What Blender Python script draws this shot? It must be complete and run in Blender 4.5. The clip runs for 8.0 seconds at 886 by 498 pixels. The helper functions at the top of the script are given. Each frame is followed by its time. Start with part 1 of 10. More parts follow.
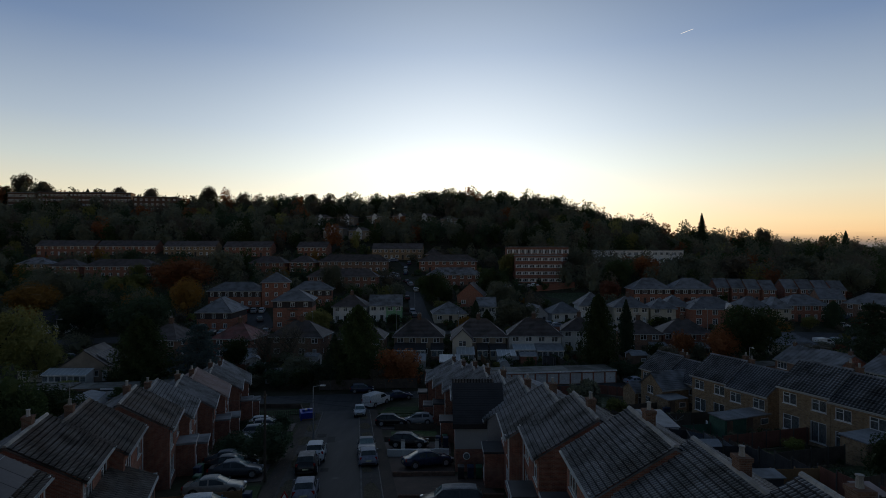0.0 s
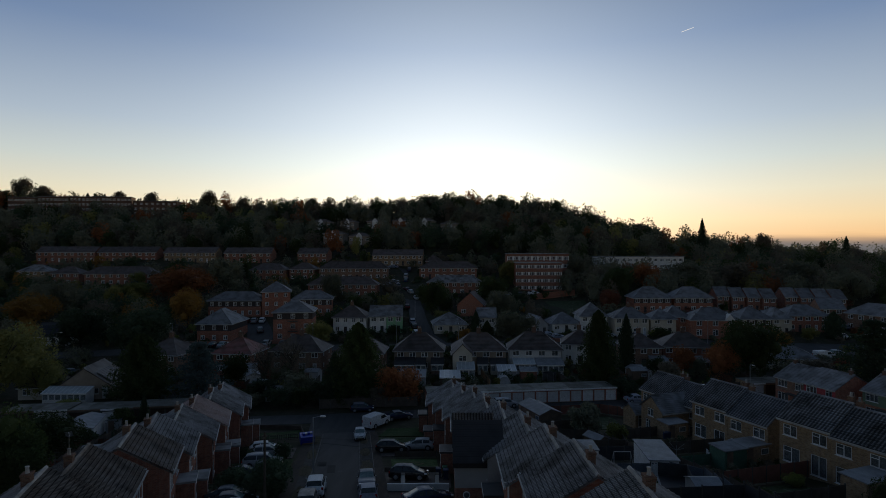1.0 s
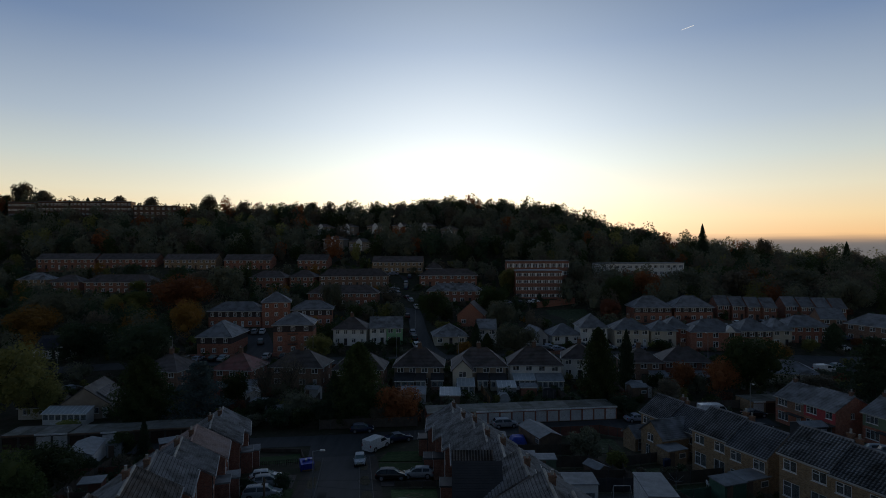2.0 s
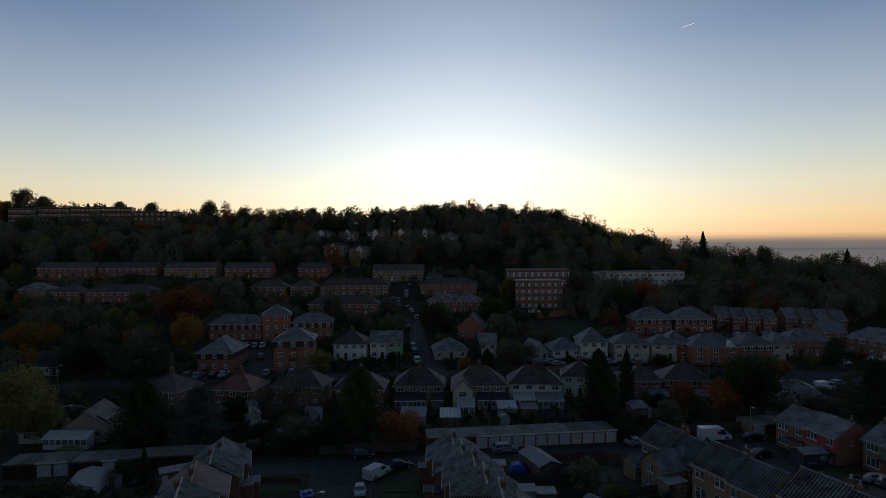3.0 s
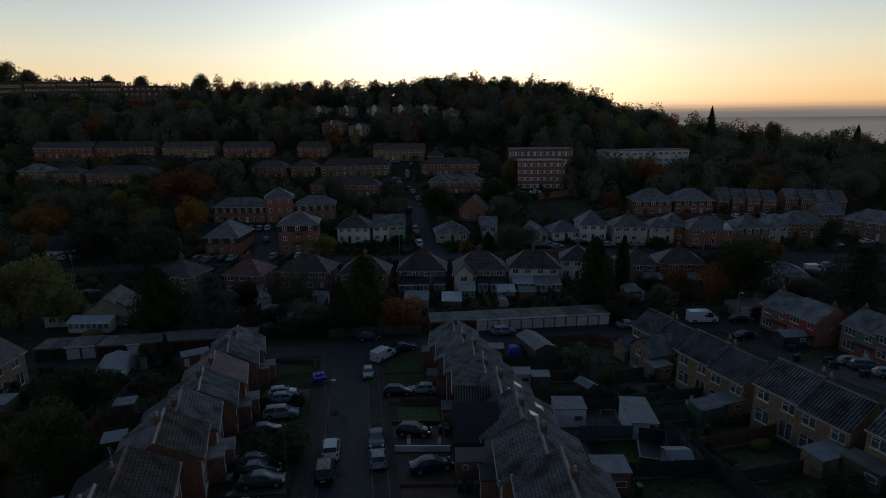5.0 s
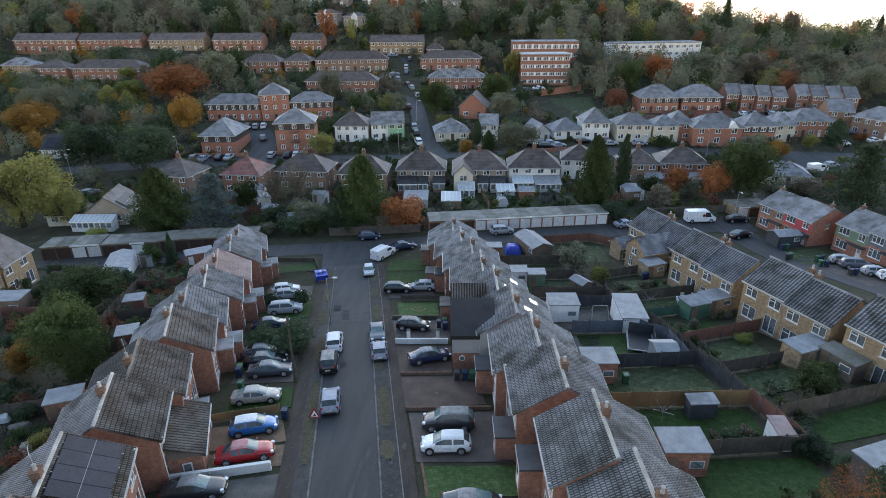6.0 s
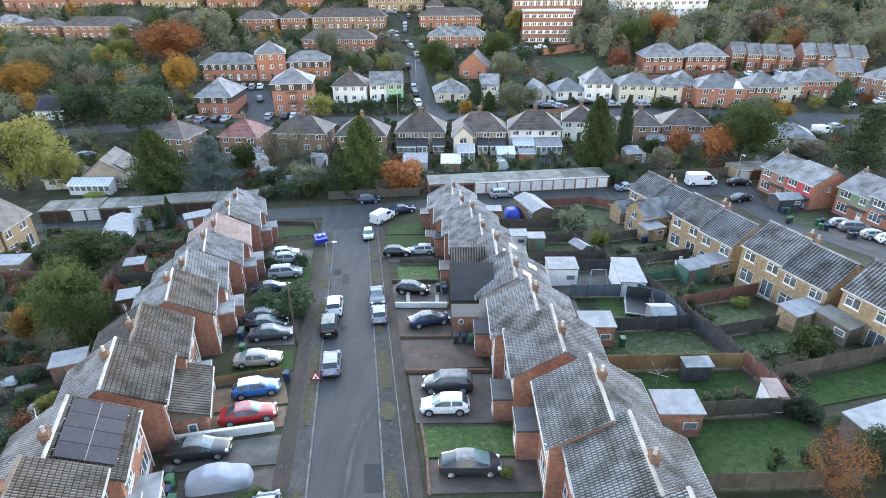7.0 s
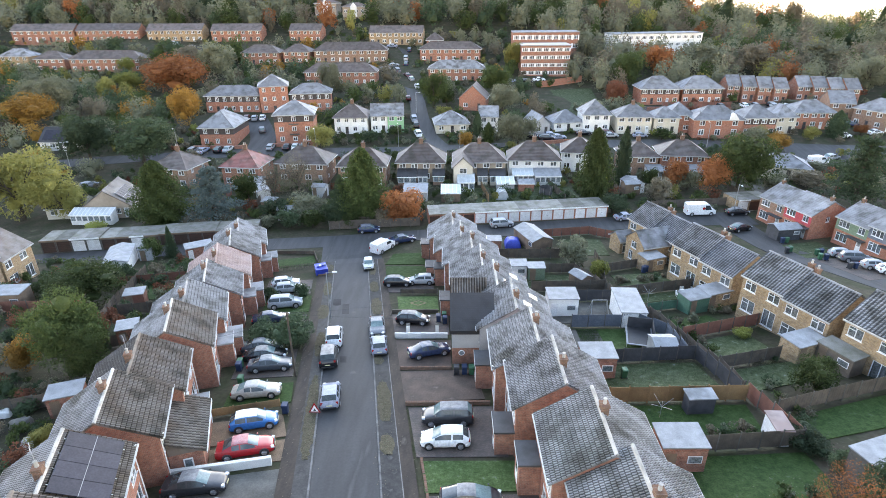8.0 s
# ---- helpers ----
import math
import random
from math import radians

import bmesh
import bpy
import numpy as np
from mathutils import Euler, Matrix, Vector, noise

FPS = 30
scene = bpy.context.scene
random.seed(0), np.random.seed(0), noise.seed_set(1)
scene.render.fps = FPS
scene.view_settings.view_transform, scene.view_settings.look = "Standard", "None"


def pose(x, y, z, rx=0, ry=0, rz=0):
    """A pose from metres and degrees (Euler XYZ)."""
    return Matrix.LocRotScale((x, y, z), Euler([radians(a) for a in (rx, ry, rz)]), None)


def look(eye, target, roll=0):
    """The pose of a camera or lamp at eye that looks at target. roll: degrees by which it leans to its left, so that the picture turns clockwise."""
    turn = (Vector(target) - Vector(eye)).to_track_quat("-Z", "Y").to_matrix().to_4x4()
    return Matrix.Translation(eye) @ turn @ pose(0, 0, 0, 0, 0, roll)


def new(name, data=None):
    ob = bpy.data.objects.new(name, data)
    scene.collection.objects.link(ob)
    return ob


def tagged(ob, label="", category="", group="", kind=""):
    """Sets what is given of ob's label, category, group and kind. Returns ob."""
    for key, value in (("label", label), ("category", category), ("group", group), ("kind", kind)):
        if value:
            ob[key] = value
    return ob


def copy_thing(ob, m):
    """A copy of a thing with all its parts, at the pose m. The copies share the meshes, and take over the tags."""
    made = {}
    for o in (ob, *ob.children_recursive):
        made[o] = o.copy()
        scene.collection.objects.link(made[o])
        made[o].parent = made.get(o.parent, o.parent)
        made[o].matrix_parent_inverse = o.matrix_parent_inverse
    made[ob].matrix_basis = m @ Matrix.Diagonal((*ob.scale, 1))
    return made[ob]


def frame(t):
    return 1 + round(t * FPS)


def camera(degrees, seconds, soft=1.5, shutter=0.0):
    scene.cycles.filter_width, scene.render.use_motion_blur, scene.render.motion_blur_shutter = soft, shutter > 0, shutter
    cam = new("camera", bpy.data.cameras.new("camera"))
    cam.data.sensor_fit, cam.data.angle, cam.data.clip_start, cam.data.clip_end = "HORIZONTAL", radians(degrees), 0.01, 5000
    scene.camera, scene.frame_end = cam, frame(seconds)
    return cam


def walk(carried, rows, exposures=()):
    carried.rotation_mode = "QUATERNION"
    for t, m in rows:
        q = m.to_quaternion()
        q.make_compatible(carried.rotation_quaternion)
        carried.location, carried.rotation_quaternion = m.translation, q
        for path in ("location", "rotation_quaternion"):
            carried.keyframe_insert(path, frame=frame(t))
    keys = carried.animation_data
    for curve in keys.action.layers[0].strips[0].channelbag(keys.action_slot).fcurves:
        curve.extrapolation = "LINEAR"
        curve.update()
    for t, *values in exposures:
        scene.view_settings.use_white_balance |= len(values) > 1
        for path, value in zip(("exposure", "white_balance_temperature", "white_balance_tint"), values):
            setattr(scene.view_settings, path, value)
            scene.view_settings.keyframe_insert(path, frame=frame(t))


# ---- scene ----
cam = camera(76.4, 8.0, soft=0.75)
METRES, EYE, TILT, LEAN, TURN = 16.8, 24.5, 0.0, 0.0, 0.0
ROWS = [
    (0.0, 0.0, 0.0, 0.0, -0.0, 0.0, -0.0),
    (0.5, 0.0017, 0.0029, 0.1046, 0.02, -0.07, 0.03),
    (1.0, 0.0028, 0.0056, 0.2089, 0.03, -0.15, 0.05),
    (1.5, 0.0048, 0.0079, 0.311, 0.04, -0.22, 0.09),
    (3.0, 0.0171, 0.0205, 0.725, 0.11, -0.56, 0.24),
    (3.5, 0.0171, 0.0243, 0.8332, 0.12, -0.6, 0.29),
    (4.0, 0.0146, 0.0261, 0.9052, 0.15, -3.93, 0.39),
    (4.5, 0.0147, 0.0278, 0.9356, 0.19, -8.79, 0.44),
    (6.0, 0.0357, 0.0164, 0.9398, 0.32, -23.76, 0.43),
    (6.5, 0.0404, 0.0232, 0.9518, 0.32, -27.59, 0.43),
    (7.0, 0.0409, 0.0242, 0.9543, 0.32, -27.63, 0.44),
    (7.5, 0.0403, 0.0314, 0.9651, 0.3, -26.68, 0.45),
    (8.0, 0.0385, 0.0268, 0.9624, 0.31, -24.68, 0.44),
]
# the drone's camera opens up once the sky has left the picture
EXPOSURES = [(0.0, -0.02, 6700, 6), (1.7, -0.04, 6700, 6), (3.5, -0.12, 6700, 6), (4.2, -0.2, 6700, 6), (4.7, -0.28, 6700, 6), (5.8, 2.45, 7500, 7), (6.2, 4.1, 8000, 8), (6.5, 4.5, 8200, 8), (7.5, 4.52, 8400, 9), (8.0, 4.52, 8600, 11)]
walk(cam, [(t, pose(0, 0, EYE, TILT, LEAN, TURN) @ pose(METRES * x, METRES * y, METRES * z, 90 + pitch, roll, yaw)) for t, x, y, z, yaw, pitch, roll in ROWS], EXPOSURES)

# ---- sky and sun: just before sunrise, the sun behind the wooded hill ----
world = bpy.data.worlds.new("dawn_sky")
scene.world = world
world.use_nodes = True
wn, wl = world.node_tree.nodes, world.node_tree.links
sky = wn.new("ShaderNodeTexSky")
sky.sky_type = "NISHITA"
sky.sun_disc = False
sky.sun_elevation = radians(2.4)
sky.sun_rotation = radians(2.0)
sky.air_density, sky.dust_density, sky.ozone_density = 1.0, 0.65, 3.0
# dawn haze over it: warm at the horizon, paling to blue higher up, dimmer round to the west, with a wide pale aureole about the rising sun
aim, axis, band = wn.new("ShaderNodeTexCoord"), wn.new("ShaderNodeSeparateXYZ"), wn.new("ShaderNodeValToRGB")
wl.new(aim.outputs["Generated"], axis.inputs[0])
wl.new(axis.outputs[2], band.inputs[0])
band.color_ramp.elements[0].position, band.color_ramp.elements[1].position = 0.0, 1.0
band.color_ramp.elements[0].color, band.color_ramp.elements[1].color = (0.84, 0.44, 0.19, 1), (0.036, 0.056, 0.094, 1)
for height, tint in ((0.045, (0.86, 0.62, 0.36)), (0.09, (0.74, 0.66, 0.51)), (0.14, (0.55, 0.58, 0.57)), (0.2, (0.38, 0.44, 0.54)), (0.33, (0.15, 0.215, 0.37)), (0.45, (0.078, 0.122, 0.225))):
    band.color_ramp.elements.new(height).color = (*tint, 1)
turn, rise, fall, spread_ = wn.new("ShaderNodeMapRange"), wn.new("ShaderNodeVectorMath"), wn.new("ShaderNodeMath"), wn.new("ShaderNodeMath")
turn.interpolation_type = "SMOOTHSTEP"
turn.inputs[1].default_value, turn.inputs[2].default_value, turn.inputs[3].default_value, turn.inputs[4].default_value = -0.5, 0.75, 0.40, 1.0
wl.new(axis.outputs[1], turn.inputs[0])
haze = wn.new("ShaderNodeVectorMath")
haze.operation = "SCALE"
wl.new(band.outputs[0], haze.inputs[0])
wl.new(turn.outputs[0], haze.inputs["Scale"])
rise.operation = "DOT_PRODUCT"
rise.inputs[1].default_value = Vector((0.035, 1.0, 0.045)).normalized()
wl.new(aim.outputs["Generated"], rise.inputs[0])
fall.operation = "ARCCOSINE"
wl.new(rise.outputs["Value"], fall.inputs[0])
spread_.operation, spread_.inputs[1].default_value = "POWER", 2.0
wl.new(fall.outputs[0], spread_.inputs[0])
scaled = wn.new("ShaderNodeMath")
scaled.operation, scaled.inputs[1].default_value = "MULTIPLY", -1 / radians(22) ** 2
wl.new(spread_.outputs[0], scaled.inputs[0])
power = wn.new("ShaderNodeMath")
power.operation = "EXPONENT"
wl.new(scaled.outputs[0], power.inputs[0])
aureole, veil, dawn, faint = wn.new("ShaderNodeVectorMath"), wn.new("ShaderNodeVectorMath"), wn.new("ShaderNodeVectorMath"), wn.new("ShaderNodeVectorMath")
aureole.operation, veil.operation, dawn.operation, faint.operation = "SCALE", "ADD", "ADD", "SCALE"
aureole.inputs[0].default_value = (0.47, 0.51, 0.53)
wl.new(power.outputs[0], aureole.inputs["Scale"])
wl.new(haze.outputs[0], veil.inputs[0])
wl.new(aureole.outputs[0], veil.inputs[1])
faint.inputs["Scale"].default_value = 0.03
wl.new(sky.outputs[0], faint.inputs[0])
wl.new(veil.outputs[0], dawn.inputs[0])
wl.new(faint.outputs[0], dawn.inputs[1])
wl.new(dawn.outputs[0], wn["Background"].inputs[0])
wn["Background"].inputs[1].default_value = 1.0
sun = new("sun", bpy.data.lights.new("sun", "SUN"))
sun.data.energy, sun.data.angle, sun.data.color = 2.0, radians(0.6), (1.0, 0.72, 0.45)
sun.matrix_world = look((0, 0, 0), (-0.035, -1.0, -0.07))


# ---- materials ----
def material(name, c1, c2=None, rough=0.8, metal=0.0, scale=6.0, fine=60.0, bump=0.15, spread=0.12, coat=0.0, trans=0.0, spec=0.5, third=None, big=0.25, stretch=None, grain=0.25):
    """A principled surface whose colour wanders between c1 and c2 at two scales, with fine relief; each object differs a little."""
    m = bpy.data.materials.new(name)
    m.use_nodes = True
    n, l = m.node_tree.nodes, m.node_tree.links
    b = n["Principled BSDF"]
    b.inputs["Roughness"].default_value = rough
    b.inputs["Metallic"].default_value = metal
    b.inputs["Coat Weight"].default_value = coat
    b.inputs["Transmission Weight"].default_value = trans
    b.inputs["Specular IOR Level"].default_value = spec
    c2 = c2 or tuple(v * 0.75 for v in c1)
    tc = n.new("ShaderNodeTexCoord")
    geo = n.new("ShaderNodeNewGeometry")
    na, nb = n.new("ShaderNodeTexNoise"), n.new("ShaderNodeTexNoise")
    na.inputs["Scale"].default_value, nb.inputs["Scale"].default_value = scale * big, fine
    na.inputs["Detail"].default_value = 6.0
    if stretch:  # stains drawn out along the way of travel
        vm = n.new("ShaderNodeVectorMath")
        vm.operation = "MULTIPLY"
        vm.inputs[1].default_value = stretch
        l.new(geo.outputs["Position"], vm.inputs[0])
        l.new(vm.outputs[0], na.inputs["Vector"])
    else:
        l.new(geo.outputs["Position"], na.inputs["Vector"])
    l.new(geo.outputs["Position"], nb.inputs["Vector"])
    ramp = n.new("ShaderNodeValToRGB")
    ramp.color_ramp.elements[0].color, ramp.color_ramp.elements[1].color = (*c1, 1), (*c2, 1)
    ramp.color_ramp.elements[0].position, ramp.color_ramp.elements[1].position = 0.36, 0.64
    if third:
        e = ramp.color_ramp.elements.new(0.74)
        e.color = (*third, 1)
    l.new(na.outputs["Fac"], ramp.inputs[0])
    oi = n.new("ShaderNodeObjectInfo")
    mr = n.new("ShaderNodeMapRange")
    mr.inputs[3].default_value, mr.inputs[4].default_value = 1 - spread, 1 + spread
    l.new(oi.outputs["Random"], mr.inputs[0])
    mf = n.new("ShaderNodeMapRange")
    mf.inputs[1].default_value, mf.inputs[2].default_value = 0.25, 0.75
    mf.inputs[3].default_value, mf.inputs[4].default_value = 1 - grain, 1 + grain
    nb.inputs["Detail"].default_value = 5.0
    l.new(nb.outputs["Fac"], mf.inputs[0])
    mul = n.new("ShaderNodeMath")
    mul.operation = "MULTIPLY"
    l.new(mr.outputs[0], mul.inputs[0])
    l.new(mf.outputs[0], mul.inputs[1])
    hsv = n.new("ShaderNodeHueSaturation")
    l.new(ramp.outputs[0], hsv.inputs["Color"])
    l.new(mul.outputs[0], hsv.inputs["Value"])
    l.new(hsv.outputs[0], b.inputs["Base Color"])
    if bump:
        bp = n.new("ShaderNodeBump")
        bp.inputs["Strength"].default_value, bp.inputs["Distance"].default_value = bump, 0.02
        l.new(nb.outputs["Fac"], bp.inputs["Height"])
        l.new(bp.outputs[0], b.inputs["Normal"])
    return m


def brick_material(name, c1, c2, mortar, size=0.225):
    """Courses of bricks with recessed joints, laid along whichever way the wall runs."""
    m = bpy.data.materials.new(name)
    m.use_nodes = True
    n, l = m.node_tree.nodes, m.node_tree.links
    b = n["Principled BSDF"]
    b.inputs["Roughness"].default_value = 0.9
    b.inputs["Specular IOR Level"].default_value = 0.2
    tc = n.new("ShaderNodeTexCoord")
    sep, nsep = n.new("ShaderNodeSeparateXYZ"), n.new("ShaderNodeSeparateXYZ")
    l.new(tc.outputs["Object"], sep.inputs[0])
    l.new(tc.outputs["Normal"], nsep.inputs[0])
    ab = n.new("ShaderNodeMath")
    ab.operation = "ABSOLUTE"
    l.new(nsep.outputs[0], ab.inputs[0])
    gt = n.new("ShaderNodeMath")
    gt.operation, gt.inputs[1].default_value = "GREATER_THAN", 0.7
    l.new(ab.outputs[0], gt.inputs[0])
    mix = n.new("ShaderNodeMix")
    l.new(gt.outputs[0], mix.inputs[0])
    l.new(sep.outputs[0], mix.inputs[2])
    l.new(sep.outputs[1], mix.inputs[3])
    comb = n.new("ShaderNodeCombineXYZ")
    l.new(mix.outputs[0], comb.inputs[0])
    l.new(sep.outputs[2], comb.inputs[1])
    br = n.new("ShaderNodeTexBrick")
    br.inputs["Scale"].default_value = 1.0
    br.inputs["Brick Width"].default_value, br.inputs["Row Height"].default_value, br.inputs["Mortar Size"].default_value = size, size / 3, 0.008
    br.inputs["Color1"].default_value, br.inputs["Color2"].default_value, br.inputs["Mortar"].default_value = (*c1, 1), (*c2, 1), (*mortar, 1)
    l.new(comb.outputs[0], br.inputs["Vector"])
    nz = n.new("ShaderNodeTexNoise")
    nz.inputs["Scale"].default_value, nz.inputs["Detail"].default_value = 2.2, 9.0
    l.new(tc.outputs["Object"], nz.inputs["Vector"])
    mr = n.new("ShaderNodeMapRange")
    mr.inputs[3].default_value, mr.inputs[4].default_value = 0.45, 1.55
    l.new(nz.outputs["Fac"], mr.inputs[0])
    hsv = n.new("ShaderNodeHueSaturation")
    l.new(br.outputs["Color"], hsv.inputs["Color"])
    l.new(mr.outputs[0], hsv.inputs["Value"])
    l.new(hsv.outputs[0], b.inputs["Base Color"])
    bp = n.new("ShaderNodeBump")
    bp.inputs["Strength"].default_value, bp.inputs["Distance"].default_value = 0.5, 0.008
    bp.invert = True
    l.new(br.outputs["Fac"], bp.inputs["Height"])
    l.new(bp.outputs[0], b.inputs["Normal"])
    return m


def paving_material(name, c1, c2, joint, w, h):
    """Small paving blocks seen from above, each of its own shade, with moss in the joints and larger stains."""
    m = material(name, c1, c2, 0.85, scale=3, fine=30)
    n, l = m.node_tree.nodes, m.node_tree.links
    b = n["Principled BSDF"]
    geo, br, mx = n.new("ShaderNodeNewGeometry"), n.new("ShaderNodeTexBrick"), n.new("ShaderNodeMix")
    br.inputs["Scale"].default_value = 1.0
    br.inputs["Brick Width"].default_value, br.inputs["Row Height"].default_value, br.inputs["Mortar Size"].default_value = w, h, 0.012
    br.inputs["Color1"].default_value, br.inputs["Color2"].default_value, br.inputs["Mortar"].default_value = (0.78, 0.78, 0.78, 1), (1.18, 1.12, 1.1, 1), tuple(v / c for v, c in zip(joint, c1)) + (1,)
    l.new(geo.outputs["Position"], br.inputs["Vector"])
    mx.data_type, mx.blend_type = "RGBA", "MULTIPLY"
    mx.inputs[0].default_value = 1.0
    old = b.inputs["Base Color"].links[0].from_socket
    l.new(old, mx.inputs[6])
    l.new(br.outputs["Color"], mx.inputs[7])
    l.new(mx.outputs[2], b.inputs["Base Color"])
    return m


def roof_material(name, c1, c2, frost, moss, amount=0.55, rough=0.58, gloss=0.4):
    """Concrete tiles: grain, pale hoar frost in drifts, dark moss, a slight change from tile to tile."""
    m = bpy.data.materials.new(name)
    m.use_nodes = True
    n, l = m.node_tree.nodes, m.node_tree.links
    b = n["Principled BSDF"]
    b.inputs["Roughness"].default_value = rough
    b.inputs["Specular IOR Level"].default_value = gloss
    tc, geo, oi = n.new("ShaderNodeTexCoord"), n.new("ShaderNodeNewGeometry"), n.new("ShaderNodeObjectInfo")
    big, mid, fine = n.new("ShaderNodeTexNoise"), n.new("ShaderNodeTexNoise"), n.new("ShaderNodeTexNoise")
    for node, s, d in ((big, 0.6, 9), (mid, 0.55, 7), (fine, 45, 3)):
        node.inputs["Scale"].default_value, node.inputs["Detail"].default_value = s, d
        l.new(geo.outputs["Position"], node.inputs["Vector"])
    base = n.new("ShaderNodeMix")
    base.data_type = "RGBA"
    base.inputs[6].default_value, base.inputs[7].default_value = (*c1, 1), (*c2, 1)
    l.new(geo.outputs["Random Per Island"], base.inputs[0])
    fr = n.new("ShaderNodeMapRange")
    fr.inputs[1].default_value, fr.inputs[2].default_value, fr.inputs[4].default_value = 0.35, 0.62, amount
    l.new(big.outputs["Fac"], fr.inputs[0])
    m1 = n.new("ShaderNodeMix")
    m1.data_type = "RGBA"
    m1.inputs[7].default_value = (*frost, 1)
    l.new(fr.outputs[0], m1.inputs[0])
    l.new(base.outputs[2], m1.inputs[6])
    ms = n.new("ShaderNodeMapRange")
    ms.inputs[1].default_value, ms.inputs[2].default_value, ms.inputs[4].default_value = 0.49, 0.69, 0.82
    l.new(mid.outputs["Fac"], ms.inputs[0])
    m2 = n.new("ShaderNodeMix")
    m2.data_type = "RGBA"
    m2.inputs[7].default_value = (*moss, 1)
    l.new(ms.outputs[0], m2.inputs[0])
    l.new(m1.outputs[2], m2.inputs[6])
    hsv = n.new("ShaderNodeHueSaturation")
    mr = n.new("ShaderNodeMapRange")
    mr.inputs[3].default_value, mr.inputs[4].default_value = 0.82, 1.18
    l.new(oi.outputs["Random"], mr.inputs[0])
    l.new(mr.outputs[0], hsv.inputs["Value"])
    l.new(m2.outputs[2], hsv.inputs["Color"])
    l.new(hsv.outputs[0], b.inputs["Base Color"])
    bp = n.new("ShaderNodeBump")
    bp.inputs["Strength"].default_value, bp.inputs["Distance"].default_value = 0.3, 0.01
    l.new(fine.outputs["Fac"], bp.inputs["Height"])
    l.new(bp.outputs[0], b.inputs["Normal"])
    return m


def leaf_material(name, c1, c2):
    m = bpy.data.materials.new(name)
    m.use_nodes = True
    n, l = m.node_tree.nodes, m.node_tree.links
    b = n["Principled BSDF"]
    b.inputs["Roughness"].default_value = 0.7
    b.inputs["Specular IOR Level"].default_value = 0.2
    geo, oi = n.new("ShaderNodeNewGeometry"), n.new("ShaderNodeObjectInfo")
    mx = n.new("ShaderNodeMix")
    mx.data_type = "RGBA"
    mx.inputs[6].default_value, mx.inputs[7].default_value = (*c1, 1), (*c2, 1)
    nz = n.new("ShaderNodeTexNoise")
    nz.inputs["Scale"].default_value = 0.55
    l.new(geo.outputs["Position"], nz.inputs["Vector"])
    ad = n.new("ShaderNodeMath")
    ad.operation = "MULTIPLY_ADD"
    ad.inputs[1].default_value, ad.inputs[2].default_value = 0.4, 0.1
    l.new(geo.outputs["Random Per Island"], ad.inputs[0])
    ad2 = n.new("ShaderNodeMath")
    ad2.operation = "MULTIPLY_ADD"
    ad2.inputs[1].default_value = 0.6
    l.new(nz.outputs["Fac"], ad2.inputs[0])
    l.new(ad.outputs[0], ad2.inputs[2])
    l.new(ad2.outputs[0], mx.inputs[0])
    hsv = n.new("ShaderNodeHueSaturation")
    mr = n.new("ShaderNodeMapRange")
    mr.inputs[3].default_value, mr.inputs[4].default_value = 0.7, 1.3
    l.new(oi.outputs["Random"], mr.inputs[0])
    l.new(mr.outputs[0], hsv.inputs["Value"])
    l.new(mx.outputs[2], hsv.inputs["Color"])
    l.new(hsv.outputs[0], b.inputs["Base Color"])
    tl, mix = n.new("ShaderNodeBsdfTranslucent"), n.new("ShaderNodeMixShader")  # thin leaves let some light through
    mix.inputs[0].default_value = 0.35
    l.new(hsv.outputs[0], tl.inputs[0])
    l.new(b.outputs[0], mix.inputs[1])
    l.new(tl.outputs[0], mix.inputs[2])
    l.new(mix.outputs[0], n["Material Output"].inputs[0])
    return m


RED_BRICK = brick_material("red_brick", (0.355, 0.138, 0.09), (0.225, 0.09, 0.064), (0.31, 0.245, 0.195))
ORANGE_BRICK = brick_material("orange_brick", (0.44, 0.17, 0.105), (0.31, 0.115, 0.078), (0.34, 0.24, 0.19))
YELLOW_BRICK = brick_material("yellow_brick", (0.3872, 0.264, 0.1452), (0.2288, 0.1452, 0.08096), (0.3344, 0.2904, 0.2376))
BROWN_BRICK = brick_material("brown_brick", (0.28, 0.16, 0.11), (0.22, 0.12, 0.08), (0.28, 0.24, 0.2))
WHITE_RENDER = material("white_render", (0.78, 0.77, 0.74), (0.66, 0.65, 0.62), 0.85, scale=2, fine=30)
CREAM_RENDER = material("cream_render", (0.62, 0.56, 0.46), (0.52, 0.47, 0.38), 0.85, scale=2, fine=30)
PEBBLE_DASH = material("pebble_dash", (0.37, 0.30, 0.235), (0.29, 0.235, 0.185), 0.9, scale=3, fine=40, bump=0.4, spec=0.2)
GREY_RENDER = material("grey_render", (0.42, 0.42, 0.42), (0.34, 0.34, 0.34), 0.85, scale=2, fine=30)
GREEN_RENDER = material("green_render", (0.30, 0.55, 0.32), (0.25, 0.48, 0.27), 0.85, scale=2, fine=30)
DARK_CLAD = material("dark_cladding", (0.05, 0.04, 0.04), (0.07, 0.055, 0.05), 0.7, fine=12)
RED_CLAD = material("red_panel", (0.42, 0.06, 0.07), (0.35, 0.05, 0.06), 0.6, fine=8)
GREEN_CLAD = material("green_panel", (0.16, 0.22, 0.15), (0.13, 0.19, 0.12), 0.6, fine=8)
BLUE_CLAD = material("slate_panel", (0.13, 0.15, 0.18), (0.10, 0.12, 0.15), 0.6, fine=8)
SHADED_PANS = {}
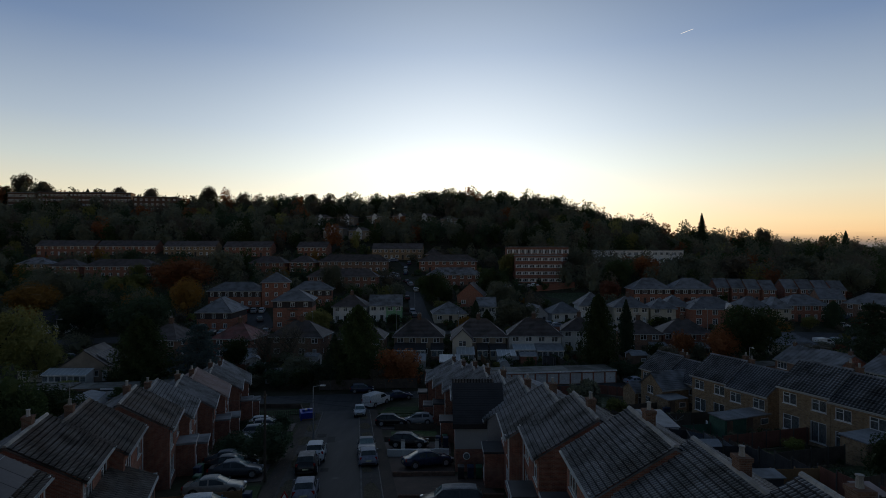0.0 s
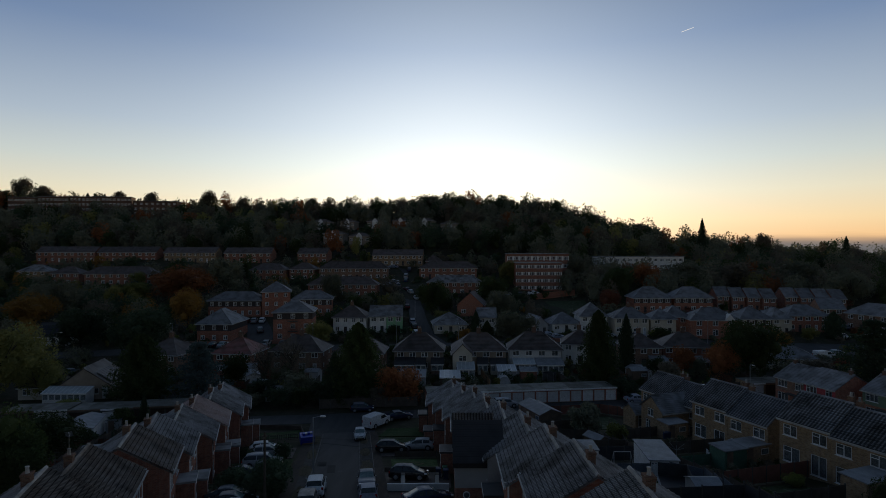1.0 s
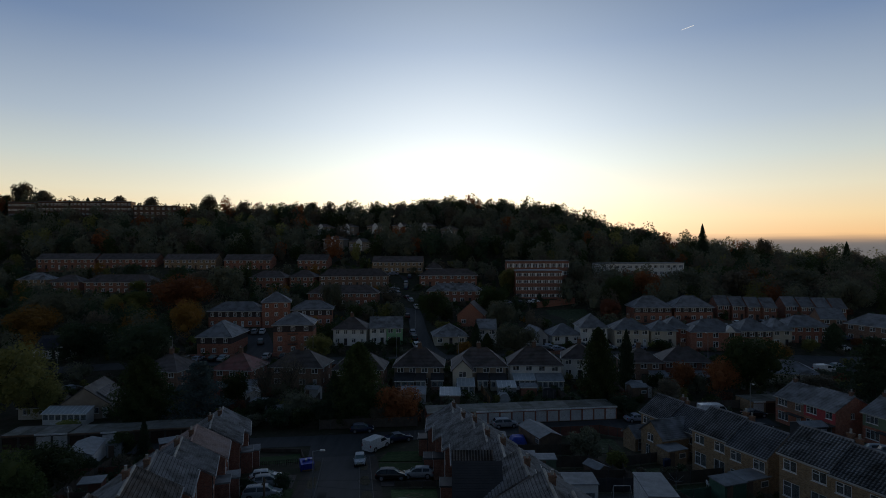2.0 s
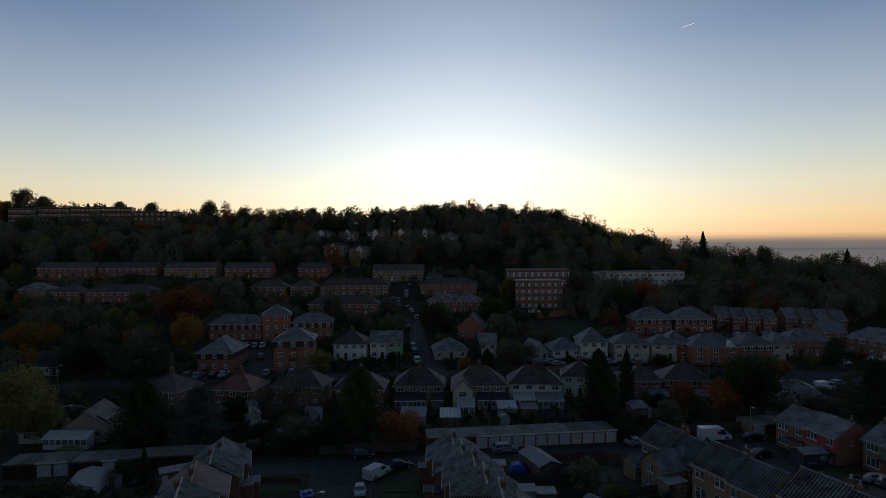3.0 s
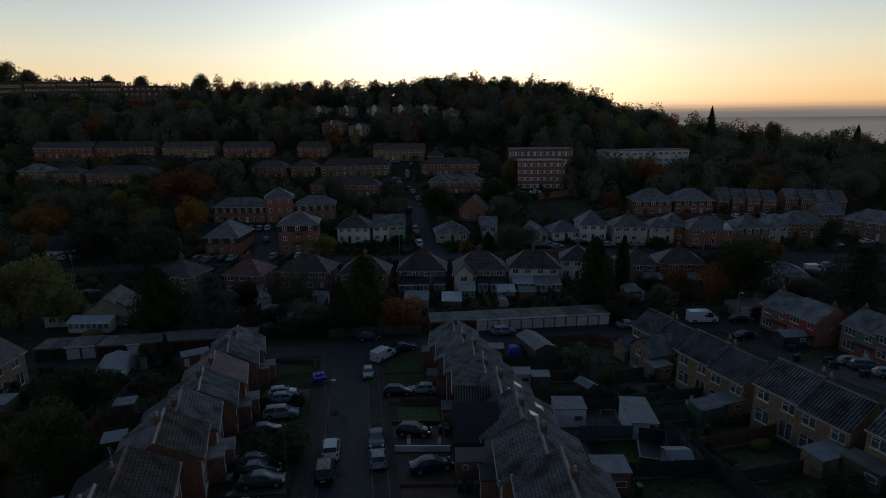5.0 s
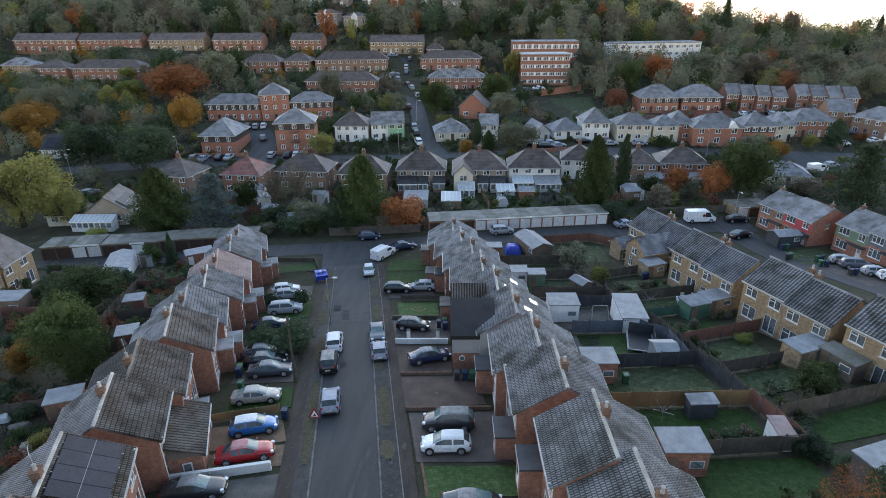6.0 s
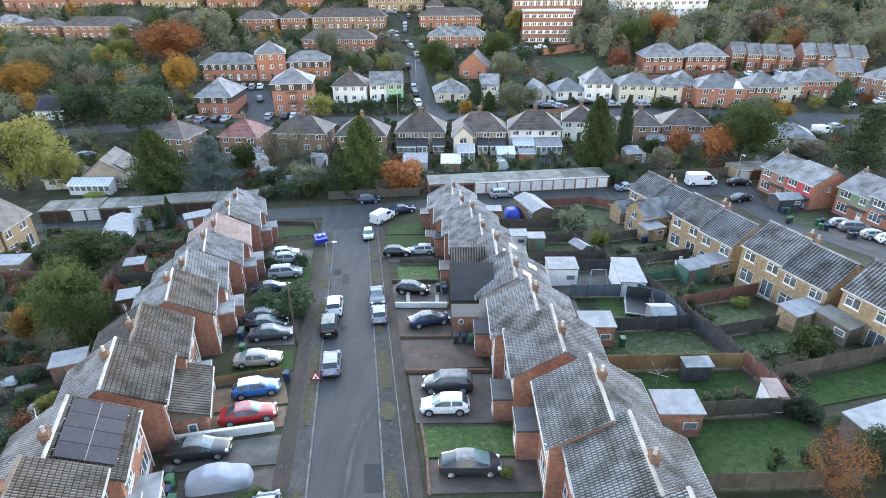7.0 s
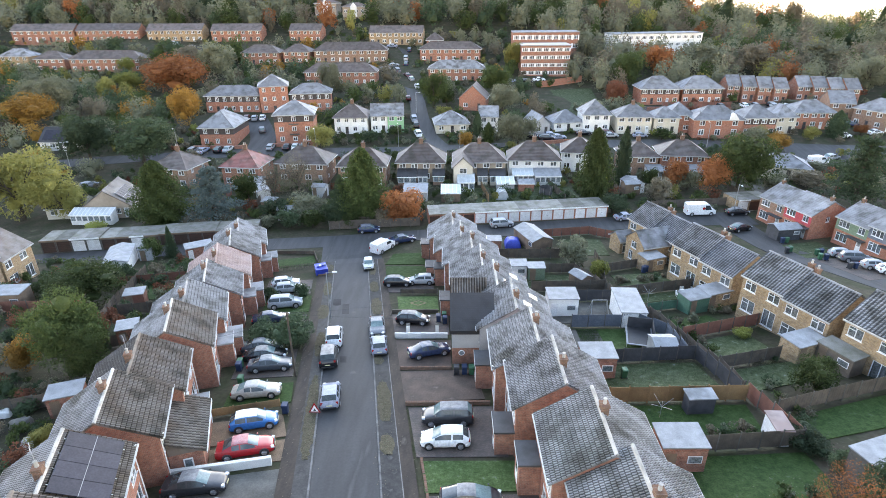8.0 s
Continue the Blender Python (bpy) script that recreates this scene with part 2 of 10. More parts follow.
for _n, _a, _b, _f, _m, _k in (
    ("frosted_grey_tile", (0.1058, 0.1058, 0.1073), (0.1905, 0.1905, 0.1941), (0.3106, 0.3212, 0.3388), (0.03879, 0.03672, 0.02826), 0.7),
    ("brown_tile", (0.08755, 0.06491, 0.04927), (0.1368, 0.1048, 0.08133), (0.2229, 0.2111, 0.2018), (0.02956, 0.0269, 0.0194), 0.55),
    ("red_tile", (0.2150, 0.0688, 0.0568), (0.2666, 0.0903, 0.0740), (0.3440, 0.2408, 0.2236), (0.1032, 0.0602, 0.0430), 0.3),
    ("pink_tile", (0.2752, 0.1849, 0.1634), (0.3268, 0.2236, 0.1978), (0.4128, 0.3440, 0.3268), (0.1548, 0.1032, 0.0860), 0.4),
    ("dark_slate", (0.0344, 0.0327, 0.0344), (0.0473, 0.0456, 0.0473), (0.0774, 0.0774, 0.0860), (0.0258, 0.0258, 0.0258), 0.3),
    ("pale_slate", (0.13, 0.1368, 0.1493), (0.1782, 0.1849, 0.1975), (0.2793, 0.289, 0.3082), (0.07706, 0.07706, 0.07706), 0.55),
    ("umber_tile", (0.07716, 0.05738, 0.0514), (0.1107, 0.08303, 0.07314), (0.1879, 0.1681, 0.1632), (0.04945, 0.0445, 0.03358), 0.4),
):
    # darkened, less frosted copy: shade of channels and course gaps in the colour
    SHADED_PANS[_n] = roof_material(_n + "_pan", tuple(v * 0.38 for v in _a), tuple(v * 0.42 for v in _b), tuple(v * 0.5 for v in _f), tuple(v * 0.5 for v in _m), _k * 0.4, 0.85, 0.12)
    roof_material(_n, _a, _b, _f, _m, _k)
TILE_GREY, TILE_BROWN, TILE_RED, TILE_PINK, TILE_DARK, TILE_BLUE, TILE_UMBER = [bpy.data.materials[k] for k in ("frosted_grey_tile", "brown_tile", "red_tile", "pink_tile", "dark_slate", "pale_slate", "umber_tile")]
RIDGE = material("ridge_mortar", (0.4125, 0.405, 0.3825), (0.27, 0.2625, 0.24), 0.85, scale=4, fine=40)
UPVC = material("white_upvc", (0.80, 0.80, 0.79), (0.74, 0.74, 0.73), 0.35, fine=6, bump=0.02)
GLASS = material("window_glass", (0.55, 0.60, 0.63), (0.50, 0.55, 0.58), 0.04, fine=4, bump=0.0, trans=0.85, spec=0.6)
CAR_GLASS = material("car_glass", (0.028, 0.036, 0.038), (0.05, 0.062, 0.065), 0.1, scale=6, fine=8, bump=0.0, spec=0.5)
SCREEN_GLASS = material("frosted_windscreen", (0.15, 0.215, 0.21), (0.10, 0.15, 0.15), 0.2, scale=4, fine=6, bump=0.0, spec=0.4)
SERVICE = material("service_strip_tarmac", (0.07, 0.066, 0.062), (0.045, 0.042, 0.04), 0.85, scale=5.0, fine=6, bump=0.1, third=(0.10, 0.094, 0.088), spec=0.2, grain=0.22)
CURTAIN = material("curtain", (0.42, 0.40, 0.37), (0.28, 0.27, 0.26), 0.9, fine=14)
DIRTY_UPVC = material("weathered_white_board", (0.52, 0.52, 0.51), (0.40, 0.40, 0.39), 0.5, scale=5, fine=20)
FELT = material("frosted_felt", (0.2992, 0.3124, 0.3256), (0.1584, 0.1628, 0.1672), 0.8, scale=3, fine=40, spec=0.2)
FROST_ROOF = material("frosted_flat_roof", (0.2706, 0.2814, 0.2922), (0.1948, 0.202, 0.2107), 0.6, scale=5, fine=9, grain=0.15)
CONCRETE = material("concrete", (0.1353, 0.1271, 0.1132), (0.08036, 0.07708, 0.06888), 0.88, scale=2.2, fine=7, bump=0.1, spec=0.2, grain=0.2)
BLACK_FELT = material("black_felt", (0.035, 0.036, 0.038), (0.06, 0.062, 0.066), 0.6, scale=3, fine=50)
FENCE_GREY = material("weathered_fence", (0.144, 0.1152, 0.09), (0.1008, 0.0828, 0.0684), 0.85, scale=5, fine=25, spec=0.2)
FENCE_NEW = material("golden_fence", (0.323, 0.187, 0.085), (0.255, 0.1445, 0.068), 0.8, scale=5, fine=25)
FENCE_RED = material("red_fence", (0.24, 0.10, 0.07), (0.19, 0.08, 0.055), 0.8, scale=5, fine=25)
FENCE_BLACK = material("charcoal_fence", (0.035, 0.037, 0.042), (0.055, 0.057, 0.062), 0.75, scale=5, fine=25)
WOOD = material("shed_wood", (0.22, 0.15, 0.10), (0.15, 0.105, 0.075), 0.8, scale=4, fine=20)
GREEN_PAINT = material("green_shed_paint", (0.06, 0.15, 0.10), (0.05, 0.12, 0.08), 0.7, fine=12)
WHITE_METAL = material("white_garage_paint", (0.74, 0.74, 0.73), (0.64, 0.63, 0.61), 0.45, fine=10, bump=0.05)
BROWN_METAL = material("brown_garage_paint", (0.07, 0.035, 0.025), (0.05, 0.03, 0.022), 0.5, fine=10, bump=0.05)
STEEL = material("galvanised_steel", (0.42, 0.43, 0.44), (0.34, 0.35, 0.36), 0.5, 0.6, fine=20, bump=0.05)
TARP_BLUE = material("blue_tarpaulin", (0.02, 0.06, 0.42), (0.02, 0.05, 0.34), 0.5, fine=8)
ASPHALT = material("asphalt", (0.066, 0.066, 0.067), (0.046, 0.046, 0.047), 0.75, scale=2.2, fine=5, bump=0.1, third=(0.085, 0.084, 0.083), spec=0.25, stretch=(1.6, 0.16, 1.0), grain=0.13)
PAVING = material("pavement_tarmac", (0.060, 0.046, 0.037), (0.038, 0.031, 0.026), 0.85, scale=4.0, fine=6, bump=0.1, third=(0.092, 0.076, 0.066), spec=0.2, stretch=(1.6, 0.4, 1.0), grain=0.18)
KERB = material("kerb_concrete", (0.189, 0.18, 0.171), (0.117, 0.1125, 0.108), 0.85, scale=5, fine=60, spec=0.2)
FRONT_LAWN = material("frosted_front_lawn", (0.0425, 0.0765, 0.0221), (0.0765, 0.119, 0.0425), 0.9, scale=9, fine=8, bump=0.6, third=(0.136, 0.17, 0.1148), spec=0.2, grain=0.4)
GRASS = material("frosty_grass", (0.03825, 0.05202, 0.01989), (0.0765, 0.09333, 0.04896), 0.9, scale=7, fine=8, bump=0.6, third=(0.153, 0.1722, 0.1454), spec=0.2, grain=0.45)
LAWN = material("lawn", (0.0224, 0.048, 0.0112), (0.0416, 0.072, 0.0208), 0.9, scale=7, fine=8, bump=0.6, third=(0.068, 0.0864, 0.0528), spec=0.2, grain=0.4)
VERGE = material("worn_verge", (0.072, 0.062, 0.036), (0.108, 0.088, 0.06), 0.95, scale=14, fine=9, bump=0.8, third=(0.062, 0.085, 0.03), spec=0.2, grain=0.5)
EARTH = material("garden_ground", (0.03444, 0.041, 0.01886), (0.0615, 0.05084, 0.03526), 0.95, scale=1.6, fine=2.5, bump=0.8, third=(0.0902, 0.09266, 0.0574), spec=0.2)
GARAGE_FELT = material("mossy_garage_roof", (0.20, 0.195, 0.18), (0.125, 0.125, 0.10), 0.85, spread=0.28, scale=3, fine=20, spec=0.2)
DRIVE_PLAIN = material("drive_paving", (0.115, 0.082, 0.066), (0.075, 0.057, 0.048), 0.85, scale=3, fine=8, third=(0.15, 0.115, 0.096), spec=0.2)
DRIVE = paving_material("block_paved_drive", (0.125, 0.092, 0.08), (0.08, 0.064, 0.058), (0.06, 0.055, 0.045), 0.21, 0.105)
SOOT_BRICK = brick_material("sooty_brick", (0.20, 0.105, 0.07), (0.12, 0.07, 0.05), (0.20, 0.17, 0.14))
GRAVEL = material("gravel_drive", (0.21, 0.14, 0.092), (0.15, 0.105, 0.072), 0.9, scale=5, fine=14, bump=0.4, grain=0.45, spec=0.2)
BARK = material("bark", (0.075, 0.06, 0.045), (0.05, 0.04, 0.03), 0.9, fine=18, bump=0.6)
RUBBER = material("tyre_rubber", (0.02, 0.02, 0.02), (0.028, 0.028, 0.028), 0.85, fine=30)
ALLOY = material("alloy_rim", (0.5, 0.5, 0.52), (0.42, 0.42, 0.44), 0.3, 0.8, fine=10, bump=0.0)
BLACK_TRIM = material("black_trim", (0.018, 0.018, 0.02), (0.025, 0.025, 0.027), 0.55, fine=10)
LAMP_RED = material("tail_lamp", (0.35, 0.02, 0.02), (0.3, 0.015, 0.015), 0.15, fine=4, bump=0)
LAMP_CLEAR = material("head_lamp", (0.7, 0.72, 0.74), (0.6, 0.62, 0.64), 0.1, fine=4, bump=0, spec=0.7)
PLATE = material("number_plate", (0.62, 0.58, 0.35), (0.58, 0.54, 0.32), 0.5, fine=6, bump=0)
PLASTIC_BLUE = material("blue_bin", (0.016, 0.035, 0.085), (0.012, 0.028, 0.07), 0.55, fine=10)
PLASTIC_GREEN = material("green_bin", (0.03, 0.12, 0.06), (0.025, 0.10, 0.05), 0.55, fine=10)
PLASTIC_DARK = material("dark_bin", (0.03, 0.032, 0.036), (0.04, 0.042, 0.046), 0.55, fine=10)
SOLAR = material("solar_glass", (0.026, 0.026, 0.036), (0.034, 0.034, 0.046), 0.35, fine=8, bump=0, spec=0.12)
PAINTS, FROSTED = {}, {}
for _n, _c, _r in (("white", (0.75, 0.76, 0.77), 0.3), ("silver", (0.33, 0.35, 0.37), 0.28), ("grey", (0.13, 0.14, 0.155), 0.28), ("black", (0.012, 0.012, 0.015), 0.22),
                   ("navy", (0.02, 0.035, 0.08), 0.25), ("blue", (0.015, 0.16, 0.42), 0.25), ("paleblue", (0.24, 0.265, 0.34), 0.3), ("charcoal", (0.030, 0.031, 0.036), 0.28), ("slate", (0.055, 0.066, 0.08), 0.28), ("red", (0.36, 0.01, 0.015), 0.25),
                   ("beige", (0.34, 0.31, 0.27), 0.3), ("green", (0.02, 0.05, 0.045), 0.25), ("wine", (0.10, 0.012, 0.018), 0.25)):
    PAINTS[_n] = material(_n + "_car_paint", _c, tuple(v * 0.93 for v in _c), _r, fine=5, bump=0.0, coat=0.15, spread=0.04)
    FROSTED[_n] = material(_n + "_frosted_paint", tuple(v * 0.75 + 0.10 for v in _c), tuple(v * 0.6 + 0.2 for v in _c), 0.55, scale=9, fine=12, bump=0.0, spread=0.04)


# ---- the lie of the land ----
YS = [-400, -80, 0, 28, 50, 70, 86, 100, 130, 160, 176, 200, 220, 245, 290, 340, 370, 450, 700, 1200, 4600]
ZS = [24, 18, 10.8, 7.6, 4.8, 2.05, 0, -0.3, 0.3, 3, 5, 7.5, 11, 17, 30, 43, 53.5, 44, 25, 10, 5]
CROSS_X, CROSS_Z = [-60, -24, -8, 10, 35, 60], [0.1, -0.35, 0, 0.3, 1.0, 1.0]  # the near slope also rises to the east
XS = [-600, -275, -180, -70, 0, 50, 80, 112, 150, 185, 225, 320, 600]
KS = [1.0, 1.08, 0.95, 0.92, 1, 0.96, 0.87, 0.74, 0.73, 0.69, 0.63, 0.45, 0.3]
CREST_X, CREST_Y = [85, 125, 157, 215, 320], [372, 325, 288, 276, 262]  # the brow of the hill bends towards the street in the east


def ground(x, y):
    """Height of the land: a street falling to a valley floor, then a hill that dies away to the east."""
    z = float(np.interp(y, YS, ZS))
    if y < 100:
        z += float(np.interp(x, CROSS_X, CROSS_Z)) * float(np.interp(y, [75, 100], [1, 0]))
    if y > 160:
        k = 1 + (float(np.interp(x, XS, KS)) - 1) * min(1.0, (y - 160) / 100)
        z = 3.0 + (z - 3.0) * k
        crest = float(np.interp(x, CREST_X, CREST_Y))
        if x > 85 and y > crest:
            brow = 3.0 + (float(np.interp(crest, YS, ZS)) - 3.0) * k
            z += (max(2.0, brow - 0.16 * (y - crest)) - z) * min(1.0, (x - 85) / 25)
    return z


# ---- building helpers ----
def mesh_of(name, bm, mat, smooth=False):
    me = bpy.data.meshes.new(name)
    bm.to_mesh(me)
    bm.free()
    for m in mat if isinstance(mat, (list, tuple)) else [mat]:
        me.materials.append(m)
    if smooth:
        me.shade_smooth()
    return me


def part(name, bm, mat, parent, label="", smooth=False, at=None):
    """Links a bmesh, or a mesh made before, as one mesh object under a thing or a part."""
    me = mesh_of(name, bm, mat, smooth) if isinstance(bm, bmesh.types.BMesh) else bm
    ob = new(name, me)
    ob.parent = parent
    if at is not None:
        ob.matrix_local = at
    if label:
        ob["label"] = label
    return ob


def thing(name, label, category, m, group="", kind=""):
    ob = new(name)
    ob.empty_display_size = 0.3
    ob.matrix_world = m
    return tagged(ob, label, category, group, kind)


def quad(bm, *pts):
    return bm.faces.new([bm.verts.new(p) for p in pts])


def box(bm, x0, x1, y0, y1, z0, z1, taper=0.0):
    """A box; taper draws the top in on all four sides."""
    t = taper
    v = [bm.verts.new(p) for p in ((x0, y0, z0), (x1, y0, z0), (x1, y1, z0), (x0, y1, z0), (x0 + t, y0 + t, z1), (x1 - t, y0 + t, z1), (x1 - t, y1 - t, z1), (x0 + t, y1 - t, z1))]
    for f in ((3, 2, 1, 0), (4, 5, 6, 7), (0, 1, 5, 4), (1, 2, 6, 5), (2, 3, 7, 6), (3, 0, 4, 7)):
        bm.faces.new([v[i] for i in f])
    return v


def boxed(*args, **kw):
    bm = bmesh.new()
    box(bm, *args, **kw)
    return bm


def bevelled(bm, width, segments=1):
    bmesh.ops.bevel(bm, geom=bm.edges[:], offset=width, segments=segments, affect="EDGES", profile=0.6)
    return bm


def prism(bm, outline, axis, a, b):
    """Extrudes an outline of (u, v) pairs along an axis from a to b."""
    def p(u, v, w):
        return (w, u, v) if axis == "x" else (u, w, v) if axis == "y" else (u, v, w)
    lo, hi = [bm.verts.new(p(u, v, a)) for u, v in outline], [bm.verts.new(p(u, v, b)) for u, v in outline]
    n = len(outline)
    bm.faces.new(lo[::-1])
    bm.faces.new(hi)
    for i in range(n):
        bm.faces.new((lo[i], lo[(i + 1) % n], hi[(i + 1) % n], hi[i]))
    bmesh.ops.recalc_face_normals(bm, faces=bm.faces[:])
    return bm


def tube(bm, p, q, r0, r1=None, n=8):
    """A tapered round bar from p to q."""
    r1 = r0 if r1 is None else r1
    p, q = Vector(p), Vector(q)
    turn = (q - p).to_track_quat("Z", "Y").to_matrix()
    rings = [[bm.verts.new(c + turn @ Vector((r * math.cos(2 * math.pi * i / n), r * math.sin(2 * math.pi * i / n), 0))) for i in range(n)] for c, r in ((p, r0), (q, r1))]
    for i in range(n):
        bm.faces.new((rings[0][i], rings[0][(i + 1) % n], rings[1][(i + 1) % n], rings[1][i]))
    bm.faces.new(rings[0][::-1])
    bm.faces.new(rings[1])


def sheet(name, pts, mat, lift=0.03, label="", cell=2.0, category="ground"):
    """A paved or planted patch inside a four-cornered outline, laid on the land, with a small thickness."""
    a, b, c, d = [Vector((*p, 0)) for p in pts]
    nu = max(2, int(((b - a).length + (c - d).length) / 2 / cell) + 1)
    nv = max(2, int(((d - a).length + (c - b).length) / 2 / cell) + 1)
    bm = bmesh.new()
    grid = []
    for j in range(nv + 1):
        row = []
        for i in range(nu + 1):
            u, v = i / nu, j / nv
            q = (a * (1 - u) + b * u) * (1 - v) + (d * (1 - u) + c * u) * v
            row.append(bm.verts.new((q.x, q.y, ground(q.x, q.y) + lift)))
        grid.append(row)
    for j in range(nv):
        for i in range(nu):
            bm.faces.new((grid[j][i], grid[j][i + 1], grid[j + 1][i + 1], grid[j + 1][i]))
    rim = [e for e in bm.edges if e.is_boundary]
    low = bmesh.ops.extrude_edge_only(bm, edges=rim)["geom"]
    for v in low:
        if isinstance(v, bmesh.types.BMVert):
            v.co.z -= lift + 0.25
    bmesh.ops.recalc_face_normals(bm, faces=bm.faces[:])
    ob = new(name, mesh_of(name, bm, mat))
    return tagged(ob, label, category, kind="structure")


def ribbon(name, line, left, right, mat, lift, label, category="road"):
    """A strip along a polyline, from left to right metres off its middle, laid on the land."""
    pts = []
    for (x0, y0), (x1, y1) in zip(line, line[1:]):
        n = max(1, int(math.hypot(x1 - x0, y1 - y0) / 2.5))
        pts += [Vector((x0 + (x1 - x0) * i / n, y0 + (y1 - y0) * i / n, 0)) for i in range(n)]
    pts.append(Vector((*line[-1], 0)))
    for _ in range(3):
        pts = [pts[0]] + [(pts[i - 1] + pts[i] * 2 + pts[i + 1]) / 4 for i in range(1, len(pts) - 1)] + [pts[-1]]
    bm = bmesh.new()
    rows = []
    for i, p in enumerate(pts):
        t = (pts[min(i + 1, len(pts) - 1)] - pts[max(i - 1, 0)]).normalized()
        s = Vector((t.y, -t.x, 0))
        row = []
        for o in np.linspace(left, right, 4 if right - left > 1 else 2):
            q = p + s * float(o)
            row.append(bm.verts.new((q.x, q.y, ground(q.x, q.y) + lift)))
        rows.append(row)
    for r0, r1 in zip(rows, rows[1:]):
        for i in range(len(r0) - 1):
            bm.faces.new((r0[i], r0[i + 1], r1[i + 1], r1[i]))
    rim = [e for e in bm.edges if e.is_boundary]
    for v in bmesh.ops.extrude_edge_only(bm, edges=rim)["geom"]:
        if isinstance(v, bmesh.types.BMVert):
            v.co.z -= lift + 0.25
    bmesh.ops.recalc_face_normals(bm, faces=bm.faces[:])
    ob = new(name, mesh_of(name, bm, mat))
    return tagged(ob, label, category, kind="structure")


# ---- the land, in one sheet to the horizon ----
def build_land():
    xs = sorted(set([-4600, -2500, -1200, -800, -600, -450, -350] + list(range(-300, 321, 10)) + [360, 420, 500, 600, 800, 1200, 2500, 4600]))
    ys = sorted(set([-2500, -800, -400, -200, -80, -40] + list(range(-20, 200, 6)) + [int(y) for y in YS if y < 4000] + list(range(200, 460, 10)) + [480, 520, 560, 620, 800, 1000, 1600, 2500, 4600]))
    verts, faces = [], []
    for y in ys:
        for x in xs:
            far = max(0.0, y - 150) / 60
            verts.append((x, y, ground(x, y) + (min(1.5, far) * 1.2 * noise.noise((x / 40, y / 40, 0)) if y > 150 else 0) - 0.02))
    w = len(xs)
    for j in range(len(ys) - 1):
        for i in range(w - 1):
            faces.append((j * w + i, j * w + i + 1, (j + 1) * w + i + 1, (j + 1) * w + i))
    me = bpy.data.meshes.new("ground")
    me.from_pydata(verts, [], faces)
    me.materials.append(EARTH)
    me.shade_smooth()
    tagged(new("ground", me), "rough green and brown garden ground of a valley and a wooded hill", "ground", kind="structure")


build_land()


def street_x(y):
    """Middle of the street that runs down from the camera to the junction."""
    return -6.55 - 0.154 * (y - 27.8)


STREET = [(street_x(y), y) for y in (-45, -20, 0, 15, 30, 45, 60, 75, 93)]
ribbon("road", STREET, -2.65, 2.6, ASPHALT, 0.02, "worn dark asphalt street sloping down between the houses")
ribbon("road", [(street_x(83), 83), (street_x(88), 88), (street_x(94), 94)], -5.0, 5.0, ASPHALT, 0.022, "widened mouth of the street at the junction")
CROSS = [(-38, 91.0), (-30, 91.9), (-18, 93.2), (-3, 95.8), (10, 97.5), (35, 101), (48, 102.8), (60, 103)]
ribbon("road", CROSS[:4], -2.5, 2.5, ASPHALT, 0.025, "asphalt cross street at the bottom of the hill")
ribbon("road", CROSS[3:], -3.3, 3.0, ASPHALT, 0.027, "asphalt cross street along the white garages")
ribbon("road", [(-78, 83.6), (-58, 86.8), (-45, 89.2), (-36, 91.2)], -2.4, 2.2, ASPHALT, 0.03, "narrow asphalt lane in front of the garages")
ribbon("road", [(55.5, 101), (55.5, 92), (57.5, 83), (61.5, 70), (67, 56), (75, 38), (84, 18)], -3.0, 3.0, ASPHALT, 0.03, "asphalt estate road between brick houses")
ribbon("road", [(-130, 132), (-96, 140), (-80, 143.5), (-50, 147.3), (-14, 147.3), (2, 149), (32, 152), (60, 152.5), (78, 151), (105, 147), (150, 143)], -3.0, 3.0, ASPHALT, 0.03, "asphalt valley road")
ribbon("road", [(-1, 150), (-4.8, 159), (-7.5, 175), (-9.4, 194), (-11.5, 207.7), (-14.5, 222), (-17.4, 230), (-16.5, 239), (-17, 247), (-23, 253), (-45, 256), (-90, 256), (-190, 254)], -2.6, 2.6, ASPHALT, 0.035, "asphalt road winding up the hill")
ribbon("road", [(-50, 149), (-51, 158), (-56, 170), (-60, 178)], -3.5, 3.5, ASPHALT, 0.035, "asphalt forecourt between brick flats")
ribbon("pavement", STREET[:-1] + [(street_x(84), 84)], -5.1, -3.9, PAVING, 0.11, "patched dark tarmac pavement beside the street", "pavement")
ribbon("pavement", STREET[:-1] + [(street_x(84), 84)], -3.9, -2.75, SERVICE, 0.108, "worn paler strip between kerb and path", "pavement")
ribbon("pavement", STREET[:-1] + [(street_x(84), 84)], 4.2, 5.3, PAVING, 0.11, "patched dark tarmac pavement beside the street", "pavement")
ribbon("pavement", STREET[:-1] + [(street_x(84), 84)], 2.7, 4.2, SERVICE, 0.108, "worn paler strip between kerb and path", "pavement")
